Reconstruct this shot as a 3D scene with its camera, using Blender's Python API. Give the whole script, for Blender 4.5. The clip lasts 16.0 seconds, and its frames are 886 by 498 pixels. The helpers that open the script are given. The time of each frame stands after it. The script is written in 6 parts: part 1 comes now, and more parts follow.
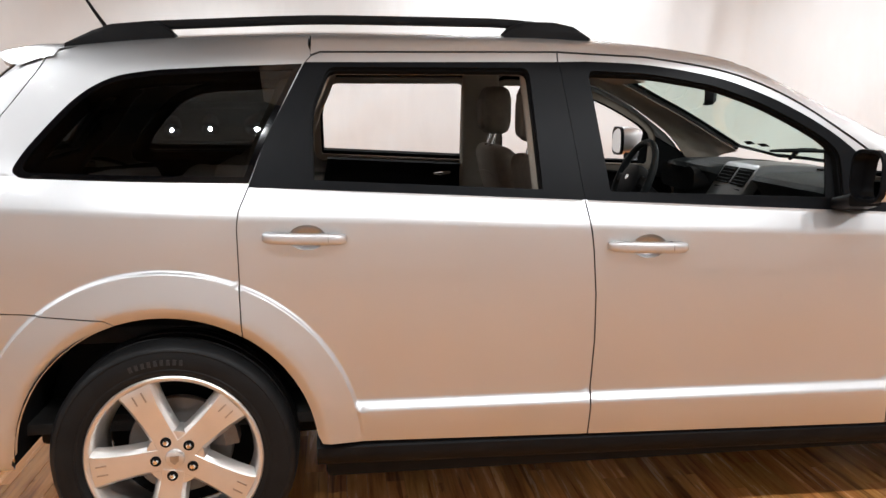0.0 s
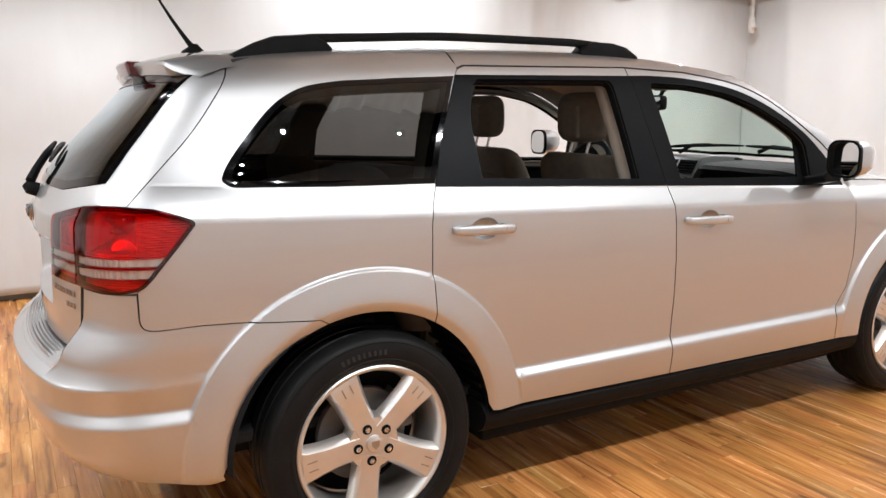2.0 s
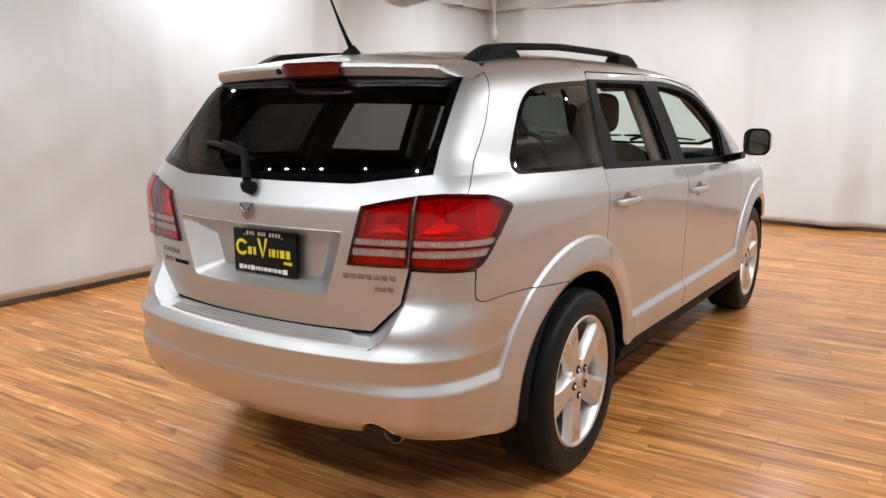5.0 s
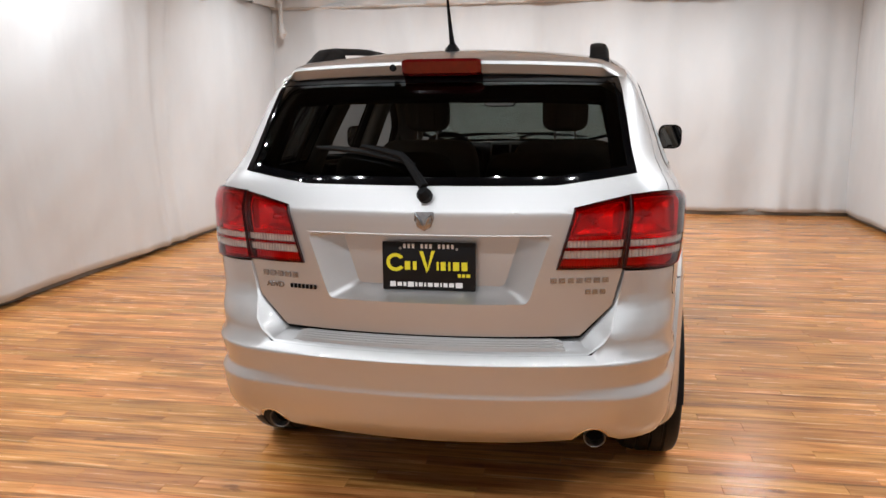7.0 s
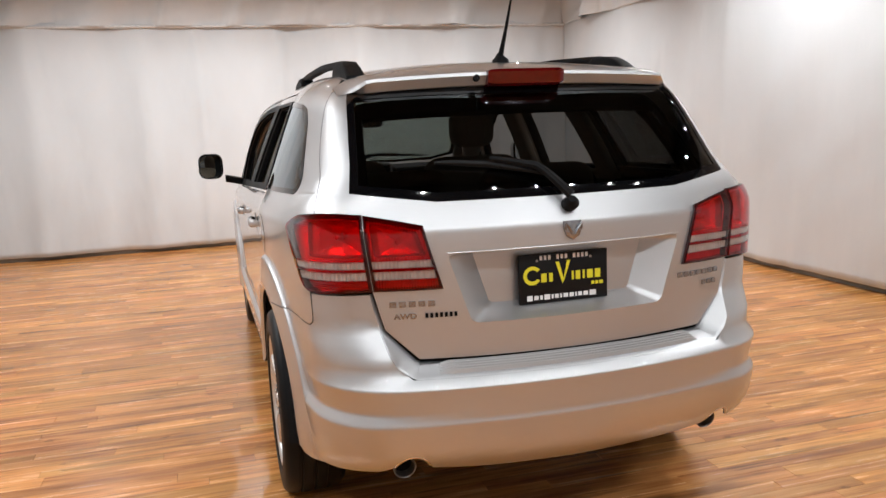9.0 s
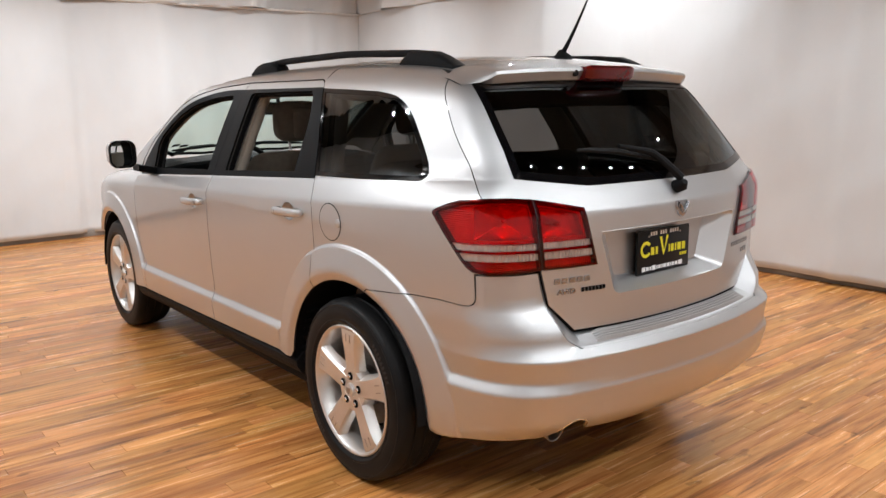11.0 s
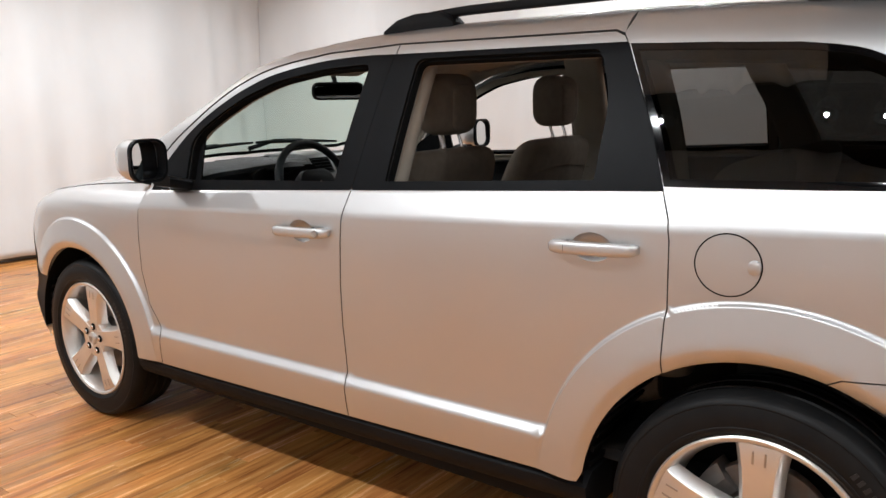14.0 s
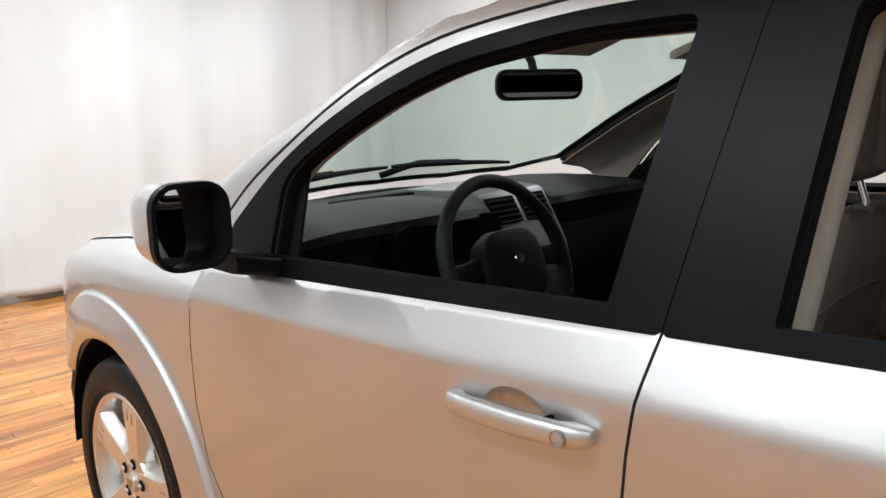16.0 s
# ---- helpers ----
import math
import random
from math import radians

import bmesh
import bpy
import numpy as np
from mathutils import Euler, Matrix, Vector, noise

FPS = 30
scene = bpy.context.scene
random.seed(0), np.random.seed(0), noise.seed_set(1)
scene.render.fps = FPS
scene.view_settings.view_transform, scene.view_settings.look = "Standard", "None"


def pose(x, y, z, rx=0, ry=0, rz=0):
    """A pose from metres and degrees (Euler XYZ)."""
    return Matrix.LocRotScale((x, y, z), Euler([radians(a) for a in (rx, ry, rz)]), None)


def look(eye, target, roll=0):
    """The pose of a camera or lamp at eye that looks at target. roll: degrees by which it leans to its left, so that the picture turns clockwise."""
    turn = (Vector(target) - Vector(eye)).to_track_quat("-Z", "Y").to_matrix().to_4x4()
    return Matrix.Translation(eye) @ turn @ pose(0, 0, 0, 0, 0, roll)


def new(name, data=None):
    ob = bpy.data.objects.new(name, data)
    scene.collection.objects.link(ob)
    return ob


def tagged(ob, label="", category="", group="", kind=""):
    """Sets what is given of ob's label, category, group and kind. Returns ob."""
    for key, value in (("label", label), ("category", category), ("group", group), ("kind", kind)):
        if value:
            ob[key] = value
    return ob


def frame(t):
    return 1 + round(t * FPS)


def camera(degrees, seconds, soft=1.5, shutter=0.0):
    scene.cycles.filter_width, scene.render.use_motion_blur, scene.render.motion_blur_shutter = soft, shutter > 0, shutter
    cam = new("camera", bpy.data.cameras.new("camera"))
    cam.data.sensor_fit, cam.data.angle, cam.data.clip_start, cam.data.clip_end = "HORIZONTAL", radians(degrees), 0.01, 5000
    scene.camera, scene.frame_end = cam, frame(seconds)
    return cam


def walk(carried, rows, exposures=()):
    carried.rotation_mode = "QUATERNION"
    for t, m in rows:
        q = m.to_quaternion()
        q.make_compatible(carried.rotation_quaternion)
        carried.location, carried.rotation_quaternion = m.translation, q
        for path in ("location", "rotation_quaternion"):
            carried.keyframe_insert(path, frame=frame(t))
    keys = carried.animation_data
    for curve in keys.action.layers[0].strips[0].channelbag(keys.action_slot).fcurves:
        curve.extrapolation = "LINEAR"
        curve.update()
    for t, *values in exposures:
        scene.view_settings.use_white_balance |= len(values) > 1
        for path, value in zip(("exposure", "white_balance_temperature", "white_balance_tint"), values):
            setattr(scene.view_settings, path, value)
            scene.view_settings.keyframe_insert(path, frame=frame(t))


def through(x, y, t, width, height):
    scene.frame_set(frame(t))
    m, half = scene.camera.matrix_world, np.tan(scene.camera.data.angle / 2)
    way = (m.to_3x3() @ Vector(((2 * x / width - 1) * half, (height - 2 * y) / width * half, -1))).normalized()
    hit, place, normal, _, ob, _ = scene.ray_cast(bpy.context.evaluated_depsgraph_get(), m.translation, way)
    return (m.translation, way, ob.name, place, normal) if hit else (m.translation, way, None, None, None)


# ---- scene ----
cam = camera(59.2, 16.0)
PATH = [
    (0, (0.521, -3.127, 1.413), (0.777, -1.179, 1.041), 0.1),
    (0.5, (0.144, -3.106, 1.437), (0.574, -1.193, 1.045), 0.2),
    (1, (-0.198, -3.039, 1.433), (0.404, -1.171, 1.048), 0.0),
    (1.5, (-0.596, -3.001, 1.407), (0.213, -1.208, 1.047), -0.3),
    (2, (-0.946, -3.019, 1.416), (0.018, -1.303, 1.061), -0.4),
    (2.5, (-1.269, -3.032, 1.441), (-0.139, -1.419, 1.09), -0.6),
    (3, (-1.642, -2.985, 1.431), (-0.349, -1.499, 1.083), -0.8),
    (3.5, (-1.962, -2.844, 1.43), (-0.589, -1.433, 1.075), -0.8),
    (4, (-2.227, -2.625, 1.446), (-0.744, -1.331, 1.09), -0.9),
    (4.5, (-2.544, -2.358, 1.443), (-0.989, -1.154, 1.083), -0.9),
    (4.7, (-2.617, -2.224, 1.439), (-1.027, -1.067, 1.075), -0.6),
    (7, (-3.218, -0.47, 1.441), (-1.283, -0.131, 1.068), -0.5),
    (7.5, (-3.15, -0.1, 1.391), (-1.182, -0.02, 1.049), -0.4),
    (8, (-3.024, 0.199, 1.427), (-1.064, 0.084, 1.044), -1.1),
    (8.5, (-3.01, 0.62, 1.421), (-1.078, 0.265, 1.046), -0.9),
    (8.7, (-3.034, 0.79, 1.412), (-1.113, 0.357, 1.064), -1.6),
    (10.8, (-2.586, 2.268, 1.462), (-1.012, 1.09, 1.095), -0.8),
    (11, (-2.499, 2.363, 1.46), (-0.957, 1.145, 1.089), -1.0),
    (11.5, (-2.263, 2.562, 1.456), (-0.797, 1.254, 1.083), -1.0),
    (12, (-1.934, 2.682, 1.427), (-0.61, 1.231, 1.051), -1.0),
    (12.5, (-1.576, 2.796, 1.406), (-0.347, 1.265, 1.023), -1.1),
    (13, (-1.182, 2.839, 1.394), (0.016, 1.285, 1.008), -1.1),
    (13.5, (-0.804, 2.734, 1.396), (0.389, 1.174, 1.018), -1.1),
    (14, (-0.433, 2.614, 1.395), (0.751, 1.047, 1.016), -1.2),
    (14.5, (-0.078, 2.395, 1.387), (1.107, 0.825, 1.023), -1.1),
    (15, (0.219, 2.131, 1.394), (1.444, 0.592, 1.033), -1.2),
    (15.5, (0.533, 1.934, 1.395), (1.831, 0.455, 1.035), -1.3),
    (16, (0.796, 1.662, 1.405), (2.198, 0.285, 1.029), -1.4),
]
walk(cam, [(t, look(eye, target, roll)) for t, eye, target, roll in PATH], [(0, 0.43, 6500, 10), (1.5, 0.36, 6500, 10), (3.5, 0.13, 6500, 10), (7.0, -0.04, 6500, 10), (11.0, -0.04, 6500, 10), (13.5, 0.08, 6500, 10), (16.0, 0.22, 6300, 5)])

# ------------------------------------------------------------ world and lamps
world = bpy.data.worlds.new("studio_world")
scene.world = world
world.use_nodes = True
world.node_tree.nodes["Background"].inputs[0].default_value = (0.9, 0.95, 1.0, 1)
world.node_tree.nodes["Background"].inputs[1].default_value = 0.02

ROOM_X0, ROOM_X1, ROOM_YL, ROOM_YR, ROOM_Z = -5.2, 7.05, 3.68, -3.78, 3.5
SPOT_Z = 3.22
# ceiling spotlights: (x, y, watts, aim x, aim y); groups near each long wall, a row across behind the tail, one added
# before the nose
# the three on the left are added, mirrored from the right
SPOTS = [(x, y, 62 if y < 0 else 60, x - 0.15, y * 0.86) for y in (-2.8, 2.78) for x in (-0.74, -0.34, 0.10)]
SPOTS += [(x, 2.78, 52, x, 2.66) for x in (1.50, 1.92, 2.33, 2.68)] + [(x, -2.8, 50, x, -2.68) for x in (1.50, 2.0, 2.43, 2.80)]
SPOTS += [(-1.74, y, 15 if abs(y) < 1.6 else 6, -1.5, y * 0.9) for y in (2.12, 1.78, 1.48, 1.18, 0.52, -0.28, -0.74, -1.14, -1.65, -2.1)]
# two unseen rows, past the nose and far behind the tail, added as fill
SPOTS += [(5.2, y, 138, 5.4, y * 0.9) for y in (-2.4, -0.85, 0.85, 2.4)]
SPOTS += [(-3.7, y, 100, -3.2, y) for y in (-2.2, -0.75, 0.75, 2.2)]
for sx, sy, watts, ax, ay in SPOTS:
    if watts:
        d = bpy.data.lights.new("ceiling_spot_lamp", "SPOT")
        d.energy, d.color = watts, (0.955, 0.992, 1.035)
        d.spot_size, d.spot_blend, d.shadow_soft_size = radians(112 if abs(sy) > 2.7 and sx < 1 else 166), 0.85, 0.012
        lamp = new("ceiling_spot_lamp", d)
        lamp.matrix_world = look((sx, sy, SPOT_Z + 0.004), (ax, ay, 0.3))

# ------------------------------------------------------------ materials
def material(name, base, rough=0.5, metal=0.0, base2=None, scale=6.0, bump=0.0, bump_scale=200.0, coat=0.0,
             rough2=None, stretch=(1, 1, 1), spec=0.5):
    """A plain surface: two shades mixed by broad noise, roughness wear, fine relief."""
    m = bpy.data.materials.new(name)
    m.use_nodes = True
    nt = m.node_tree
    p = nt.nodes["Principled BSDF"]
    co = nt.nodes.new("ShaderNodeTexCoord")
    mp = nt.nodes.new("ShaderNodeMapping")
    mp.inputs["Scale"].default_value = stretch
    nt.links.new(co.outputs["Object"], mp.inputs[0])
    n1 = nt.nodes.new("ShaderNodeTexNoise")
    n1.inputs["Scale"].default_value, n1.inputs["Detail"].default_value = scale, 5
    nt.links.new(mp.outputs[0], n1.inputs["Vector"])
    ramp = nt.nodes.new("ShaderNodeMapRange")
    ramp.inputs[1].default_value, ramp.inputs[2].default_value = 0.3, 0.7
    nt.links.new(n1.outputs[0], ramp.inputs[0])
    mix = nt.nodes.new("ShaderNodeMix")
    mix.data_type = "RGBA"
    nt.links.new(ramp.outputs[0], mix.inputs[0])
    mix.inputs[6].default_value = (*base, 1)
    mix.inputs[7].default_value = (*(base2 or [c * 0.88 for c in base]), 1)
    nt.links.new(mix.outputs[2], p.inputs["Base Color"])
    mr = nt.nodes.new("ShaderNodeMapRange")
    mr.inputs[3].default_value, mr.inputs[4].default_value = rough, rough2 if rough2 is not None else min(1, rough * 1.15)
    nt.links.new(n1.outputs[0], mr.inputs[0])
    nt.links.new(mr.outputs[0], p.inputs["Roughness"])
    p.inputs["Metallic"].default_value = metal
    p.inputs["Coat Weight"].default_value = coat
    p.inputs["Coat Roughness"].default_value = 0.03
    p.inputs["Specular IOR Level"].default_value = spec
    if bump:
        n2 = nt.nodes.new("ShaderNodeTexNoise")
        n2.inputs["Scale"].default_value, n2.inputs["Detail"].default_value = bump_scale, 3
        nt.links.new(mp.outputs[0], n2.inputs["Vector"])
        b = nt.nodes.new("ShaderNodeBump")
        b.inputs["Strength"].default_value, b.inputs["Distance"].default_value = bump, 0.002
        nt.links.new(n2.outputs[0], b.inputs["Height"])
        nt.links.new(b.outputs[0], p.inputs["Normal"])
    return m


def glass(name, tint, through, rough=0.0, face=0.085, bend=3.7):
    """Thin tinted pane: part clear, part gloss by the viewing angle."""
    m = bpy.data.materials.new(name)
    m.use_nodes = True
    nt = m.node_tree
    out = nt.nodes["Material Output"]
    tr = nt.nodes.new("ShaderNodeBsdfTransparent")
    tr.inputs[0].default_value = (*[c * through for c in tint], 1)
    gl = nt.nodes.new("ShaderNodeBsdfGlossy")
    gl.inputs["Roughness"].default_value = rough
    gl.inputs[0].default_value = (0.86, 0.95, 1.0, 1)
    lw = nt.nodes.new("ShaderNodeLayerWeight")
    lw.inputs[0].default_value = 0.5
    pw = nt.nodes.new("ShaderNodeMath")
    pw.operation = "POWER"
    pw.inputs[1].default_value = bend
    nt.links.new(lw.outputs["Facing"], pw.inputs[0])
    fr = nt.nodes.new("ShaderNodeMapRange")
    fr.inputs[3].default_value, fr.inputs[4].default_value = face, 1.0
    nt.links.new(pw.outputs[0], fr.inputs[0])
    mx = nt.nodes.new("ShaderNodeMixShader")
    nt.links.new(fr.outputs[0], mx.inputs[0])
    nt.links.new(tr.outputs[0], mx.inputs[1])
    nt.links.new(gl.outputs[0], mx.inputs[2])
    nt.links.new(mx.outputs[0], out.inputs[0])
    return m


def glow(name, colour, strength):
    m = bpy.data.materials.new(name)
    m.use_nodes = True
    p = m.node_tree.nodes["Principled BSDF"]
    p.inputs["Base Color"].default_value = (*colour, 1)
    p.inputs["Emission Color"].default_value = (*colour, 1)
    p.inputs["Emission Strength"].default_value = strength
    return m


def fluted(name, base, way, count):
    """Ribbed silvered plastic behind a lamp lens."""
    m = material(name, base, 0.30, 0.5, [c * 0.75 for c in base], 25, 0.0, spec=0.5)
    nt = m.node_tree
    w = nt.nodes.new("ShaderNodeTexWave")
    w.wave_type, w.bands_direction = "BANDS", way
    w.inputs["Scale"].default_value, w.inputs["Distortion"].default_value = count, 0.15
    co = nt.nodes.new("ShaderNodeTexCoord")
    nt.links.new(co.outputs["Object"], w.inputs[0])
    b = nt.nodes.new("ShaderNodeBump")
    b.inputs["Strength"].default_value, b.inputs["Distance"].default_value = 0.8, 0.004
    nt.links.new(w.outputs[1], b.inputs["Height"])
    nt.links.new(b.outputs[0], nt.nodes["Principled BSDF"].inputs["Normal"])
    return m


def silver_paint():
    m = material("silver_metallic_paint", (0.535, 0.535, 0.535), 0.42, 0.94, (0.55, 0.55, 0.55), 3, 0.0, coat=1.0)
    nt = m.node_tree
    p = nt.nodes["Principled BSDF"]
    v = nt.nodes.new("ShaderNodeTexNoise")
    v.inputs["Scale"].default_value, v.inputs["Detail"].default_value = 900, 1
    b = nt.nodes.new("ShaderNodeBump")
    b.inputs["Strength"].default_value, b.inputs["Distance"].default_value = 0.06, 0.001
    co = nt.nodes.new("ShaderNodeTexCoord")
    nt.links.new(co.outputs["Object"], v.inputs["Vector"])
    nt.links.new(v.outputs[0], b.inputs["Height"])
    nt.links.new(b.outputs[0], p.inputs["Normal"])
    return m


def wood_floor(name, island):
    m = bpy.data.materials.new(name)
    m.use_nodes = True
    nt = m.node_tree
    p = nt.nodes["Principled BSDF"]
    if island:
        g = nt.nodes.new("ShaderNodeNewGeometry")
        rnd = g.outputs["Random Per Island"]
    else:
        g = nt.nodes.new("ShaderNodeObjectInfo")
        rnd = g.outputs["Random"]
    geo = nt.nodes.new("ShaderNodeNewGeometry")
    off = nt.nodes.new("ShaderNodeVectorMath")
    off.operation = "MULTIPLY_ADD"
    off.inputs[1].default_value = (1, 0.06, 1)
    cmb = nt.nodes.new("ShaderNodeCombineXYZ")
    mul = nt.nodes.new("ShaderNodeMath")
    mul.operation = "MULTIPLY"
    mul.inputs[1].default_value = 37.0
    nt.links.new(rnd, mul.inputs[0])
    nt.links.new(mul.outputs[0], cmb.inputs[1])
    nt.links.new(mul.outputs[0], cmb.inputs[2])
    nt.links.new(geo.outputs["Position"], off.inputs[0])
    nt.links.new(cmb.outputs[0], off.inputs[2])
    grain = nt.nodes.new("ShaderNodeTexNoise")
    grain.inputs["Scale"].default_value, grain.inputs["Detail"].default_value = 30, 7
    grain.inputs["Roughness"].default_value = 0.62
    nt.links.new(off.outputs[0], grain.inputs["Vector"])
    ramp = nt.nodes.new("ShaderNodeValToRGB")
    e = ramp.color_ramp.elements
    e[0].position, e[0].color = 0.33, (0.36, 0.136, 0.034, 1)
    e[1].position, e[1].color = 0.66, (0.79, 0.396, 0.127, 1)
    mid = ramp.color_ramp.elements.new(0.48)
    mid.color = (0.62, 0.268, 0.072, 1)
    nt.links.new(grain.outputs[0], ramp.inputs[0])
    tone = nt.nodes.new("ShaderNodeMapRange")
    tone.inputs[3].default_value, tone.inputs[4].default_value = 0.72, 1.16
    nt.links.new(rnd, tone.inputs[0])
    hsv = nt.nodes.new("ShaderNodeHueSaturation")
    nt.links.new(ramp.outputs[0], hsv.inputs["Color"])
    nt.links.new(tone.outputs[0], hsv.inputs["Value"])
    # some strips run redder, some yellower
    turn_ = nt.nodes.new("ShaderNodeMath")
    turn_.operation = "FRACT"
    many = nt.nodes.new("ShaderNodeMath")
    many.operation = "MULTIPLY"
    many.inputs[1].default_value = 7.31
    nt.links.new(rnd, many.inputs[0])
    nt.links.new(many.outputs[0], turn_.inputs[0])
    hue = nt.nodes.new("ShaderNodeMapRange")
    hue.inputs[3].default_value, hue.inputs[4].default_value = 0.491, 0.502
    nt.links.new(turn_.outputs[0], hue.inputs[0])
    nt.links.new(hue.outputs[0], hsv.inputs["Hue"])
    # soft dark patches and short dark streaks
    shade = hsv.outputs[0]
    for sc, sy, lo, hi, least in ((5.0, 0.35, 0.42, 0.62, 0.80), (18.0, 0.055, 0.57, 0.66, 0.60), (44.0, 0.035, 0.62, 0.68, 0.52), (13.0, 0.42, 0.66, 0.72, 0.55)):
        mp = nt.nodes.new("ShaderNodeMapping")
        mp.inputs["Scale"].default_value = (1, sy, 1)
        nt.links.new(geo.outputs["Position"], mp.inputs[0])
        n = nt.nodes.new("ShaderNodeTexNoise")
        n.inputs["Scale"].default_value, n.inputs["Detail"].default_value = sc, 4
        nt.links.new(mp.outputs[0], n.inputs["Vector"])
        mr = nt.nodes.new("ShaderNodeMapRange")
        mr.inputs[1].default_value, mr.inputs[2].default_value = lo, hi
        mr.inputs[3].default_value, mr.inputs[4].default_value = 1.0, least
        nt.links.new(n.outputs[0], mr.inputs[0])
        hv = nt.nodes.new("ShaderNodeHueSaturation")
        nt.links.new(shade, hv.inputs["Color"])
        nt.links.new(mr.outputs[0], hv.inputs["Value"])
        shade = hv.outputs[0]
    nt.links.new(shade, p.inputs["Base Color"])
    rr_ = nt.nodes.new("ShaderNodeMapRange")
    rr_.inputs[3].default_value, rr_.inputs[4].default_value = 0.20, 0.32
    p.inputs["Specular IOR Level"].default_value = 0.45
    nt.links.new(grain.outputs[0], rr_.inputs[0])
    nt.links.new(rr_.outputs[0], p.inputs["Roughness"])
    b = nt.nodes.new("ShaderNodeBump")
    b.inputs["Strength"].default_value, b.inputs["Distance"].default_value = 0.12, 0.001
    nt.links.new(grain.outputs[0], b.inputs["Height"])
    nt.links.new(b.outputs[0], p.inputs["Normal"])
    return m


def cotton():
    """White cloth with faint stains, broad creases and weave."""
    m = material("white_cotton_curtain", (0.695, 0.712, 0.718), 0.95, 0, (0.605, 0.618, 0.622), 0.9, 0.0, spec=0.1, stretch=(1, 1, 0.55))
    nt = m.node_tree
    p = nt.nodes["Principled BSDF"]
    co = nt.nodes.new("ShaderNodeTexCoord")
    mp = nt.nodes.new("ShaderNodeMapping")
    mp.inputs["Scale"].default_value = (1, 1, 0.4)
    mp.inputs["Rotation"].default_value = (0.2, 0.15, 0)
    nt.links.new(co.outputs["Object"], mp.inputs[0])
    last = None
    for sc, dist, st in ((2.2, 0.055, 0.6), (7.0, 0.016, 0.25), (170.0, 0.002, 0.35)):
        n = nt.nodes.new("ShaderNodeTexNoise")
        n.inputs["Scale"].default_value, n.inputs["Detail"].default_value = sc, 2
        n.inputs["Distortion"].default_value = 0.3
        nt.links.new(mp.outputs[0], n.inputs["Vector"])
        b = nt.nodes.new("ShaderNodeBump")
        b.inputs["Strength"].default_value, b.inputs["Distance"].default_value = st, dist
        nt.links.new(n.outputs[0], b.inputs["Height"])
        if last:
            nt.links.new(last.outputs[0], b.inputs["Normal"])
        last = b
    nt.links.new(last.outputs[0], p.inputs["Normal"])
    return m


PAINT = silver_paint()
GLASS_EDGE = material("black_glass_edge", (0.002, 0.002, 0.0025), 0.04, 0, (0.003, 0.003, 0.0035), 8, spec=0.6)
TRIM = material("black_satin_trim", (0.0045, 0.005, 0.006), 0.34, 0, (0.0065, 0.007, 0.008), 8, 0.1, 500, spec=0.06)
PLASTIC = material("black_plastic", (0.007, 0.007, 0.0075), 0.55, 0, (0.010, 0.010, 0.0105), 12, 0.25, 420, spec=0.09)
RUBBER_PRINT = material("worn_tyre_marking", (0.011, 0.011, 0.011), 0.55, 0, (0.006, 0.006, 0.006), 40)
RUBBER = material("tyre_rubber", (0.007, 0.007, 0.0072), 0.42, 0, (0.011, 0.0108, 0.0108), 14, 0.15, 160, spec=0.12)
# grey for the silver panels' turned-in edges: the gaps' shade put into colour
SEAM_SHADE = material("shaded_panel_edge", (0.09, 0.088, 0.085), 0.7, spec=0.2)
GAP = material("shadow_gap_seal", (0.006, 0.006, 0.006), 0.8, spec=0.1)
ALLOY = material("alloy_wheel", (0.70, 0.685, 0.66), 0.36, 0.85, (0.62, 0.605, 0.58), 9, 0.03, 300, coat=0.5)
STEEL = material("brushed_steel", (0.45, 0.44, 0.43), 0.3, 0.95, (0.30, 0.28, 0.26), 14, 0.1, 200)
RUST = material("brake_iron", (0.24, 0.235, 0.23), 0.5, 0.7, (0.2, 0.17, 0.15), 22, 0.2, 150)
CHROME = material("chrome", (0.75, 0.75, 0.76), 0.08, 1.0, (0.62, 0.62, 0.63), 20)
MIRROR = material("mirror_glass", (0.80, 0.82, 0.83), 0.01, 1.0, (0.79, 0.81, 0.82), 3)
CLOTH = material("taupe_seat_cloth", (0.170, 0.137, 0.105), 0.9, 0, (0.205, 0.168, 0.130), 30, 0.5, 700)
CLOTH_IN = material("light_seat_cloth_insert", (0.195, 0.158, 0.122), 0.92, 0, (0.23, 0.188, 0.148), 40, 0.6, 900)
LINER = material("beige_headliner", (0.30, 0.26, 0.215), 0.92, 0, (0.34, 0.295, 0.245), 16, 0.3, 600)
DASH = material("dark_dashboard_vinyl", (0.012, 0.015, 0.016), 0.5, 0, (0.017, 0.020, 0.021), 18, 0.5, 520, spec=0.14)
STACK = material("satin_grey_fascia", (0.17, 0.175, 0.175), 0.38, 0.35, (0.145, 0.15, 0.15), 20, 0.05, 300)
SATIN = material("satin_silver_plastic", (0.42, 0.42, 0.41), 0.34, 0.6, (0.36, 0.36, 0.35), 15, 0.05, 300)
CARPET = material("black_carpet", (0.014, 0.013, 0.013), 0.95, 0, (0.022, 0.021, 0.02), 40, 0.6, 400)
PRIVACY = glass("privacy_glass", (0.92, 0.94, 0.92), 0.15)
SCREEN = glass("windscreen_glass", (0.80, 0.97, 0.90), 0.88, 0.0, 0.05, 6.5)
CLEAR = glass("clear_lens", (1, 0.98, 0.96), 0.9)
RED = glass("red_lamp_lens", (1.0, 0.010, 0.016), 0.93, 0.0, 0.035)
REFLECTOR = fluted("fluted_lamp_reflector", (0.88, 0.88, 0.88), "Z", 46)
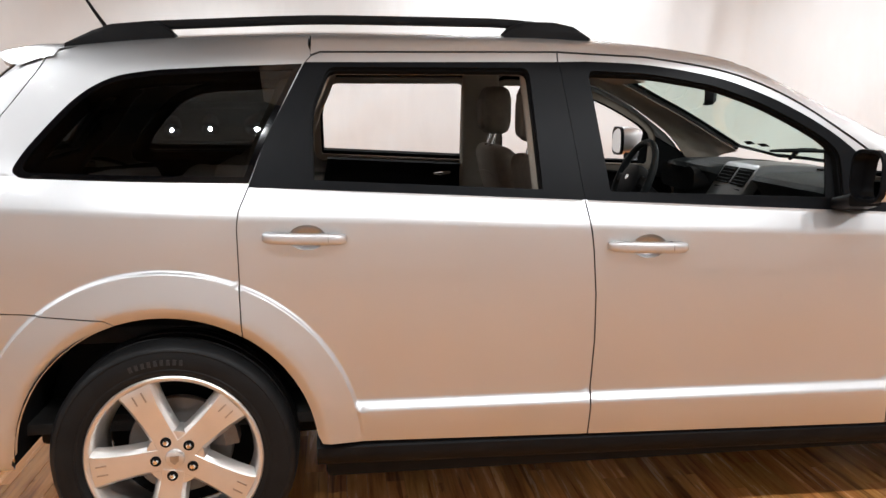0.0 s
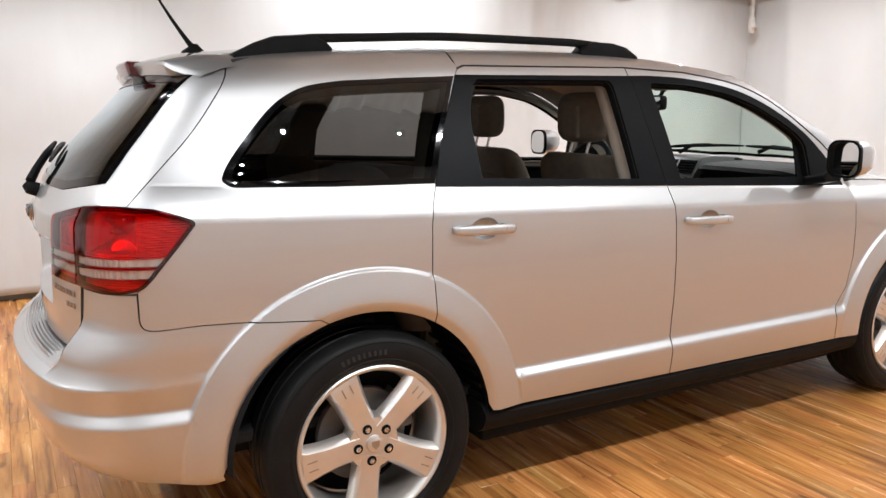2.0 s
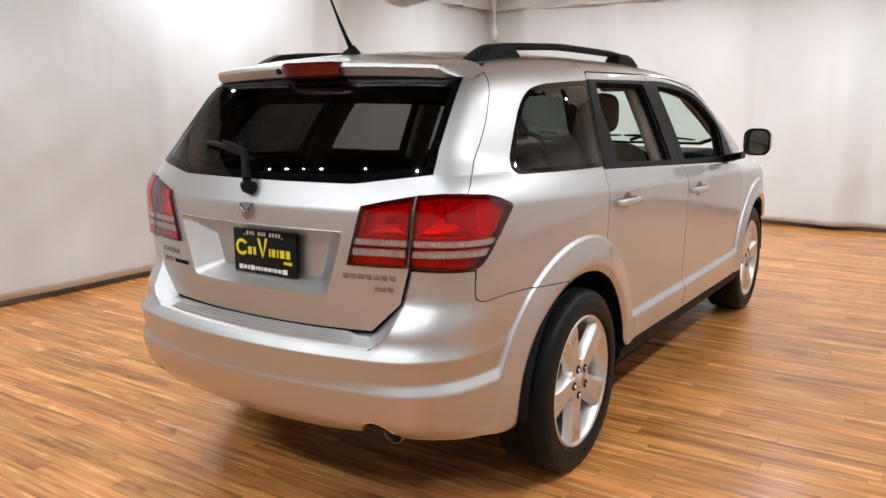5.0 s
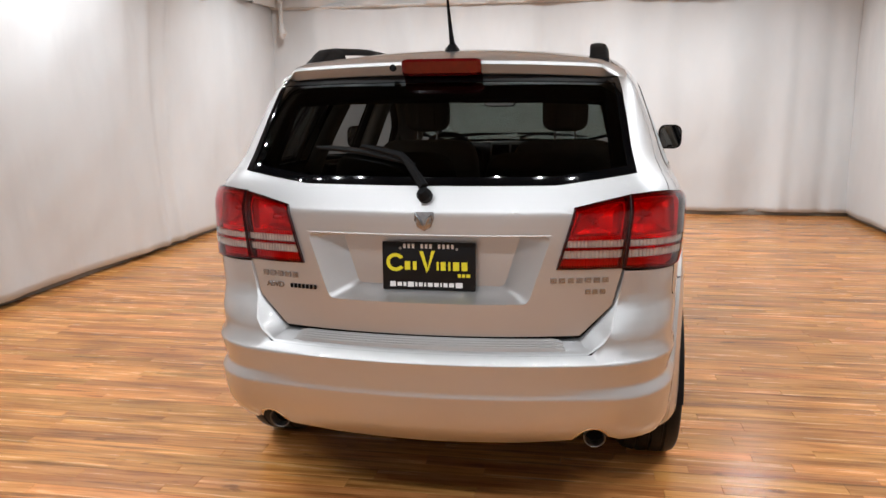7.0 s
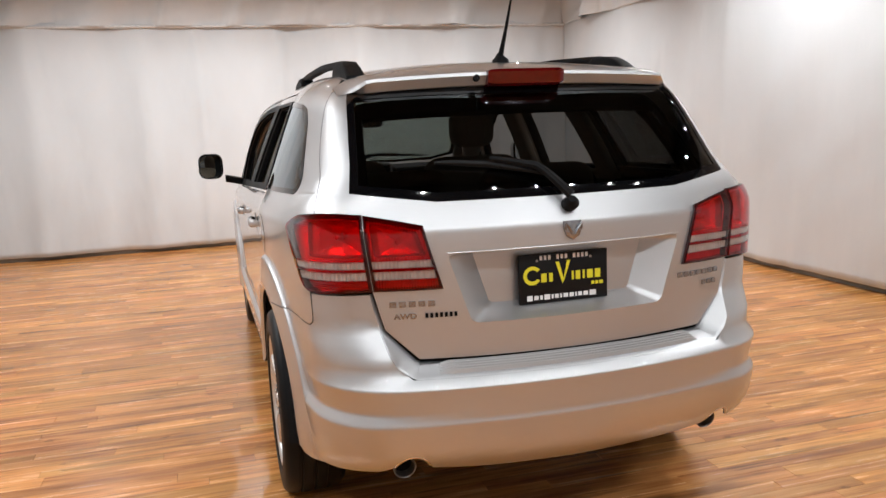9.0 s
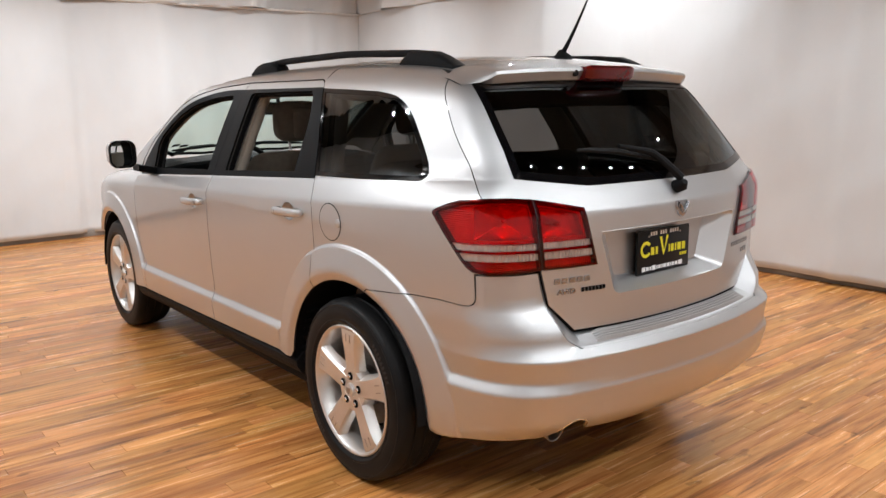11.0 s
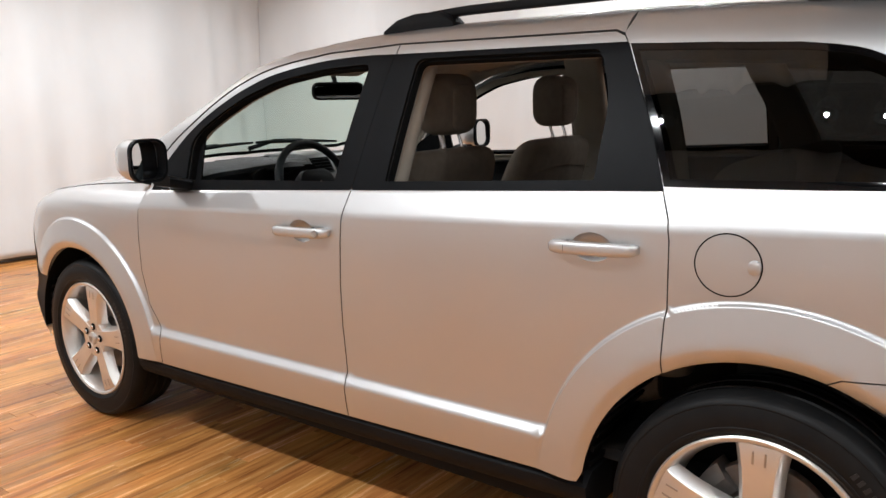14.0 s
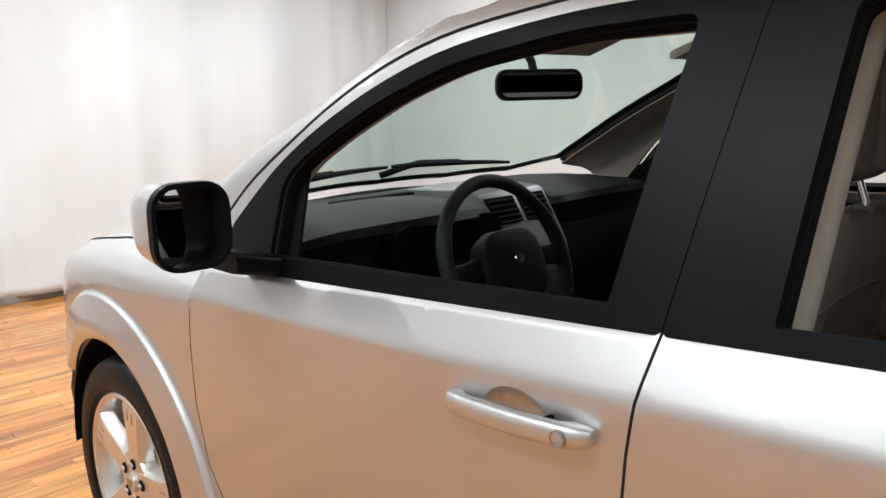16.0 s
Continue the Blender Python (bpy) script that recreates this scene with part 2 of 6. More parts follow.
BAND = fluted("silvered_lamp_strip", (0.74, 0.73, 0.72), "Y", 28)
REFLECTOR_IN = fluted("upright_fluted_lamp_reflector", (0.88, 0.88, 0.88), "Y", 40)
DARK_RED = material("dark_red_lamp_lens", (0.10, 0.0012, 0.002), 0.14, 0, (0.07, 0.001, 0.002), 30, coat=0.6, spec=0.3)
REVERSE = glass("clear_lamp_band", (1.0, 0.95, 0.91), 0.85, 0.0, 0.04)
BOWL = material("bright_lamp_bowl", (0.80, 0.80, 0.80), 0.20, 0.9, (0.6, 0.6, 0.6), 60, 0.7, 160)
BULB = material("amber_bulb_glass", (0.55, 0.35, 0.15), 0.12, 0, (0.24, 0.12, 0.04), 20, coat=1.0)
BEZEL = material("dark_red_lamp_rim", (0.030, 0.002, 0.003), 0.18, 0, (0.022, 0.0015, 0.002), 20, coat=0.6, spec=0.3)
PLATE_BLACK = material("black_plate", (0.006, 0.006, 0.007), 0.35, 0, (0.009, 0.009, 0.01), 20, spec=0.2)
YELLOW = material("yellow_print", (0.80, 0.74, 0.03), 0.45, 0, (0.76, 0.70, 0.03), 30)
BADGE = material("worn_chrome_lettering", (0.40, 0.40, 0.41), 0.22, 0.9, (0.28, 0.28, 0.29), 60)
WHITE = material("white_print", (0.80, 0.80, 0.80), 0.45, 0, (0.74, 0.74, 0.74), 30)
CURTAIN = cotton()
PIPE = material("white_pipe_paint", (0.72, 0.71, 0.69), 0.5, 0, (0.62, 0.61, 0.59), 20, 0.1, 80)
DARKCEIL = material("dark_ceiling_board", (0.050, 0.042, 0.036), 0.9, 0, (0.032, 0.028, 0.025), 3, 0.3, 30, spec=0.15)
WALLPAINT = material("wall_paint", (0.55, 0.54, 0.52), 0.9, 0, (0.50, 0.49, 0.475), 2, 0.2, 40)
BOARD = material("grey_base_board", (0.24, 0.215, 0.185), 0.7, 0, (0.31, 0.28, 0.245), 6, 0.2, 90)
WOOD = wood_floor("bamboo_laminate_plank", False)
WOOD_FAR = wood_floor("bamboo_laminate_plank_far", True)
LAMP_GLOW = glow("spot_bulb", (1.0, 0.94, 0.86), 130.0)

# ------------------------------------------------------------ shape tools
def link_mesh(name, mesh, mat, parent=None, label=""):
    for mm in (mat if isinstance(mat, (list, tuple)) else [mat]):
        mesh.materials.append(mm)
    ob = new(name, mesh)
    if parent is not None:
        ob.parent = parent
    if label:
        tagged(ob, label)
    return ob


def part(name, bm, mat, parent=None, label="", smooth=True, angle=40):
    """Links a bmesh as one object under a thing or a part."""
    bmesh.ops.recalc_face_normals(bm, faces=bm.faces)
    mesh = bpy.data.meshes.new(name)
    bm.to_mesh(mesh)
    bm.free()
    if smooth:
        mesh.shade_smooth()
        mesh.set_sharp_from_angle(angle=radians(angle))
    return link_mesh(name, mesh, mat, parent, label)


def thing(name, label, category, group="", kind="", at=(0, 0, 0)):
    ob = new(name)
    ob.location = at
    ob.empty_display_size = 0.1
    return tagged(ob, label, category, group, kind)


def assembly(name, label, category="", group="", at=(0, 0, 0)):
    """A part of the car made of several pieces."""
    ob = new(name)
    ob.location = at
    ob.empty_display_size = 0.1
    ob.parent = car
    return tagged(ob, label)


def box(bm, x0, x1, y0, y1, z0, z1, bevel=0.0, seg=2):
    vs = [bm.verts.new((x, y, z)) for x in (x0, x1) for y in (y0, y1) for z in (z0, z1)]
    fs = [bm.faces.new([vs[i] for i in q]) for q in
          ((0, 1, 3, 2), (4, 6, 7, 5), (0, 4, 5, 1), (2, 3, 7, 6), (0, 2, 6, 4), (1, 5, 7, 3))]
    if bevel:
        es = list({e for f in fs for e in f.edges})
        bmesh.ops.bevel(bm, geom=es, offset=bevel, segments=seg, profile=0.5, affect="EDGES")
    return bm


def loft(bm, rings, closed=True, cap0=True, cap1=True, mat=0):
    """Joins rings of equal length by quads."""
    loops = [[bm.verts.new(p) for p in r] for r in rings]
    n = len(loops[0])
    for a, b in zip(loops, loops[1:]):
        for i in range(n if closed else n - 1):
            j = (i + 1) % n
            f = bm.faces.new((a[i], a[j], b[j], b[i]))
            f.material_index = mat
    if closed and cap0:
        bm.faces.new(list(reversed(loops[0]))).material_index = mat
    if closed and cap1:
        bm.faces.new(loops[-1]).material_index = mat
    return loops


def rrect(w, h, r, n=5):
    """Rounded rectangle round the origin, as pairs."""
    r = min(r, w / 2 - 1e-4, h / 2 - 1e-4)
    pts = []
    for cx, cy, a0 in ((w / 2 - r, h / 2 - r, 0), (-w / 2 + r, h / 2 - r, 90), (-w / 2 + r, -h / 2 + r, 180), (w / 2 - r, -h / 2 + r, 270)):
        for k in range(n):
            a = radians(a0 + 90 * k / (n - 1))
            pts.append((cx + r * math.cos(a), cy + r * math.sin(a)))
    return pts


def tube(bm, pts, r, n=10, cap=True):
    """A round bar along a line of points; r one radius or one for each point."""
    pts = [Vector(p) for p in pts]
    rs = r if isinstance(r, (list, tuple)) else [r] * len(pts)
    rings = []
    up = Vector((0, 0, 1))
    for i, p in enumerate(pts):
        d = (pts[min(i + 1, len(pts) - 1)] - pts[max(i - 1, 0)]).normalized()
        u = d.cross(up if abs(d.z) < 0.95 else Vector((1, 0, 0))).normalized()
        v = d.cross(u).normalized()
        rings.append([p + (u * math.cos(2 * math.pi * k / n) + v * math.sin(2 * math.pi * k / n)) * rs[i] for k in range(n)])
    loft(bm, rings, True, cap, cap)
    return bm


def revolve(bm, profile, n=48, mat=0):
    """Turns a profile of (radius, y) round the y axis."""
    rings = [[(r * math.cos(2 * math.pi * k / n), y, r * math.sin(2 * math.pi * k / n)) for k in range(n)] for r, y in profile]
    loft(bm, rings, True, False, False, mat)
    return bm


def hermite(x, xs, ys):
    """Smooth curve through knots, with no overshoot."""
    xs, ys = np.asarray(xs, float), np.asarray(ys, float)
    h, d = np.diff(xs), np.diff(ys) / np.diff(xs)
    m = np.zeros(len(xs))
    m[0], m[-1] = d[0], d[-1]
    same = d[:-1] * d[1:] > 0
    m[1:-1][same] = 2 * d[:-1][same] * d[1:][same] / (d[:-1][same] + d[1:][same])
    x = np.clip(x, xs[0], xs[-1])
    i = np.clip(np.searchsorted(xs, x, side="right") - 1, 0, len(xs) - 2)
    t = (x - xs[i]) / h[i]
    return ((1 + 2 * t) * (1 - t) ** 2 * ys[i] + t * (1 - t) ** 2 * h[i] * m[i]
            + t * t * (3 - 2 * t) * ys[i + 1] + t * t * (t - 1) * h[i] * m[i + 1])


def step(x, a, b):
    t = np.clip((x - a) / (b - a), 0, 1)
    return t * t * (3 - 2 * t)


def smax(a, b, r):
    h = np.clip(r - np.abs(a - b), 0, None) / r
    return np.maximum(a, b) + h * h * r * 0.25


def fillet(pts, radii):
    """Rounds the corners of a closed outline; radii one number or one for each corner."""
    n = len(pts)
    rs = radii if isinstance(radii, (list, tuple)) else [radii] * n
    out = []
    for i in range(n):
        p, a, b = (np.array(pts[k % n], float) for k in (i, i - 1, i + 1))
        if rs[i] <= 0:
            out.append(tuple(p))
            continue
        la, lb = np.linalg.norm(a - p), np.linalg.norm(b - p)
        q = min(rs[i], la * 0.48, lb * 0.48)
        s, e = p + (a - p) / la * q, p + (b - p) / lb * q
        for k in range(6):
            t = k / 5
            out.append(tuple((1 - t) ** 2 * s + 2 * t * (1 - t) * p + t * t * e))
    return out


def arc(cx, cz, r, a0, a1, n=16):
    return [(cx + r * math.cos(radians(a0 + (a1 - a0) * k / n)), cz + r * math.sin(radians(a0 + (a1 - a0) * k / n))) for k in range(n + 1)]


def curve_through(pts, n=6):
    """A smooth open line through points, n steps between two."""
    p = [Vector(q) for q in pts]
    out = []
    for i in range(len(p) - 1):
        a, b, c, d = p[max(i - 1, 0)], p[i], p[i + 1], p[min(i + 2, len(p) - 1)]
        for k in range(n):
            t = k / n
            q = 0.5 * (2 * b + (c - a) * t + (2 * a - 5 * b + 4 * c - d) * t * t + (3 * b - a - 3 * c + d) * t ** 3)
            out.append(tuple(q))
    return out + [tuple(p[-1])]

# ------------------------------------------------------------ the room
def slab(name, x0, x1, y0, y1, z0, z1, mat, kind="structure", label="", category=""):
    ob = part(name, box(bmesh.new(), x0, x1, y0, y1, z0, z1), mat, None, "", False)
    return tagged(ob, label, category, "", kind)


slab("subfloor", ROOM_X0, ROOM_X1, ROOM_YR, ROOM_YL, -0.2, -0.006, BOARD, label="plain subfloor under the laminate", category="floor")
slab("ceiling", ROOM_X0, ROOM_X1, ROOM_YR, ROOM_YL, ROOM_Z, ROOM_Z + 0.15, DARKCEIL, label="dark bare ceiling above the studio lamps", category="ceiling")
slab("wall_left", ROOM_X0, ROOM_X1, ROOM_YL, ROOM_YL + 0.15, -0.2, ROOM_Z, WALLPAINT, label="plain wall behind the white curtain", category="wall")
slab("wall_right", ROOM_X0, ROOM_X1, ROOM_YR - 0.15, ROOM_YR, -0.2, ROOM_Z, WALLPAINT, label="plain wall behind the white curtain", category="wall")
slab("wall_front", ROOM_X1, ROOM_X1 + 0.15, ROOM_YR - 0.15, ROOM_YL + 0.15, -0.2, ROOM_Z, WALLPAINT, label="plain wall behind the white curtain", category="wall")
slab("wall_back", ROOM_X0 - 0.15, ROOM_X0, ROOM_YR - 0.15, ROOM_YL + 0.15, -0.2, ROOM_Z, WALLPAINT, label="plain wall behind the white curtain", category="wall")


def drape(a, b, z0, z1, depth, seed, folds, bulge=0.0, flare=0.0):
    """A hanging cloth from point a to point b, its folds deeper towards the foot; faces the left of a to b."""
    rnd = random.Random(seed)
    a, b = np.array(a, float), np.array(b, float)
    length = np.linalg.norm(b - a)
    d = (b - a) / length
    nrm = np.array([-d[1], d[0]])
    nu, nv = int(length / 0.035), 44
    u = np.linspace(0, length, nu)
    wave = np.zeros(nu)
    for _ in range(folds):
        c, w, h = rnd.uniform(0, length), rnd.uniform(0.05, 0.30), rnd.uniform(0.25, 1.0) * depth
        wave += h * np.exp(-((u - c) / w) ** 2) * rnd.choice((1, 1, -0.7))
    drift = [rnd.uniform(-0.25, 0.25) for _ in range(4)]
    verts = []
    for j in range(nv):
        t = j / (nv - 1)
        z = z0 + (z1 - z0) * t
        sway = drift[0] * math.sin(3 * t) + drift[1] * t * t
        wv = np.interp(u + sway * 0.5, u, wave) * (0.55 + 0.45 * (1 - t))
        wv = wv + 0.012 * np.sin(u * 2.1 + t * 5 + seed) + 0.010 * np.sin(u * 0.9 - t * 7 + seed * 2) + bulge * math.sin(math.pi * t)
        wv = wv + flare * (1 - t) ** 3
        wv = wv + 0.006 * np.sin(u * 7.3 + 9 * t + seed) * np.sin(u * 1.7 - 4 * t) + 0.004 * np.sin(u * 3.1 + 23 * t) * np.sin(u * 4.4 + 11 * t + seed)
        px = a[0] + d[0] * u + nrm[0] * (0.02 + wv)
        py = a[1] + d[1] * u + nrm[1] * (0.02 + wv)
        verts += list(zip(px, py, np.full(nu, z)))
    faces = [(j * nu + i, j * nu + i + 1, (j + 1) * nu + i + 1, (j + 1) * nu + i) for j in range(nv - 1) for i in range(nu - 1)]
    return verts, faces


def curtain(name, a, b, z0, z1, depth, seed, folds, label, bulge=0.0, flare=0.0):
    verts, faces = drape(a, b, z0, z1, depth, seed, folds, bulge, flare)
    mesh = bpy.data.meshes.new(name)
    mesh.from_pydata(verts, [], faces)
    mesh.shade_smooth()
    ob = link_mesh(name, mesh, CURTAIN)
    md = ob.modifiers.new("cloth_thickness", "SOLIDIFY")
    md.thickness, md.offset = 0.004, 0
    return tagged(ob, label, "curtain", "white studio curtains")


SEAM = 2.70
curtain("curtain", (ROOM_X1 - 0.05, ROOM_YL - 0.06), (ROOM_X0 + 0.05, ROOM_YL - 0.06), 0.05, SEAM, 0.045, 3, 30,
        "white cotton curtain hanging in shallow folds along the long wall")
curtain("curtain", (ROOM_X0 + 0.05, ROOM_YR + 0.06), (ROOM_X1 - 0.05, ROOM_YR + 0.06), 0.05, SEAM, 0.034, 5, 20,
        "white cotton curtain with smooth taut panels along the long wall")
curtain("curtain", (ROOM_X1 - 0.06, ROOM_YR + 0.07), (ROOM_X1 - 0.06, ROOM_YL - 0.07), 0.05, SEAM, 0.06, 8, 30,
        "white cotton curtain with vertical folds before the car's nose")
curtain("curtain", (ROOM_X0 + 0.06, ROOM_YL - 0.07), (ROOM_X0 + 0.06, ROOM_YR + 0.07), 0.05, SEAM, 0.06, 11, 30,
        "white cotton curtain with vertical folds behind the camera's way")
# upper cloth, from the seam to the ceiling, standing a little off the lower one
for a, b, sd in (((ROOM_X1 - 0.10, ROOM_YL - 0.10), (ROOM_X0 + 0.1, ROOM_YL - 0.10), 21), ((ROOM_X0 + 0.1, ROOM_YR + 0.10), (ROOM_X1 - 0.1, ROOM_YR + 0.10), 23),
                 ((ROOM_X1 - 0.10, ROOM_YR + 0.11), (ROOM_X1 - 0.10, ROOM_YL - 0.11), 25), ((ROOM_X0 + 0.10, ROOM_YL - 0.11), (ROOM_X0 + 0.10, ROOM_YR + 0.11), 27)):
    curtain("curtain_valance", a, b, SEAM - 0.05, ROOM_Z - 0.02, 0.07, sd, 60, "white gathered cloth above the curtain seam", 0.05)

# pleated cloth slung under the ceiling over the front of the room
CANOPY_X0, CANOPY_X1, CANOPY_Y = 0.15, ROOM_X1 - 0.2, 2.62
rnd = random.Random(31)
nx, ny = 240, 60
pleat = np.zeros(nx)
gx = np.linspace(CANOPY_X0, CANOPY_X1, nx)
for _ in range(46):
    pleat += rnd.uniform(0.02, 0.07) * np.exp(-((gx - rnd.uniform(CANOPY_X0, CANOPY_X1)) / rnd.uniform(0.03, 0.09)) ** 2)
verts = []
for yy in np.linspace(-CANOPY_Y, CANOPY_Y, ny):
    k = abs(yy) / CANOPY_Y
    sag = 0.10 * (1 - k * k) + 0.03 * math.sin(yy * 2.3)
    wv = np.interp(gx + 0.10 * math.sin(yy * 1.7), gx, pleat) * (0.35 + 0.65 * k)
    verts += [(gx[i], yy, ROOM_Z - 0.06 - sag - wv[i]) for i in range(nx)]
mesh = bpy.data.meshes.new("ceiling_cloth")
mesh.from_pydata(verts, [], [(j * nx + i, j * nx + i + 1, (j + 1) * nx + i + 1, (j + 1) * nx + i) for j in range(ny - 1) for i in range(nx - 1)])
mesh.shade_smooth()
canopy = link_mesh("ceiling_cloth", mesh, CURTAIN)
md = canopy.modifiers.new("cloth_thickness", "SOLIDIFY")
md.thickness, md.offset = 0.004, 0
tagged(canopy, "white pleated cloth slung below the dark ceiling", "ceiling cloth")

# grey board along the foot of each curtain
for x0, x1, y0, y1 in ((ROOM_X0, ROOM_X1, ROOM_YL - 0.03, ROOM_YL), (ROOM_X0, ROOM_X1, ROOM_YR, ROOM_YR + 0.03),
                       (ROOM_X1 - 0.03, ROOM_X1, ROOM_YR + 0.03, ROOM_YL - 0.03), (ROOM_X0, ROOM_X0 + 0.03, ROOM_YR + 0.03, ROOM_YL - 0.03)):
    ob = part("baseboard", box(bmesh.new(), x0, x1, y0, y1, 0.0, 0.075, 0.006), BOARD)
    tagged(ob, "grey painted board along the curtain's foot", "baseboard", "", "structure")

# white pipe with a clamp in the corner
pipe = thing("curtain_pipe", "white vertical pipe with a clamp hanging in the curtain corner", "pipe", at=(6.80, 3.40, 2.29))
bm = tube(bmesh.new(), [(0, 0, 0.10), (0, 0, 1.2)], 0.024, 14)
part("tube", bm, PIPE, pipe)
part("clamp", tube(bmesh.new(), [(0, 0, -0.02), (-0.02, -0.03, 0.03), (-0.01, -0.01, 0.14)], [0.035, 0.05, 0.034], 12), PIPE, pipe)
part("collar", tube(bmesh.new(), [(0, 0, 0.42), (0, 0, 0.50)], 0.036, 14), PIPE, pipe)
pole = part("curtain_rail", tube(bmesh.new(), [(ROOM_X1 - 0.14, ROOM_YR + 0.1, SEAM - 0.05), (ROOM_X1 - 0.14, ROOM_YL - 0.1, SEAM - 0.05)], 0.016, 12), PIPE)
tagged(pole, "thin white pipe holding the curtain seam on the end wall", "curtain rail")


# dark beams that carry the spotlights
for x0, x1, y0, y1 in ((-1.55, 4.6, 2.66, 2.92), (-1.55, 4.6, -2.92, -2.66), (-1.88, -1.60, -2.9, 2.9)):
    beam = part("lighting_beam", box(bmesh.new(), x0, x1, y0, y1, SPOT_Z + 0.14, SPOT_Z + 0.24, 0.01), PLASTIC)
    tagged(beam, "long dark beam under the ceiling carrying spotlights", "beam", "lighting beams")

# ceiling spotlights: can, ring, bulb
def spotlight(x, y):
    t = thing("ceiling_spotlight", "round black ceiling spotlight with a bright bulb, lit; some added unseen as fill", "spotlight", "ceiling spotlights", at=(x, y, SPOT_Z))
    bm = bmesh.new()
    revolve(bm, [(0.001, 0.17), (0.05, 0.17), (0.085, 0.11), (0.095, 0.0), (0.088, 0.0), (0.078, 0.10), (0.001, 0.12)], 28)
    bmesh.ops.rotate(bm, verts=bm.verts, matrix=Matrix.Rotation(radians(90), 3, "X"))
    part("housing", bm, PLASTIC, t)
    bm = tube(bmesh.new(), [(0, 0, 0.16), (0, 0, ROOM_Z - SPOT_Z)], 0.012, 8)
    part("stem", bm, PLASTIC, t)
    bm = bmesh.new()
    revolve(bm, [(0.074, 0.02), (0.084, -0.002), (0.100, -0.006), (0.108, 0.004), (0.100, 0.016)], 28)
    bmesh.ops.rotate(bm, verts=bm.verts, matrix=Matrix.Rotation(radians(90), 3, "X"))
    part("trim_ring", bm, PLASTIC, t, "black trim ring")
    bm = bmesh.new()
    revolve(bm, [(0.001, 0.030), (0.014, 0.026), (0.019, 0.012)], 24)
    bmesh.ops.rotate(bm, verts=bm.verts, matrix=Matrix.Rotation(radians(90), 3, "X"))
    part("bulb", bm, LAMP_GLOW, t)


for sx, sy, watts, ax, ay in SPOTS:
    spotlight(sx, sy)

# ------------------------------------------------------------ the car's skin as one smooth form
# x runs forward from the rear axle, y to the car's left, z up from the floor
AXLE_F, HUB_Z = 2.89, 0.36
ARCH_IN, ARCH_OUT = 0.437, 0.574


def belt_z(x):
    return 1.181 - 0.0505 * x


def crease_z(x):
    return 1.094 - 0.039 * x


def flare(x, z):
    """How far the wheel-arch flares stand out."""
    out = 0.0
    for cx, k in ((0.0, 1.0), (AXLE_F, 0.97)):
        r = np.hypot(x - cx, np.maximum(z - HUB_Z, 0)) / k
        rise = 0.014 * step(-r, -ARCH_OUT - 0.002, -ARCH_OUT + 0.009) + 0.017 * np.clip((ARCH_OUT - 0.006 - r) / 0.10, 0, 1)
        rise = rise - 0.016 * np.clip((0.476 - r) / 0.039, 0, 1.2) ** 1.6
        out = out + rise * step(z, 0.28, 0.34)
    return out


def arch_zone(x, z):
    """One on the wheel-arch flares, nought off them."""
    m = 0.0
    for cx, k in ((0.0, 1.0), (AXLE_F, 0.97)):
        r = np.hypot(x - cx, np.maximum(z - HUB_Z, 0)) / k
        m = np.maximum(m, step(-r, -ARCH_OUT - 0.002, -ARCH_OUT + 0.008))
    return m


def side_w(x, z, flares=True):
    """Half width of the body at a place along it and a height."""
    low = hermite(z, [0.15, 0.25, 0.33, 0.385, 0.44, 0.482, 0.520, 0.60, 0.75, 0.90, 1.02],
                  [0.82, 0.850, 0.866, 0.876, 0.882, 0.884, 0.862, 0.8635, 0.869, 0.8745, 0.879])
    plain = hermite(z, [0.15, 0.25, 0.33, 0.385, 0.60, 0.75], [0.82, 0.848, 0.860, 0.8645, 0.8655, 0.869])
    m = arch_zone(x, z)
    low = np.where(z < 0.75, low * (1 - m) + plain * m, low)
    hc = z - crease_z(x)
    hb = z - belt_z(x)
    shoulder = 0.8795 - 0.485 * hc
    upper = 0.837 - 0.375 * hb - 0.12 * hb * hb
    w = -smax(-low, -shoulder, 0.006)
    t = step(hb, -0.006, 0.010)
    w = w * (1 - t) + upper * t
    d = hermite(x, [-1.2, -0.5, 0.3, 1.45, 2.35, 2.9, 3.4, 3.8, 4.0], [-0.006, -0.006, -0.006, 0.010, 0.024, 0.016, -0.035, -0.11, -0.16])
    k = 0.098 + 0.052 * step(hb, -0.06, 0.06)
    d = d - k * np.clip(0.25 - x, 0, 2) ** 2
    w = w + 0.14 * np.clip(hb, 0, 1) * step(x, 1.2, 1.9)
    w = w - 0.0016 * np.exp(-(hb / 0.0035) ** 2) * step(-x, 0.388, 0.408) * step(x, -0.62, -0.58)
    return w + d + (flare(x, z) if flares else 0.0)


def rear_x(y, z):
    """Where the tail stands, by width and height."""
    c = hermite(z, [0.5, 0.70, 0.90, 1.05, 1.092, 1.103, 1.114, 1.15, 1.18, 1.21, 1.28, 1.35, 1.54, 1.66], [-0.866, -0.867, -0.871, -0.873, -0.8725, -0.8705, -0.8650, -0.8465, -0.8295, -0.8095, -0.7548, -0.6955, -0.535, -0.43])
    k = 0.14 * step(z, 1.22, 1.52)
    return c + 0.36 * k + (0.20 - k) * y * y + 0.10 * np.clip(y, 0, 1) ** 4


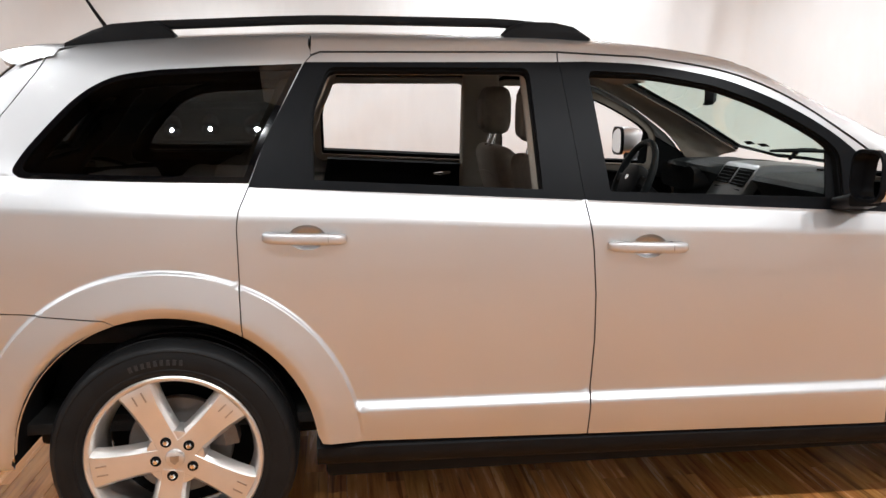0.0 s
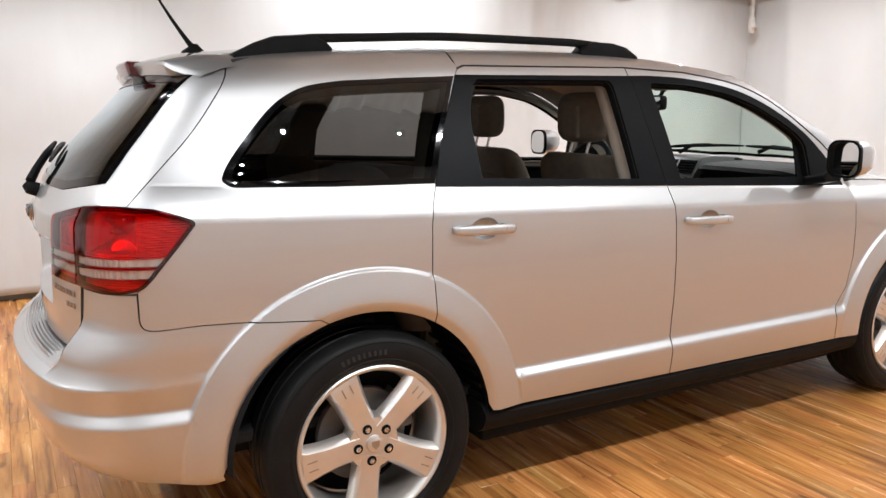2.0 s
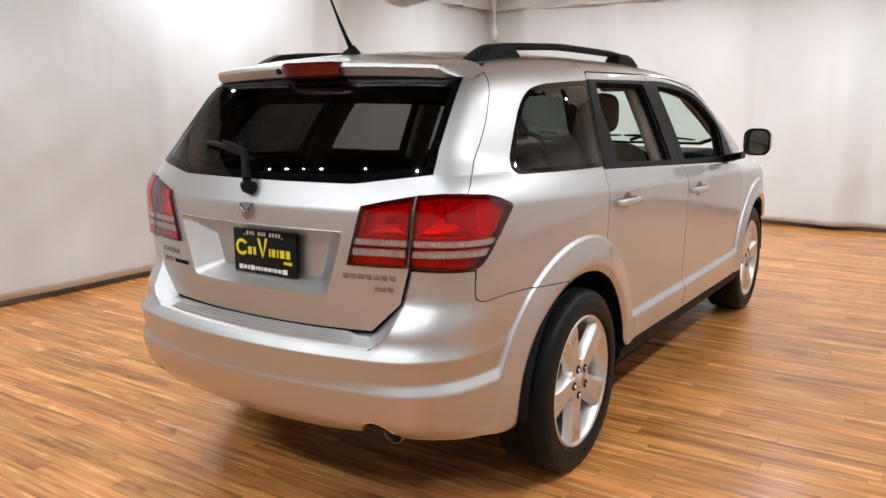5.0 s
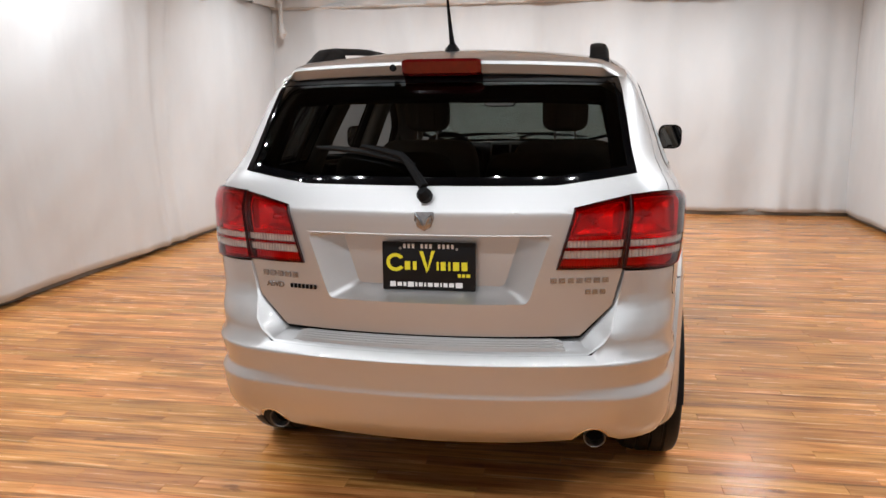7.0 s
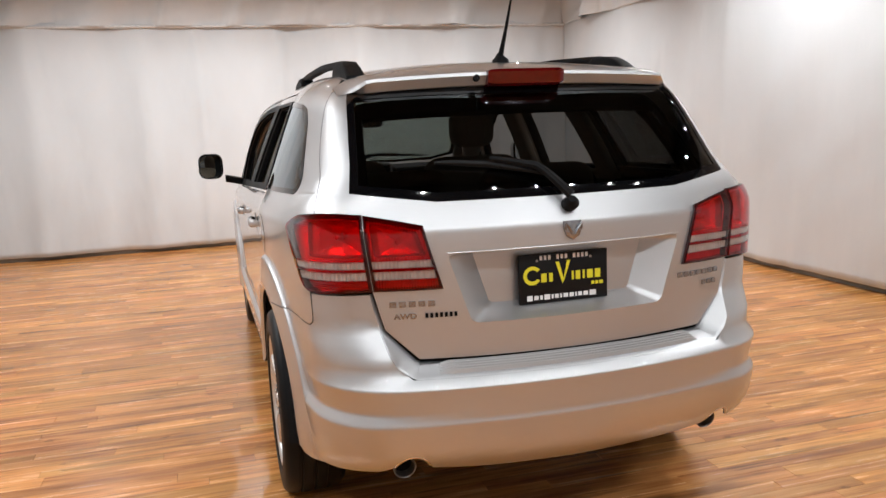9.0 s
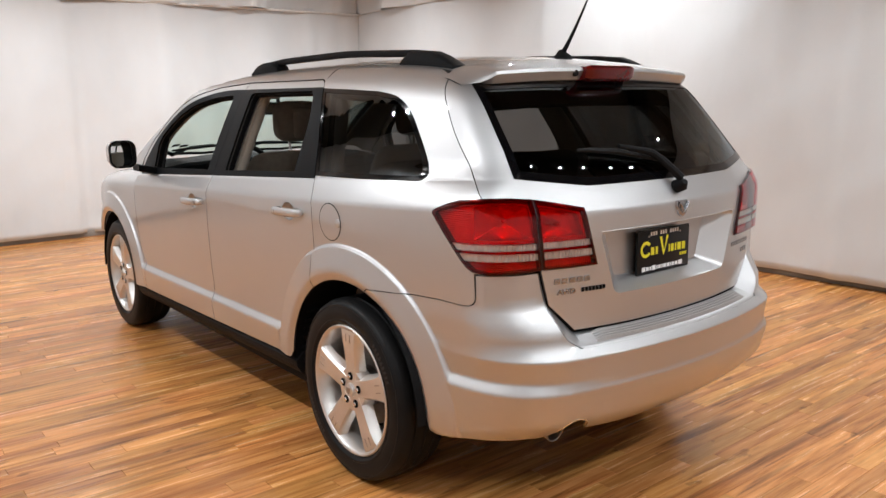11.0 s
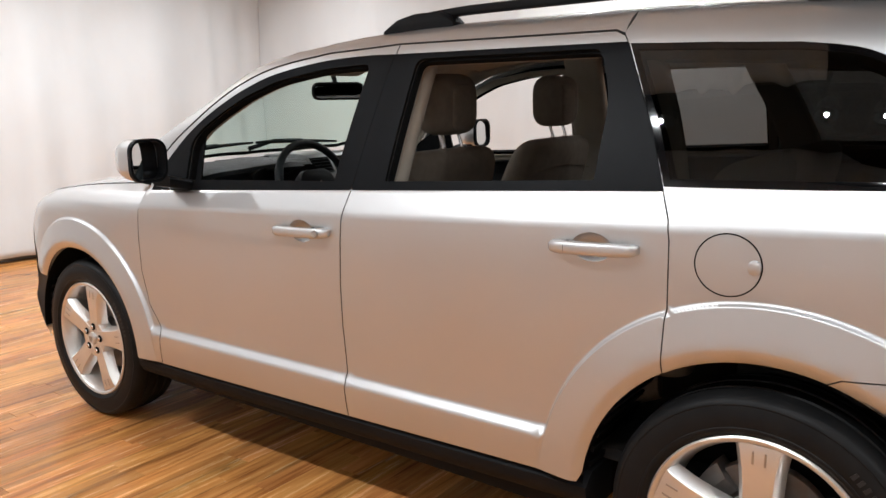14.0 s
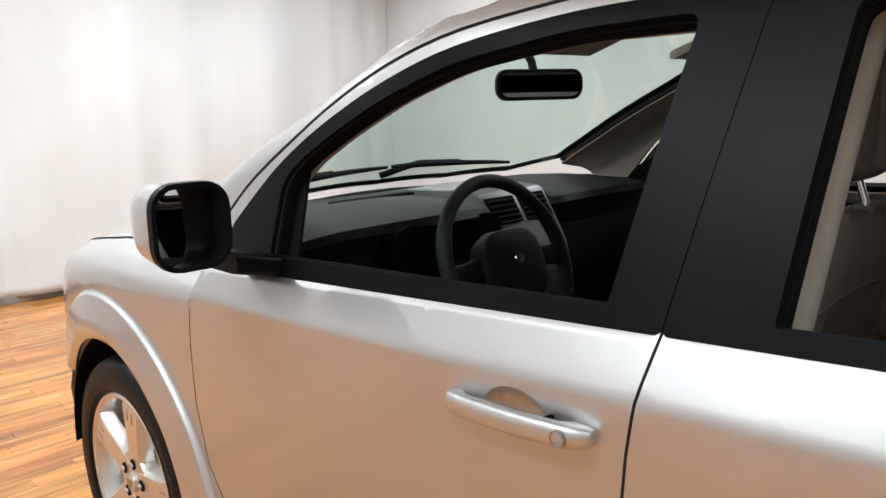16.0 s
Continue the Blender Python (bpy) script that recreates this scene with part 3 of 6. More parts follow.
def roof_z(x, y):
    f = hermite(x, [-0.7, -0.33, 0.0, 0.53, 1.09, 1.40, 1.60, 1.79, 1.96, 2.11, 2.27, 2.41, 2.58, 2.95],
                [1.575, 1.618, 1.645, 1.663, 1.663, 1.649, 1.630, 1.603, 1.560, 1.506, 1.436, 1.366, 1.280, 1.085])
    return f - (0.13 + 0.05 * step(x, 1.75, 2.15)) * y * y - 0.02 * step(x, 1.7, 2.1)


def hood_z(x, y):
    f = hermite(x, [2.2, 2.6, 2.9, 3.2, 3.45, 3.65, 3.8, 3.9], [1.14, 1.125, 1.105, 1.07, 1.02, 0.955, 0.88, 0.80])
    return f - 0.085 * y * y


def front_x(y, z):
    f = hermite(z, [0.2, 0.35, 0.5, 0.62, 0.75, 0.9, 1.0], [3.78, 3.86, 3.885, 3.87, 3.86, 3.80, 3.72])
    return f - 0.30 * y * y - 0.25 * y ** 4


def shell(x, y, z):
    """Below zero inside the cabin body, above outside."""
    f = smax(np.abs(y) - side_w(x, z), rear_x(np.abs(y), z) - x, 0.11)
    return smax(f, z - roof_z(x, np.abs(y)), 0.10 - 0.05 * step(x, 1.2, 1.8))


def cabin(x, y, z):
    """The body with its side glass carried straight down past the shoulder."""
    zz = np.maximum(z, belt_z(x) + 0.014)
    f = smax(np.abs(y) - side_w(x, zz) - 0.375 * (zz - z), rear_x(np.abs(y), z) - x, 0.11)
    return smax(f, z - roof_z(x, np.abs(y)), 0.10 - 0.05 * step(x, 1.2, 1.8))


def nose(x, y, z):
    f = smax(np.abs(y) - side_w(x, z), x - front_x(np.abs(y), z), 0.22)
    return smax(f, z - hood_z(x, np.abs(y)), 0.10)


def crisp(z, zs, vs):
    """Straight runs between points, with corners eased over a few millimetres."""
    return sum(np.interp(z + d, zs, vs) for d in (-0.003, -0.0015, 0.0, 0.0015, 0.003)) / 5


def ledged(z, zs, vs, start):
    """Smooth below a height, crisp above it."""
    return np.where(z > start, crisp(z, zs, vs), hermite(z, zs, vs))


def bumper_w(x, z):
    off = ledged(z, [0.2, 0.30, 0.36, 0.45, 0.526, 0.532, 0.563, 0.570, 0.64, 0.655, 0.672, 0.70, 0.74, 0.82, 1.0], [-0.06, -0.03, -0.004, 0.010, 0.016, 0.015, -0.003, -0.004, 0.004, 0.004, 0.001, 0.002, 0.003, 0.0, 0.0], 0.45)
    m = arch_zone(x, z)
    off = off + 0.008 * hermite(z, [0.56, 0.61, 0.640, 0.648, 0.668, 0.70], [0, 0.8, 1, 0.96, 0, 0]) * step(-x, 0.48, 0.64)
    off = off + 0.010 * hermite(z, [0.60, 0.67, 0.73, 0.745, 0.80, 0.85], [0, 0.7, 1, 0.92, 0, 0]) * step(-x, 0.58, 0.74)
    return side_w(x, np.maximum(z, 0.56), False) + off * (1 - m) + m * hermite(z, [0.2, 0.30, 0.36, 0.45, 1.0], [-0.06, -0.03, -0.004, 0.0, 0.0]) + flare(x, z)


def bumper_x(y, z):
    c = ledged(z, [0.25, 0.345, 0.38, 0.43, 0.50, 0.527, 0.533, 0.562, 0.568, 0.60, 0.640, 0.648, 0.668, 0.676, 0.70, 0.732, 0.745, 0.80, 0.815, 0.93],
                [-0.78, -0.865, -0.912, -0.952, -0.972, -0.9765, -0.976, -0.9655, -0.964, -0.966, -0.971, -0.968, -0.936, -0.929, -0.926, -0.922, -0.914, -0.876, -0.869, -0.868], 0.50)
    plain = ledged(z, [0.25, 0.345, 0.38, 0.43, 0.50, 0.534, 0.538, 0.546, 0.550, 0.60, 0.645], [-0.78, -0.865, -0.908, -0.946, -0.9655, -0.9695, -0.9690, -0.9670, -0.9668, -0.968, -0.971], 0.50)
    k = (1 - step(np.abs(y), 0.30, 0.76)) * (z < 0.645)
    c = c * (1 - k) + plain * k
    return c + 0.20 * y * y + 0.10 * y ** 4


def bumper(x, y, z):
    return smax(np.abs(y) - bumper_w(x, z), bumper_x(np.abs(y), z) - x, 0.11 + 0.06 * step(-z, -0.84, -0.70))


PIVOT = 0.9      # the upright axis round which the tail is unrolled
UNROLL = 1.55


def bisect(f, lo, hi, n):
    lo, hi = np.full(n, float(lo)), np.full(n, float(hi))
    for _ in range(34):
        mid = 0.5 * (lo + hi)
        out = f(mid) > 0
        hi, lo = np.where(out, mid, hi), np.where(out, lo, mid)
    return 0.5 * (lo + hi)


def place(kind, form, uv):
    """Points of a form: 'side' from (x, z), 'top' from (x, y), 'tail' from (unrolled way, z)."""
    u, v = uv[:, 0], uv[:, 1]
    n = len(u)
    if kind == "side":
        y = bisect(lambda q: form(u, q, v), 0.0, 1.15, n)
        return np.stack([u, y, v], 1)
    if kind == "top":
        z = bisect(lambda q: form(u, v, q), 0.6, 1.9, n)
        return np.stack([u, v, z], 1)
    a = u / UNROLL
    r = bisect(lambda q: form(PIVOT - q * np.cos(a), q * np.sin(a), v), 0.05, 2.6, n)
    return np.stack([PIVOT - r * np.cos(a), r * np.sin(a), v], 1)


def gradient(form, p):
    e, g = 1.5e-3, []
    for k in range(3):
        d = np.zeros(3)
        d[k] = e
        q, r = p + d, p - d
        g.append(form(q[:, 0], q[:, 1], q[:, 2]) - form(r[:, 0], r[:, 1], r[:, 2]))
    g = np.stack(g, 1)
    return g / np.linalg.norm(g, axis=1, keepdims=True)


def tail(*pts, form=None):
    """Unrolled outline points from ('x', x, z) on the flank or ('y', y, z) on the tail."""
    form = form or shell
    out = []
    for k, a, z in pts:
        if k == "x":
            y = bisect(lambda q: form(np.array([a]), q, np.array([z])), 0.0, 1.15, 1)[0]
            x = a
        else:
            y = a
            x = -bisect(lambda q: form(-q, np.array([abs(a)]), np.array([z])), 0.0, 1.3, 1)[0]
        out.append((math.atan2(y, PIVOT - x) * UNROLL, z))
    return out


def tail_many(xz, form):
    """Unrolled points for many places (x, z) on the flank."""
    p = place("side", form, np.array(xz))
    return [(math.atan2(y, PIVOT - x) * UNROLL, z) for x, y, z in p]


def line(pts, res=0.012):
    """Fills an open line of (x, z) with points, as places on the flank."""
    out = []
    for a, b in zip(pts, pts[1:]):
        n = max(1, int(math.ceil(math.hypot(b[0] - a[0], b[1] - a[1]) / res)))
        out += [("x", a[0] + (b[0] - a[0]) * k / n, a[1] + (b[1] - a[1]) * k / n) for k in range(n)]
    return out + [("x", *pts[-1])]


def dense(loop, res):
    out = []
    for a, b in zip(loop, loop[1:] + loop[:1]):
        n = max(1, int(math.ceil(math.hypot(b[0] - a[0], b[1] - a[1]) / res)))
        out += [(a[0] + (b[0] - a[0]) * k / n, a[1] + (b[1] - a[1]) * k / n) for k in range(n)]
    return out


def inside(p, loop):
    c = np.zeros(len(p), bool)
    x, y = p[:, 0], p[:, 1]
    for (x0, y0), (x1, y1) in zip(loop, loop[1:] + loop[:1]):
        if y0 != y1:
            c ^= ((y0 > y) != (y1 > y)) & (x < (x1 - x0) * (y - y0) / (y1 - y0) + x0)
    return c


def panel(name, kind, form, outline, mat, parent, side=1, holes=(), offset=0.0, res=0.03, skirt=0.014, label="", rows=(), gap=0.0,
          skirt_mat=None, extra=()):
    """A pressed sheet: an outline laid on a form, with a turned-in edge. side=-1 mirrors it to the car's right."""
    from mathutils.geometry import delaunay_2d_cdt
    loops = [dense(list(outline), res)] + [dense(list(h), res) for h in holes]
    verts = [p for lp in loops for p in lp]
    edges, k = [], 0
    for lp in loops:
        edges += [(k + i, k + (i + 1) % len(lp)) for i in range(len(lp))]
        k += len(lp)
    b = np.array(verts)
    lo, hi = b.min(0), b.max(0)
    us, vs = np.arange(lo[0] + res / 2, hi[0], res), np.arange(lo[1] + res / 2, hi[1], res)
    vs = np.array(sorted([v for v in vs if all(abs(v - r) > res * 0.45 for r in rows)] + [r for r in rows if lo[1] < r < hi[1]])) if len(rows) else vs
    grid = np.stack(np.meshgrid(us, vs), -1).reshape(-1, 2)
    keep = inside(grid, loops[0])
    for lp in loops[1:]:
        keep &= ~inside(grid, lp)
    grid = grid[keep]
    if len(extra):
        ex = np.array(extra)
        ok = inside(ex, loops[0])
        for lp in loops[1:]:
            ok &= ~inside(ex, lp)
        ex = ex[ok]
        if len(ex) and len(b):
            ex = ex[np.min(np.linalg.norm(ex[:, None] - b[None], axis=2), axis=1) > res * 0.35]
    else:
        ex = np.zeros((0, 2))
    if len(grid):
        near = np.min(np.linalg.norm(grid[:, None] - b[None], axis=2), axis=1)
        grid = grid[near > res * 0.42]
    if len(grid) and len(ex):
        near = np.min(np.linalg.norm(grid[:, None] - ex[None], axis=2), axis=1)
        grid = grid[near > res * 0.42]
    allp = [Vector(p) for p in verts] + [Vector(p) for p in ex] + [Vector(p) for p in grid]
    ov, oe, of, *_ = delaunay_2d_cdt(allp, edges, [], 2, 1e-6)
    uv = np.array([tuple(v) for v in ov])
    p = place(kind, form, uv)
    nrm = gradient(form, p)
    p = p + nrm * offset
    mid = np.array([uv[list(f)].mean(0) for f in of])
    solid = inside(mid, loops[0])
    for lp in loops[1:]:
        solid &= ~inside(mid, lp)
    tris = [tuple(f) for f, k in zip(of, solid) if k]
    count = {}
    for f in tris:
        for i in range(len(f)):
            e = (f[i], f[(i + 1) % len(f)])
            count[e] = True
    rim = [e for e in count if (e[1], e[0]) not in count]
    # orient outward
    f0 = tris[len(tris) // 2]
    flip = np.dot(np.cross(p[f0[1]] - p[f0[0]], p[f0[2]] - p[f0[0]]), nrm[f0[0]]) < 0
    pts = [tuple(q) for q in p]
    normals = []
    faces, mats = [], []
    for f in tris:
        g = f[::-1] if flip else f
        faces.append(g)
        mats.append(0)
    if skirt:
        back, low = {}, {}
        for e in rim:
            for i in e:
                if i not in back:
                    back[i] = len(pts)
                    pts.append(tuple(p[i] - nrm[i] * skirt))
        for a, c in rim:
            q = (c, a, back[a], back[c])
            faces.append(q[::-1] if flip else q)
            mats.append(1)
    pts = np.array(pts)
    if side < 0:
        pts[:, 1] *= -1
        faces = [f[::-1] for f in faces]
    sgn = np.array([1, side, 1])
    mesh = bpy.data.meshes.new(name)
    mesh.from_pydata([tuple(q) for q in pts], [], faces)
    mesh.polygons.foreach_set("material_index", mats)
    mesh.shade_smooth()
    loop_normals = []
    for f, m in zip(faces, mats):
        if m == 0:
            loop_normals += [tuple(nrm[i] * sgn) for i in f]
        else:
            q = [pts[i] for i in f]
            fn = np.cross(q[1] - q[0], q[2] - q[0])
            fn = fn / (np.linalg.norm(fn) + 1e-12)
            loop_normals += [tuple(fn)] * len(f)
    mesh.normals_split_custom_set(loop_normals)
    # silver sheets get darkened edges, so that their gaps read as shaded
    return link_mesh(name, mesh, [mat, skirt_mat or (SEAM_SHADE if mat is PAINT else GAP)], parent, label)


GROOVE = [(x, belt_z(x) + d) for x in np.arange(-0.70, -0.375, 0.012) for d in (-0.009, -0.0055, -0.0028, 0.0, 0.0028, 0.0055, 0.009)]
CREASE = [(x, crease_z(x) + d) for x in np.arange(-0.56, 2.40, 0.024) for d in (-0.011, -0.0035, 0.0035, 0.011)]


BELT = [(x, belt_z(x) + d) for x in np.arange(0.262, 2.32, 0.024) for d in (-0.009, -0.003, 0.004, 0.012)]


def polar(cx, k=1.0):
    """Points that follow a wheel-arch flare."""
    rings = [(r, 72) for r in (0.447, 0.458, 0.474, 0.50, 0.535)] + [(ARCH_OUT + d, 190) for d in (-0.016, -0.010, -0.0045, 0.001, 0.006)]
    return [(cx + r * k * math.cos(a), HUB_Z + r * k * math.sin(a)) for r, n in rings for a in np.linspace(-0.02, math.pi + 0.02, n)] + \
           [(cx + s * r * k, z) for r, n in rings for s in (-1, 1) for z in np.arange(0.30, 0.352, 0.013)]


def inset(loop, d):
    """Shrinks a closed outline by d."""
    n = len(loop)
    area = sum(loop[i][0] * loop[(i + 1) % n][1] - loop[(i + 1) % n][0] * loop[i][1] for i in range(n))
    s = 1 if area > 0 else -1
    out = []
    for i in range(n):
        p, a, b = (np.array(loop[k % n], float) for k in (i, i - 1, i + 1))
        e0, e1 = p - a, b - p
        e0, e1 = e0 / (np.linalg.norm(e0) + 1e-9), e1 / (np.linalg.norm(e1) + 1e-9)
        n0, n1 = np.array([-e0[1], e0[0]]) * s, np.array([-e1[1], e1[0]]) * s
        m = n0 + n1
        m = m / max(np.dot(m, m), 0.5) * 2
        out.append(tuple(p + m * d))
    return out

# ------------------------------------------------------------ the car: outer panels
car = thing("car", "silver crossover with open side windows and tinted rear glass", "car")

ROOF_EDGE = 0.575


def top_z(x, y):
    return float(place("top", shell, np.array([[x, y]]))[0, 2])


FLARE_ROWS = [0.44, 0.465, 0.482, 0.495, 0.508, 0.520, 0.535]
SILL = [(1.279, 0.376), (0.60, 0.386), (0.448, 0.388)]
GAP_FRONT = [(1.212, 1.567), (1.209, 1.531), (1.256, 1.112), (1.278, 0.971), (1.291, 0.829), (1.294, 0.683), (1.285, 0.499), (1.279, 0.376)]
GAP_REAR = [(0.418, 1.524), (0.309, 1.311), (0.257, 1.172), (0.229, 1.105), (0.222, 1.057), (0.223, 0.894), (0.226, 0.734)]
DOOR_TOP = [(1.212, 1.567), (1.49, 1.552), (1.70, 1.516), (1.85, 1.468), (1.98, 1.406), (2.10, 1.330), (2.22, 1.245), (2.30, 1.165), (2.335, 1.075)]
DOOR_TOP = DOOR_TOP[:1] + curve_through(DOOR_TOP[1:-1], 4) + DOOR_TOP[-1:]
FENDER_GAP = [(2.335, 1.075), (2.365, 0.99), (2.385, 0.88), (2.392, 0.74), (2.365, 0.60), (2.285, 0.495), (2.298, 0.365)]
REAR_DOOR = GAP_FRONT + SILL[1:] + arc(0, HUB_Z, ARCH_IN, 4, 58.8)[1:-1] + GAP_REAR[::-1] + [(0.436, 1.547), (0.466, 1.560)]
FRONT_DOOR = GAP_FRONT[::-1] + DOOR_TOP[1:] + FENDER_GAP[1:]
REAR_WINDOW = fillet([(0.487, 1.517), (1.116, 1.519), (1.131, 1.146), (0.436, 1.181), (0.434, 1.385)], [0.03, 0.035, 0.012, 0.012, 0.05])
FRONT_WINDOW = fillet([(1.296, 1.512), (1.493, 1.503), (1.697, 1.467), (1.843, 1.414), (1.969, 1.352), (2.057, 1.299), (2.102, 1.255), (2.106, 1.108), (1.334, 1.138)],
                      [0.03, 0.05, 0.05, 0.05, 0.05, 0.03, 0.03, 0.01, 0.012])
REAR_SURROUND = [(0.420, 1.527), (1.2104, 1.534)] + [(1.2560, belt_z(1.2560)), (0.256, belt_z(0.256)), (0.309, 1.311)]
FRONT_SURROUND = [(1.2108, 1.534)] + curve_through([(1.30, 1.536), (1.49, 1.526), (1.70, 1.490), (1.85, 1.439), (1.98, 1.377), (2.075, 1.320), (2.15, 1.262), (2.25, 1.165)], 5) + [(2.315, belt_z(2.315)),
                  (1.2570, belt_z(1.2570))]
QUARTER_GLASS = [("x", 0.252, 1.180), ("x", -0.08, 1.187), ("x", -0.355, 1.195)] + [("x", x, z) for x, z in curve_through(
    [(-0.375, 1.1965), (-0.392, 1.203), (-0.402, 1.222), (-0.369, 1.276), (-0.289, 1.367), (-0.235, 1.420), (-0.18, 1.458), (-0.11, 1.486), (0.0, 1.502)], 3)] + \
    [("x", 0.2, 1.513), ("x", 0.408, 1.522), ("x", 0.303, 1.311)]
GATE_GAP = [("x", float(hermite(z, [1.157, 1.185, 1.236, 1.35, 1.438, 1.512, 1.548], [-0.662, -0.634, -0.580, -0.468, -0.398, -0.348, -0.334])), z) for z in np.linspace(1.548, 1.157, 26)]
LAMP_OUT = [("y", 0.627, 1.150), ("y", 0.690, 1.156), ("y", 0.738, 1.156), ("x", -0.600, 1.1485), ("x", -0.559, 1.137), ("x", -0.508, 1.1175), ("x", -0.498, 1.110), ("x", -0.498, 1.102), ("x", -0.560, 1.025), ("x", -0.615, 0.957),
            ("x", -0.635, 0.936), ("x", -0.653, 0.924), ("y", 0.755, 0.917), ("y", 0.70, 0.921), ("y", 0.611, 0.926)]
CHAMBER_OUT = [("y", 0.640, 1.138), ("y", 0.690, 1.143), ("y", 0.735, 1.143), ("x", -0.640, 1.138), ("x", -0.652, 1.026), ("y", 0.700, 1.026), ("y", 0.630, 1.026)]
CHAMBER_IN = [("y", 0.478, 1.104), ("y", 0.540, 1.120), ("y", 0.610, 1.133), ("y", 0.603, 1.026), ("y", 0.520, 1.026), ("y", 0.452, 1.026)]
LAMP_IN = [("y", 0.457, 1.114), ("y", 0.54, 1.133), ("y", 0.623, 1.149), ("y", 0.607, 0.926), ("y", 0.50, 0.925), ("y", 0.406, 0.926)]
SEAM = [("x", -0.655, 0.917), ("x", -0.655, 0.838), ("x", -0.652, 0.826), ("x", -0.645, 0.8165), ("x", -0.632, 0.810), ("x", -0.608, 0.808), ("x", -0.498, 0.812), ("x", -0.343, 0.807), ("x", -0.161, 0.796), ("x", -0.130, 0.777)]


def car_side(s):
    # rear door: skin, black window surround, inner trim
    door = panel("rear_door", "side", shell, inset(REAR_DOOR, 0.0022), PAINT, car, s, [REAR_WINDOW, dish(0.294, 0.534, 1.025)], rows=FLARE_ROWS + [1.0, 1.03, 1.05, 1.07, 1.09, 1.11], extra=polar(0) + CREASE + BELT, res=0.028)
    panel("window_surround", "side", cabin, inset(REAR_SURROUND, 0.0004), TRIM, door, s, [inset(REAR_WINDOW, 0.004)], 0.0042, 0.03, 0.01, "satin black window surround")
    panel("window_frame", "side", shell, inset(REAR_WINDOW, -0.03), PLASTIC, door, s, [inset(REAR_WINDOW, 0.008)], -0.012, 0.03, 0.022, "dark rubber window channel")
    panel("inner_frame", "side", shell, inset(REAR_WINDOW, -0.035), LINER, door, s, [inset(REAR_WINDOW, -0.004)], -0.045, 0.03, 0.012, "beige inner frame", skirt_mat=LINER)
    card = [(0.46, belt_z(0.46) + 0.012), (1.25, belt_z(1.25) + 0.012), (1.25, 0.42), (0.60, 0.42), (0.50, 0.66), (0.40, 0.80)]
    panel("inner_trim", "side", shell, card, PLASTIC, door, s, (), -0.075, 0.05, 0.02, "black inner door card")
    inner_pull(door, s, 1.03, 1.055)
    door_handle(door, s, 0.294, 0.534, 1.025, False)
    # front door
    door = panel("front_door", "side", shell, inset(FRONT_DOOR, 0.0022), PAINT, car, s, [FRONT_WINDOW, dish(1.32, 1.571, 0.980)], rows=FLARE_ROWS + [0.98, 1.0, 1.02, 1.04, 1.06, 1.08], extra=CREASE + BELT, res=0.028)
    panel("window_surround", "side", cabin, inset(FRONT_SURROUND, 0.0004), TRIM, door, s, [inset(FRONT_WINDOW, 0.004)], 0.0042, 0.03, 0.01, "satin black window surround")
    panel("window_frame", "side", shell, inset(FRONT_WINDOW, -0.03), PLASTIC, door, s, [inset(FRONT_WINDOW, 0.008)], -0.012, 0.03, 0.022, "dark rubber window channel")
    panel("inner_frame", "side", shell, inset(FRONT_WINDOW, -0.035), LINER, door, s, [inset(FRONT_WINDOW, -0.004)], -0.045, 0.03, 0.012, "beige inner frame", skirt_mat=LINER)
    card = [(1.30, belt_z(1.3) + 0.012), (2.20, belt_z(2.2) + 0.008), (2.26, 0.95), (2.22, 0.42), (1.31, 0.42)]
    panel("inner_trim", "side", shell, card, PLASTIC, door, s, (), -0.075, 0.05, 0.02, "black inner door card")
    inner_pull(door, s, 1.98, 1.010)
    door_handle(door, s, 1.32, 1.571, 0.980, s > 0)
    # quarter panel with its wheel-arch flare
    seam_top = [("x", x, top_z(x, ROOF_EDGE)) for x in np.linspace(0.44, -0.25, 10)]
    front_edge = line(GAP_REAR[::-1]) + [("x", 0.438, 1.549), ("x", 0.44, 1.56)]
    archl = [("x", *p) for p in arc(0, HUB_Z, ARCH_IN, 107.3, 59, 30)]
    out = tail(*front_edge, *seam_top, *GATE_GAP, *LAMP_OUT[2:13], *line([p[1:] for p in SEAM]), *archl[:-1])
    hole = tail(*QUARTER_GLASS)
    ex = tail_many([(x, z) for x, z in polar(0) if z > 0.6 and -0.52 < x < 0.26] + [(x, z) for x, z in CREASE if x < 0.25] + [(x, z) for x, z in GROOVE if x > -0.64], shell)
    q = panel("quarter_panel", "tail", shell, inset(out, 0.0013), PAINT, car, s, [hole], rows=[1.05, 1.07, 1.085, 1.10, 1.115, 1.13], extra=ex, res=0.028)
    gl = q
    panel("quarter_window", "tail", cabin, inset(hole, 0.003), PRIVACY, q, s, (), 0.0005, 0.04, 0.004, "dark tinted fixed rear side window")
    panel("window_edge", "tail", cabin, inset(tail(*[(k, x + (0.0045 if x > 0.2 else 0.0), z) for k, x, z in QUARTER_GLASS]), -0.001), GLASS_EDGE, gl, s, [inset(hole, 0.016)], 0.002, 0.03, 0.008, "black painted glass edge")
    panel("inner_trim", "tail", shell, inset(hole, -0.03), PLASTIC, q, s, [inset(hole, 0.016)], -0.05, 0.04, 0.02, "dark inner pillar trim")
    card = tail(("x", 0.22, 1.17), ("x", -0.4, 1.18), ("x", -0.6, 1.15), ("x", -0.62, 0.95), ("x", -0.45, 0.80), ("x", 0.15, 0.82))
    panel("cargo_trim", "tail", shell, card, PLASTIC, q, s, (), -0.09, 0.05, 0.02, "dark cargo side trim")
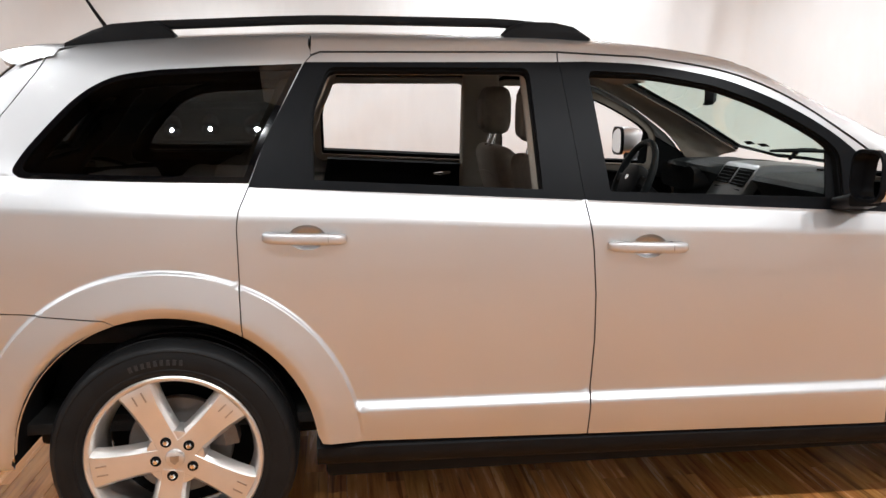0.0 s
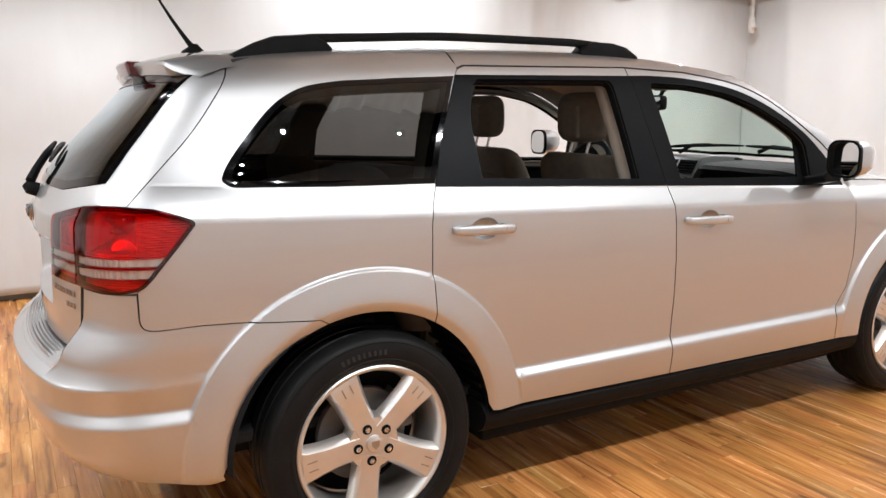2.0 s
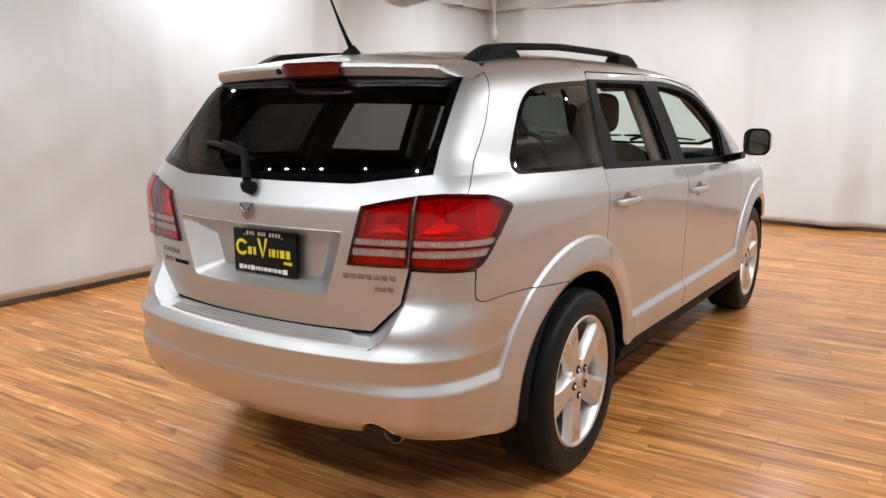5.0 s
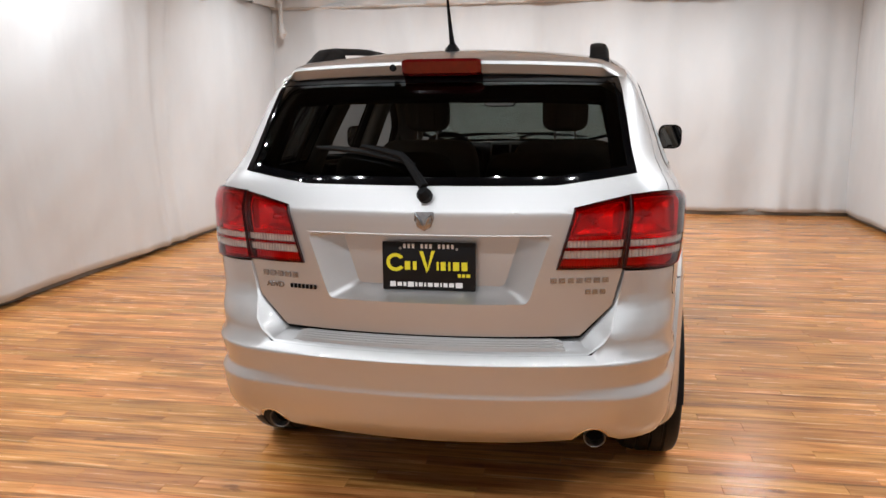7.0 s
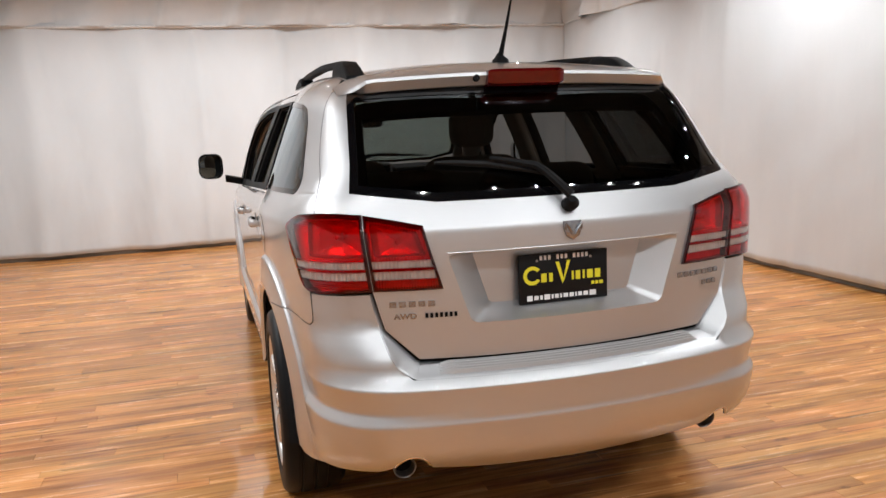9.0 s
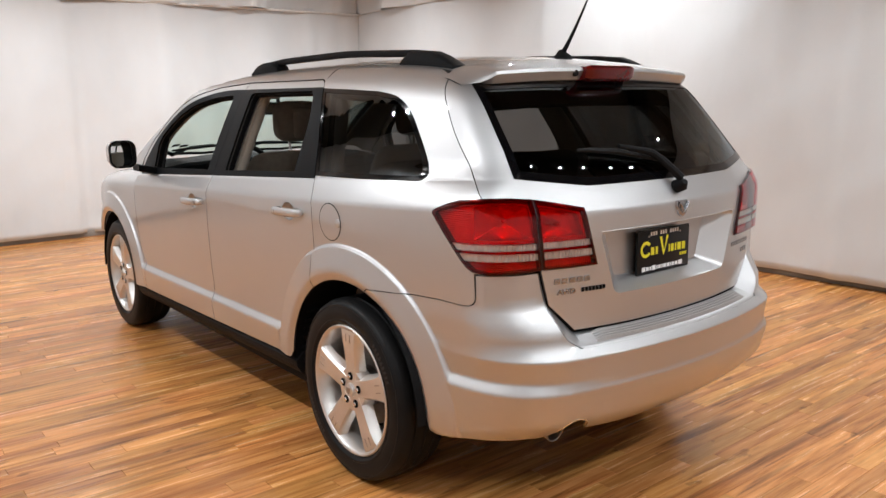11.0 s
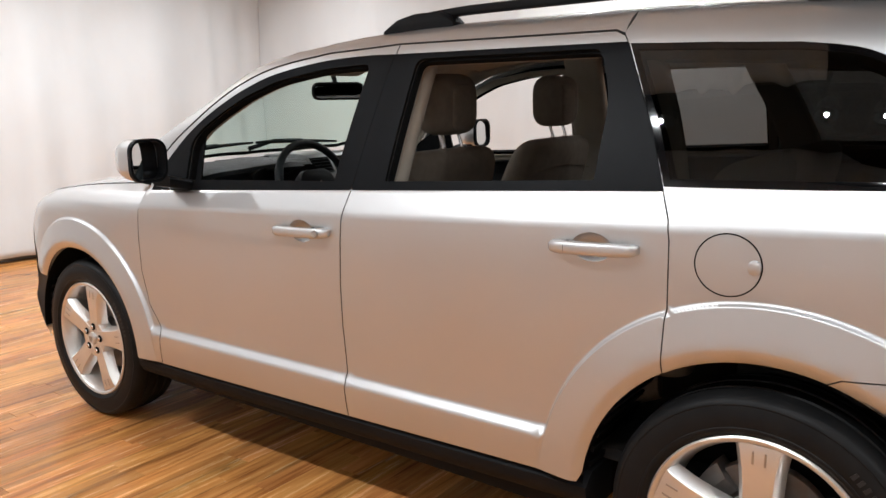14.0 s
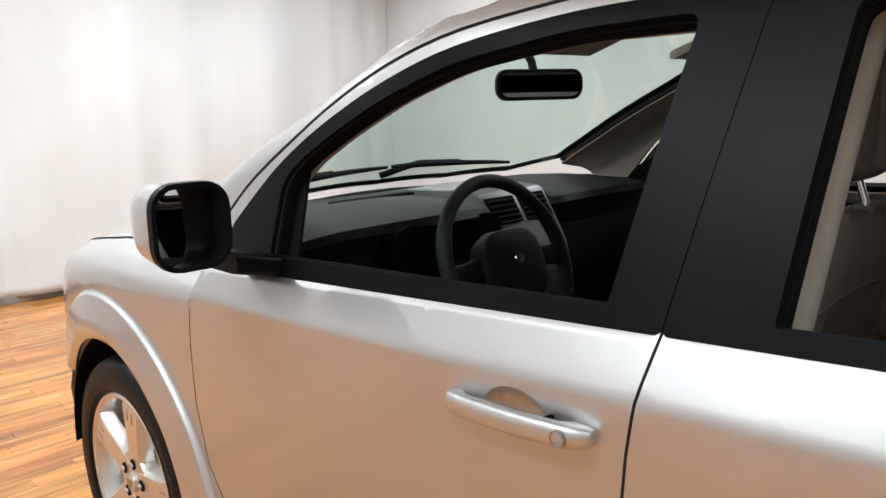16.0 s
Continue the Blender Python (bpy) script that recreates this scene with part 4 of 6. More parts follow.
    # roof side rail and windscreen pillar
    edge = [(x, top_z(x, ROOF_EDGE)) for x in np.linspace(0.4392, 1.7, 64)]
    edge += [(x, top_z(x, y)) for x, y in [(x, float(np.interp(x, [1.7, 1.85, 2.0, 2.2, 2.4, 2.56], [0.575, 0.585, 0.605, 0.635, 0.665, 0.69]))) for x in np.linspace(1.715, 2.56, 90)]]
    rail = edge + [(2.50, 1.12), (2.345, 1.115)] + [(x + 0.004, z + 0.004) for x, z in DOOR_TOP[:-1][::-1]] + [(0.466, 1.564), (0.4392, 1.553)]
    panel("roof_side_rail", "side", shell, rail, PAINT, car, s, (), 0, 0.022)
    panel("pillar_trim", "side", shell, [p for p in rail if p[0] > 1.3], LINER, car, s, (), -0.022, 0.03, 0.004, "beige inner windscreen pillar", skirt_mat=LINER)
    # front wing
    wing = [(2.345, 1.072)] + [(x, float(place("top", nose, np.array([[x, y]]))[0, 2]) - 0.001) for x, y in ((2.5, 0.772), (2.65, 0.772), (2.8, 0.772), (2.95, 0.772), (3.1, 0.770), (3.25, 0.762), (3.38, 0.745))] + [(3.50, 0.93), (3.42, 0.80), (3.40, 0.66)]
    wing += arc(AXLE_F, HUB_Z, ARCH_IN * 0.97, 36, 176, 30) + [(2.462, 0.368)] + FENDER_GAP[1:][::-1]
    panel("front_wing", "side", nose, inset(wing, 0.002), PAINT, car, s, (), 0, 0.028, rows=FLARE_ROWS + [0.98, 1.0, 1.02, 1.04], extra=polar(AXLE_F, 0.97))
    # sill: black lower cladding
    bm = bmesh.new()
    ring = [(0.0, 0.375), (0.008, 0.368), (0.006, 0.345), (-0.012, 0.312), (-0.05, 0.288), (-0.16, 0.285), (-0.16, 0.40), (-0.03, 0.40)]
    xs = np.linspace(0.43, 2.475, 24)
    loft(bm, [[(x, s * (0.862 + float(hermite(x, [0.3, 1.45, 2.35], [-0.006, 0.010, 0.024])) + a), z - 0.008 * (x - 0.43)) for a, z in ring] for x in xs])
    part("sill", bm, PLASTIC, car, "black plastic sill cladding", angle=50)
    mirror(s)
    outer_lamp(s)


def dish(x0, x1, z):
    """Outline of the finger recess behind a door handle."""
    xm = (x0 + x1) / 2 + 0.006
    return [(xm + 0.054 * math.cos(a), z + 0.037 * math.sin(a)) for a in np.linspace(0, 2 * math.pi, 32, endpoint=False)]


def door_handle(door, s, x0, x1, z, key):
    """Grip bar over a dished recess."""
    xm, w = (x0 + x1) / 2, x1 - x0
    bm = bmesh.new()
    rings = []
    for k in range(25):
        t = k / 24
        x = x0 + w * t
        e = abs(2 * t - 1)
        bow = 0.031 + 0.007 * (1 - e * e) - 0.016 * e ** 10
        hgt = 0.034 - 0.014 * e ** 12
        zz = z - 0.008 * (t - 0.5)
        inner = 0.015 * (1 - float(step(np.array(e), 0.62, 0.80))) - 0.002
        yy = float(place("side", shell, np.array([[x, zz]]))[0, 1])
        rings.append([(x, s * (yy + (bow + inner) / 2 + a * (bow - inner)), zz + b * hgt) for a, b in rrect(1.0, 1.0, 0.36, 5)])
    loft(bm, rings)
    part("door_handle", bm, PAINT, door, "silver painted grip handle", angle=60)
    rim = dish(x0, x1, z)
    p = place("side", shell, np.array(rim))
    c = p.mean(0)
    rings = []
    for k, d in ((1.0, 0.0005), (0.97, 0.004), (0.88, 0.014), (0.68, 0.022), (0.35, 0.026), (0.05, 0.027)):
        rings.append([(c[0] + (q[0] - c[0]) * k, s * (c[1] + (q[1] - c[1]) * k - d), c[2] + (q[2] - c[2]) * k) for q in p])
    bm = bmesh.new()
    loft(bm, rings, True, False, True)
    part("handle_recess", bm, PAINT, door, "dished finger recess", angle=60)
    bm = bmesh.new()
    xs_ = x0 + w * (0.26 if key else 0.78)
    yy = float(place("side", shell, np.array([[xs_, z]]))[0, 1])
    loft(bm, [[(xs_ + dx, s * (yy + 0.0165 + a * 0.039), z - 0.008 * (xs_ - xm) / w + b * 0.0345) for a, b in rrect(1.0, 1.0, 0.36, 5)] for dx in (-0.0006, 0.0006)])
    part("handle_joint", bm, GAP, door, "thin joint in the handle")
    if key:
        bm = bmesh.new()
        revolve(bm, [(0.0005, -0.003), (0.0085, -0.002), (0.0095, 0.002), (0.0115, 0.0015), (0.0125, -0.004)], 22)
        yk = float(place("side", shell, np.array([[x0 + 0.035, z]]))[0, 1])
        bmesh.ops.translate(bm, verts=bm.verts, vec=(x0 + 0.035, yk + 0.0345, z + 0.002))
        part("key_lock", bm, STEEL, door, "round key lock")


def inner_pull(door, s, x, z):
    """Chrome release lever on the door card."""
    y = float(place("side", shell, np.array([[x, z]]))[0, 1]) - 0.080
    bm = bmesh.new()
    loft(bm, [[(x + dx, s * (y - d + a), z + 0.006 * (dx > 0) + b) for a, b in rrect(0.010, h, 0.004, 4)] for dx, d, h in ((-0.045, 0.004, 0.012), (-0.01, 0.012, 0.024), (0.03, 0.014, 0.020), (0.045, 0.006, 0.010))])
    part("release_lever", bm, CHROME, door, "small chrome release lever")


def outer_lamp(s):
    """Tail lamp on the body corner: black bezel, red lens, clear bands."""
    t = panel("tail_lamp", "tail", shell, inset(tail(*LAMP_OUT), 0.004), GAP, car, s, (), -0.085, 0.03, 0.001, "red tail lamp with clear bands and dark rim")
    lens_set(t, LAMP_OUT, s)


def lens_set(t, pts, s):
    full = inset(tail(*pts), 0.0035)
    lo, hi = min(v for _, v in full), max(v for _, v in full)

    def cut(z0, z1):
        """The part of the lens outline between two heights."""
        d = dense(full, 0.008)
        keep = [p for p in d if z0 <= p[1] <= z1]
        # clip edges at both heights
        out = []
        for a, b in zip(d, d[1:] + d[:1]):
            if z0 <= a[1] <= z1:
                out.append(a)
            for zc in (z0, z1):
                if (a[1] - zc) * (b[1] - zc) < 0:
                    q = (zc - a[1]) / (b[1] - a[1])
                    out.append((a[0] + (b[0] - a[0]) * q, zc))
        res = []
        for p in out:
            if not res or math.hypot(p[0] - res[-1][0], p[1] - res[-1][1]) > 0.002:
                res.append(p)
        return res if len(res) > 2 else keep

    edge = tail(*pts)
    panel("rim", "tail", shell, edge, BEZEL, t, s, [inset(edge, 0.0075)], 0.0085, 0.02, 0.026, "dark red moulded rim", skirt_mat=BEZEL)
    outer = pts is LAMP_OUT
    well = inset(edge, 0.006)
    mouth = fillet(tail(*(CHAMBER_OUT if outer else CHAMBER_IN)), 0.010)
    panel("reflector", "tail", shell, well, REFLECTOR if outer else REFLECTOR_IN, t, s, [mouth], -0.012, 0.02, 0.001, "ribbed silvered reflector")
    p = place("tail", shell, np.array(mouth))
    nr = gradient(shell, p)
    c, nc = p.mean(0), nr.mean(0)
    bm = bmesh.new()
    rings = []
    for k, d in ((1.0, 0.012), (0.985, 0.022), (0.93, 0.035), (0.76, 0.046), (0.42, 0.053), (0.06, 0.054)):
        rings.append([tuple((c + (q - c) * k - nc * d) * np.array([1, s, 1])) for q in p])
    loft(bm, rings, True, False, True)
    part("bulb_bowl", bm, BOWL, t, "bright faceted bulb bowl", angle=20)
    bm = bmesh.new()
    tube(bm, [tuple((c - nc * d) * np.array([1, s, 1])) for d in (0.052, 0.034, 0.024, 0.019)], [0.008, 0.009, 0.008, 0.003], 14)
    part("bulb", bm, BULB, t, "small unlit bulb")
    bands = ((lo - 1, 0.960, RED, "red lens"), (0.962, 0.985, REVERSE, "clear lens band"), (0.987, 0.994, RED, "red lens"), (0.996, 1.016, REVERSE, "clear lens band"), (1.018, hi + 1, RED, "red lens"))
    for z0, z1, m, lb in bands:
        o = cut(z0, z1)
        if m is REVERSE:
            panel("band_reflector", "tail", shell, o, BAND, t, s, (), 0.005, 0.02, 0.001, "silvered strip behind the clear band", skirt_mat=BAND)
        panel("lens", "tail", shell, o, m, t, s, (), 0.012, 0.02, 0.012, lb, skirt_mat=m)


def mirror(s):
    """Door mirror: silver cap, black housing rim, glass, foot."""
    m = assembly("door_mirror", "silver and black door mirror with clear glass", "mirror")
    bm = bmesh.new()
    cx, cy, cz = 2.098, s * 1.043, 1.202
    rings = []
    for t, k in ((0.0, 1.0), (0.25, 1.0), (0.5, 0.95), (0.75, 0.80), (0.92, 0.52), (1.0, 0.2)):
        rings.append([(cx - 0.055 + t * 0.145, cy + s * a * k * 1.0, cz + b * k + 0.004 * t) for a, b in rrect(0.142, 0.150, 0.048, 6)])
    loft(bm, rings, True, False, True)
    part("mirror_cap", bm, PAINT, m, "silver cap")
    bm = bmesh.new()
    outer, inner = rrect(0.146, 0.154, 0.046, 6), rrect(0.128, 0.134, 0.038, 6)
    loft(bm, [[(cx - 0.050, cy + s * a, cz + b) for a, b in outer], [(cx - 0.066, cy + s * a * 0.99, cz + b * 0.99) for a, b in outer],
              [(cx - 0.066, cy + s * a, cz + b) for a, b in inner], [(cx - 0.015, cy + s * a, cz + b) for a, b in inner]], True, False, False)
    part("mirror_rim", bm, TRIM, m, "black rim")
    bm = bmesh.new()
    bm.faces.new([bm.verts.new((cx - 0.040 - (0.42 if s > 0 else 0.16) * a + 0.04 * b, cy + s * a * 1.01, cz + b * 1.01)) for a, b in inner])
    part("mirror_glass", bm, MIRROR, m, "mirror glass", False)
    bm = bmesh.new()
    rings = []
    for t in np.linspace(0, 1, 6):
        y = 0.835 + 0.125 * t
        rings.append([(2.13 - 0.03 * t + a * (1 - 0.25 * t), s * y, 1.092 + 0.03 * t + b) for a, b in rrect(0.15, 0.042, 0.018, 4)])
    loft(bm, rings)
    part("mirror_foot", bm, TRIM, m, "black foot")


for s in (-1, 1):
    car_side(s)

# roof
half = [(-0.30, 0.0), (-0.305, 0.30), (-0.31, 0.45), (-0.315, ROOF_EDGE)] + [(x, ROOF_EDGE) for x in (0, 0.44, 1.0, 1.7)] + [(1.83, 0.58), (1.80, 0.45), (1.78, 0.25), (1.77, 0.0)]
outline = [(x, y) for x, y in half] + [(x, -y) for x, y in half[::-1] if y > 0]
panel("roof", "top", shell, outline, PAINT, car, 1, (), 0, 0.04)
inner = [(-0.30, 0.60), (1.75, 0.60), (1.75, -0.60), (-0.30, -0.60)]
panel("headliner", "top", shell, inner, LINER, car, 1, (), -0.045, 0.06, 0.01, "beige woven headliner", skirt_mat=LINER)
# windscreen
half = [(1.775, 0.0), (1.785, 0.25), (1.805, 0.45), (1.838, 0.578)] + [(x, float(np.interp(x, [1.838, 1.85, 2.0, 2.2, 2.4, 2.56], [0.578, 0.583, 0.603, 0.633, 0.663, 0.688]))) for x in np.linspace(1.86, 2.56, 14)] + [(2.70, 0.55), (2.79, 0.3), (2.82, 0.0)]
outline = [(x, y) for x, y in half] + [(x, -y) for x, y in half[::-1] if y > 0]
ws = panel("windscreen", "top", shell, outline, SCREEN, car, 1, (), -0.001, 0.04, 0.004, "clear greenish windscreen", skirt_mat=SCREEN)
ws.visible_shadow = False
edge_band = inset(outline, 0.028)
panel("black_edge", "top", shell, outline, TRIM, ws, 1, [edge_band], 0.001, 0.03, 0.004, "black painted glass edge")
# bonnet
half = [(2.86, 0.0), (2.82, 0.3), (2.72, 0.56), (2.60, 0.70), (2.50, 0.768)] + [(x, 0.768) for x in (2.65, 2.8, 2.95, 3.1)] + [(3.25, 0.758), (3.38, 0.740), (3.55, 0.66), (3.66, 0.45), (3.70, 0.2), (3.71, 0.0)]
outline = [(x, y) for x, y in half] + [(x, -y) for x, y in half[::-1] if y > 0]
panel("bonnet", "top", nose, outline, PAINT, car, 1, (), 0, 0.05)
bm = bmesh.new()
box(bm, 2.45, 2.95, -0.74, 0.74, 0.98, 1.045, 0.02)
part("cowl", bm, PLASTIC, car, "black cowl under the windscreen")

# ------------------------------------------------------------ the car's tail
GATE_HALF = [("y", 0.0, 1.555), ("y", 0.30, 1.550), ("y", 0.50, 1.546)] + GATE_GAP + [("y", 0.627, 1.152), ("y", 0.611, 0.92), ("y", 0.582, 0.805), ("y", 0.484, 0.709), ("y", 0.25, 0.706), ("y", 0.0, 0.705)]
GLASS_HALF = [("y", 0.0, 1.530), ("y", 0.35, 1.528), ("y", 0.592, 1.520), ("y", 0.612, 1.430), ("y", 0.632, 1.296), ("y", 0.650, 1.214), ("y", 0.402, 1.181), ("y", 0.0, 1.180)]
RECESS_HALF = [("y", 0.0, 1.030), ("y", 0.30, 1.030), ("y", 0.392, 1.028), ("y", 0.322, 0.813), ("y", 0.15, 0.811), ("y", 0.0, 0.811)]


def mirrored(pts):
    h = tail(*pts)
    return h + [(-u, v) for u, v in h[::-1] if abs(u) > 1e-6]


gate_out, glass_out, recess_out = mirrored(GATE_HALF), mirrored(GLASS_HALF), fillet(mirrored(RECESS_HALF), 0.022)
groove = tail_many([(x, z) for x, z in GROOVE if x < -0.62], shell)
lamp_hole = inset(tail(*LAMP_IN), 0.003)
gate = panel("tailgate", "tail", shell, inset(gate_out, 0.0014), PAINT, car, 1, [glass_out, recess_out, lamp_hole, [(-u, v) for u, v in lamp_hole[::-1]]], 0, 0.03, rows=[1.04, 1.065, 1.085, 1.094, 1.101, 1.108, 1.116, 1.13, 1.15, 1.165, 1.18], extra=groove + [(-u, v) for u, v in groove])
rg = panel("rear_window", "tail", shell, inset(glass_out, 0.003), PRIVACY, gate, 1, (), 0.001, 0.04, 0.004, "dark tinted rear window")
panel("window_edge", "tail", shell, inset(glass_out, 0.001), GLASS_EDGE, gate, 1, [inset(glass_out, 0.025)], 0.0025, 0.03, 0.006, "black painted glass edge")
gi = mirrored([("y", 0.0, 1.56), ("y", 0.56, 1.55), ("x", -0.36, 1.50), ("x", -0.50, 1.33), ("y", 0.70, 1.19), ("y", 0.62, 0.80), ("y", 0.0, 0.78)])
panel("inner_trim", "tail", shell, gi, PLASTIC, gate, 1, [inset(glass_out, 0.035), inset(recess_out, -0.02)], -0.07, 0.05, 0.02, "dark inner tailgate trim")
panel("gate_seal", "tail", shell, mirrored([("y", 0.0, 0.735), ("y", 0.47, 0.735), ("y", 0.585, 0.83), ("y", 0.61, 0.81), ("y", 0.50, 0.690), ("y", 0.0, 0.688)]), GAP, gate, 1, (), -0.009, 0.03, 0.004, "black rubber gate seal")
# plate recess: sloped walls and a flat floor
n = len(recess_out)
deep = [(u * 0.77, 0.850 + (v - 0.811) * (1.023 - 0.850) / 0.219) for u, v in recess_out]
p0 = place("tail", shell, np.array(recess_out[:n]))
p1 = place("tail", shell, np.array(deep[:n]))
bm = bmesh.new()
FLOOR_X = -0.778
ring0 = [tuple(q) for q in p0]
ring1 = [(FLOOR_X - (0.20 * q[1] ** 2 * -0.3) - 0.012 * (q[2] - 0.92) * -1, q[1] * 0.97, q[2]) for q in p1]
loft(bm, [ring0, ring1], True, False, True)
part("plate_recess", bm, PAINT, gate, angle=25)
# chrome line under the recess lip
bm = bmesh.new()
tube(bm, [(float(q[0]) - 0.001, float(q[1]), float(q[2])) for q in place("tail", shell, np.array([p for p in tail(*[("y", y, 1.031) for y in np.linspace(-0.39, 0.39, 17)])]))], 0.0022, 8)
part("lip", bm, PAINT, gate)
for s in (-1, 1):
    t = panel("tail_lamp", "tail", shell, inset(tail(*LAMP_IN), 0.004), GAP, car, s, (), -0.085, 0.03, 0.001, "red inner tail lamp with clear bands and dark rim")
    lens_set(t, LAMP_IN, s)

# black insert plate with plain coloured shapes
plate = assembly("plate_insert", "black insert plate with yellow and white shapes", "plate", at=(-0.802, 0, 0.918))
bm = box(bmesh.new(), -0.006, 0.004, -0.1525, 0.1525, -0.079, 0.079, 0.003)
part("board", bm, PLATE_BLACK, plate)


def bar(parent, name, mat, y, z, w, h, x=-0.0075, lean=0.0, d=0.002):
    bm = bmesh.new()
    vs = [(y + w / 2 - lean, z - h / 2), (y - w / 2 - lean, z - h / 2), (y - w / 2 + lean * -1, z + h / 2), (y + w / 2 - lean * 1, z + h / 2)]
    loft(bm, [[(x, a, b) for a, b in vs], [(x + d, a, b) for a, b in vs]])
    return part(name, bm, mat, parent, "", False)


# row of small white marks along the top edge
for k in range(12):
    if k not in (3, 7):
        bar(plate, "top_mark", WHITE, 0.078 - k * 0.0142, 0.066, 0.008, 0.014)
for y in (0.092, -0.092):
    bm = bmesh.new()
    revolve(bm, [(0.0005, -0.008), (0.004, -0.008), (0.0045, -0.004)], 14)
    bmesh.ops.rotate(bm, verts=bm.verts, matrix=Matrix.Rotation(radians(-90), 3, "Z"))
    bmesh.ops.translate(bm, verts=bm.verts, vec=(-0.0005, y, 0.058))
    part("screw", bm, STEEL, plate, "small plate screw")
# yellow wordmark: two tall initials and small letter blocks
bm = bmesh.new()
ring = [(0.108 + 0.031 * math.cos(a), 0.012 + 0.030 * math.sin(a)) for a in np.linspace(radians(145), radians(-145), 22)]
ringi = [(0.108 + 0.019 * math.cos(a), 0.012 + 0.018 * math.sin(a)) for a in np.linspace(radians(145), radians(-145), 22)]
for x in (-0.0078,):
    f = [[bm.verts.new((x, y, z)) for y, z in ring], [bm.verts.new((x, y, z)) for y, z in ringi]]
    for i in range(21):
        bm.faces.new((f[0][i], f[0][i + 1], f[1][i + 1], f[1][i]))
part("mark_ring", bm, YELLOW, plate, "", False)
bm = bmesh.new()
for q in (((0.030, 0.050), (0.017, 0.050), (0.0, -0.012), (0.006, -0.022)), ((0.006, -0.022), (0.0, -0.012), (-0.022, 0.052), (-0.010, 0.052))):
    bm.faces.new([bm.verts.new((-0.0078, y, z)) for y, z in q])
part("mark_wedge", bm, YELLOW, plate, "", False)
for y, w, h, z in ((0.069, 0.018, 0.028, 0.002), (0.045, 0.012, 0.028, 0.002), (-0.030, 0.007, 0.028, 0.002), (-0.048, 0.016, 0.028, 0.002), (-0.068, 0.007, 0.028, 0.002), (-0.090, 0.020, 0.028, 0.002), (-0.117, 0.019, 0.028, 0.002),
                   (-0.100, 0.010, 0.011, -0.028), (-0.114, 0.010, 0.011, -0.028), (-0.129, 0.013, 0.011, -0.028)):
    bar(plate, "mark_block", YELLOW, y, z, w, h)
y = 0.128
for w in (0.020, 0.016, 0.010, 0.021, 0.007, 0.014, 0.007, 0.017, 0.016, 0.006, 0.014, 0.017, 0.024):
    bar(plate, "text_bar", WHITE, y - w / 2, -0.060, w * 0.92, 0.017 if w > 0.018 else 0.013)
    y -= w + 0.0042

# small badges on the gate
def gate_point(y, z, off=0.0):
    p = place("tail", shell, np.array(tail(("y", abs(y), z))))
    nrm = gradient(shell, p)[0]
    q = p[0] + nrm * off
    return Vector((q[0], math.copysign(q[1], y) if y else 0.0, q[2]))


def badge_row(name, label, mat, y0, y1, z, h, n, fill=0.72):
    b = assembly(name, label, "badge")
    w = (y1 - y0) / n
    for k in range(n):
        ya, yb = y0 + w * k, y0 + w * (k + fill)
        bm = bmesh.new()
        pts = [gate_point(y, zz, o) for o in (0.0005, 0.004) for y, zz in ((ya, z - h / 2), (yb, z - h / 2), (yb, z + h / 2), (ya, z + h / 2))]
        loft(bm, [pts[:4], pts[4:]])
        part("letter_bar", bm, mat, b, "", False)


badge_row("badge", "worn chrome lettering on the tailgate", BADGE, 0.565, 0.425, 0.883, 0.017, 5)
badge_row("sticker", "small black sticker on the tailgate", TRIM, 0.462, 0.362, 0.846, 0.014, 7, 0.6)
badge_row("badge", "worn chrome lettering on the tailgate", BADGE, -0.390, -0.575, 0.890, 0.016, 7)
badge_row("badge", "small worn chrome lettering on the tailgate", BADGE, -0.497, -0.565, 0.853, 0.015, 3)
# drive badge, lettered
db = assembly("drive_badge", "small chrome letters AWD on the tailgate", "badge")
fc = bpy.data.curves.new("letters", "FONT")
fc.body, fc.size, fc.extrude, fc.offset = "AWD", 0.024, 0.0018, 0.0006
tmp = bpy.data.objects.new("letters", fc)
scene.collection.objects.link(tmp)
letter_mesh = bpy.data.meshes.new_from_object(tmp.evaluated_get(bpy.context.evaluated_depsgraph_get()))
bpy.data.objects.remove(tmp)
pa, pb = gate_point(0.553, 0.838, 0.003), gate_point(0.487, 0.838, 0.003)
pc = gate_point(0.520, 0.856, 0.003)
ex1 = (pb - pa).normalized()
ez1 = ex1.cross((pc - (pa + pb) / 2)).normalized()
ey1 = ez1.cross(ex1)
wide = max(v.co.x for v in letter_mesh.vertices)
for v in letter_mesh.vertices:
    v.co = pa + ex1 * (v.co.x * (pb - pa).length / wide) + ey1 * v.co.y + ez1 * v.co.z
link_mesh("letters", letter_mesh, BADGE, db)
# shield emblem
em = assembly("emblem", "chrome shield emblem under the wiper", "badge")
bm = bmesh.new()
out = [(-0.030, 0.026), (0.030, 0.026), (0.032, 0.006), (0.022, -0.022), (0.0, -0.034), (-0.022, -0.022), (-0.032, 0.006)]
loft(bm, [[gate_point(y, 1.078 + z, 0.001) for y, z in out], [gate_point(y * 0.92, 1.078 + z * 0.92, 0.008) for y, z in out], [gate_point(y * 0.6, 1.078 + z * 0.6, 0.0105) for y, z in out]])
part("shield", bm, BADGE, em)
for sy in (-1, 1):
    bm = bmesh.new()
    tube(bm, [gate_point(sy * 0.004, 1.062, 0.012), gate_point(sy * 0.014, 1.082, 0.014), gate_point(sy * 0.024, 1.095, 0.012), gate_point(sy * 0.027, 1.078, 0.010)], [0.003, 0.005, 0.005, 0.003], 8)
    part("horn", bm, BADGE, em, "dark emblem line")

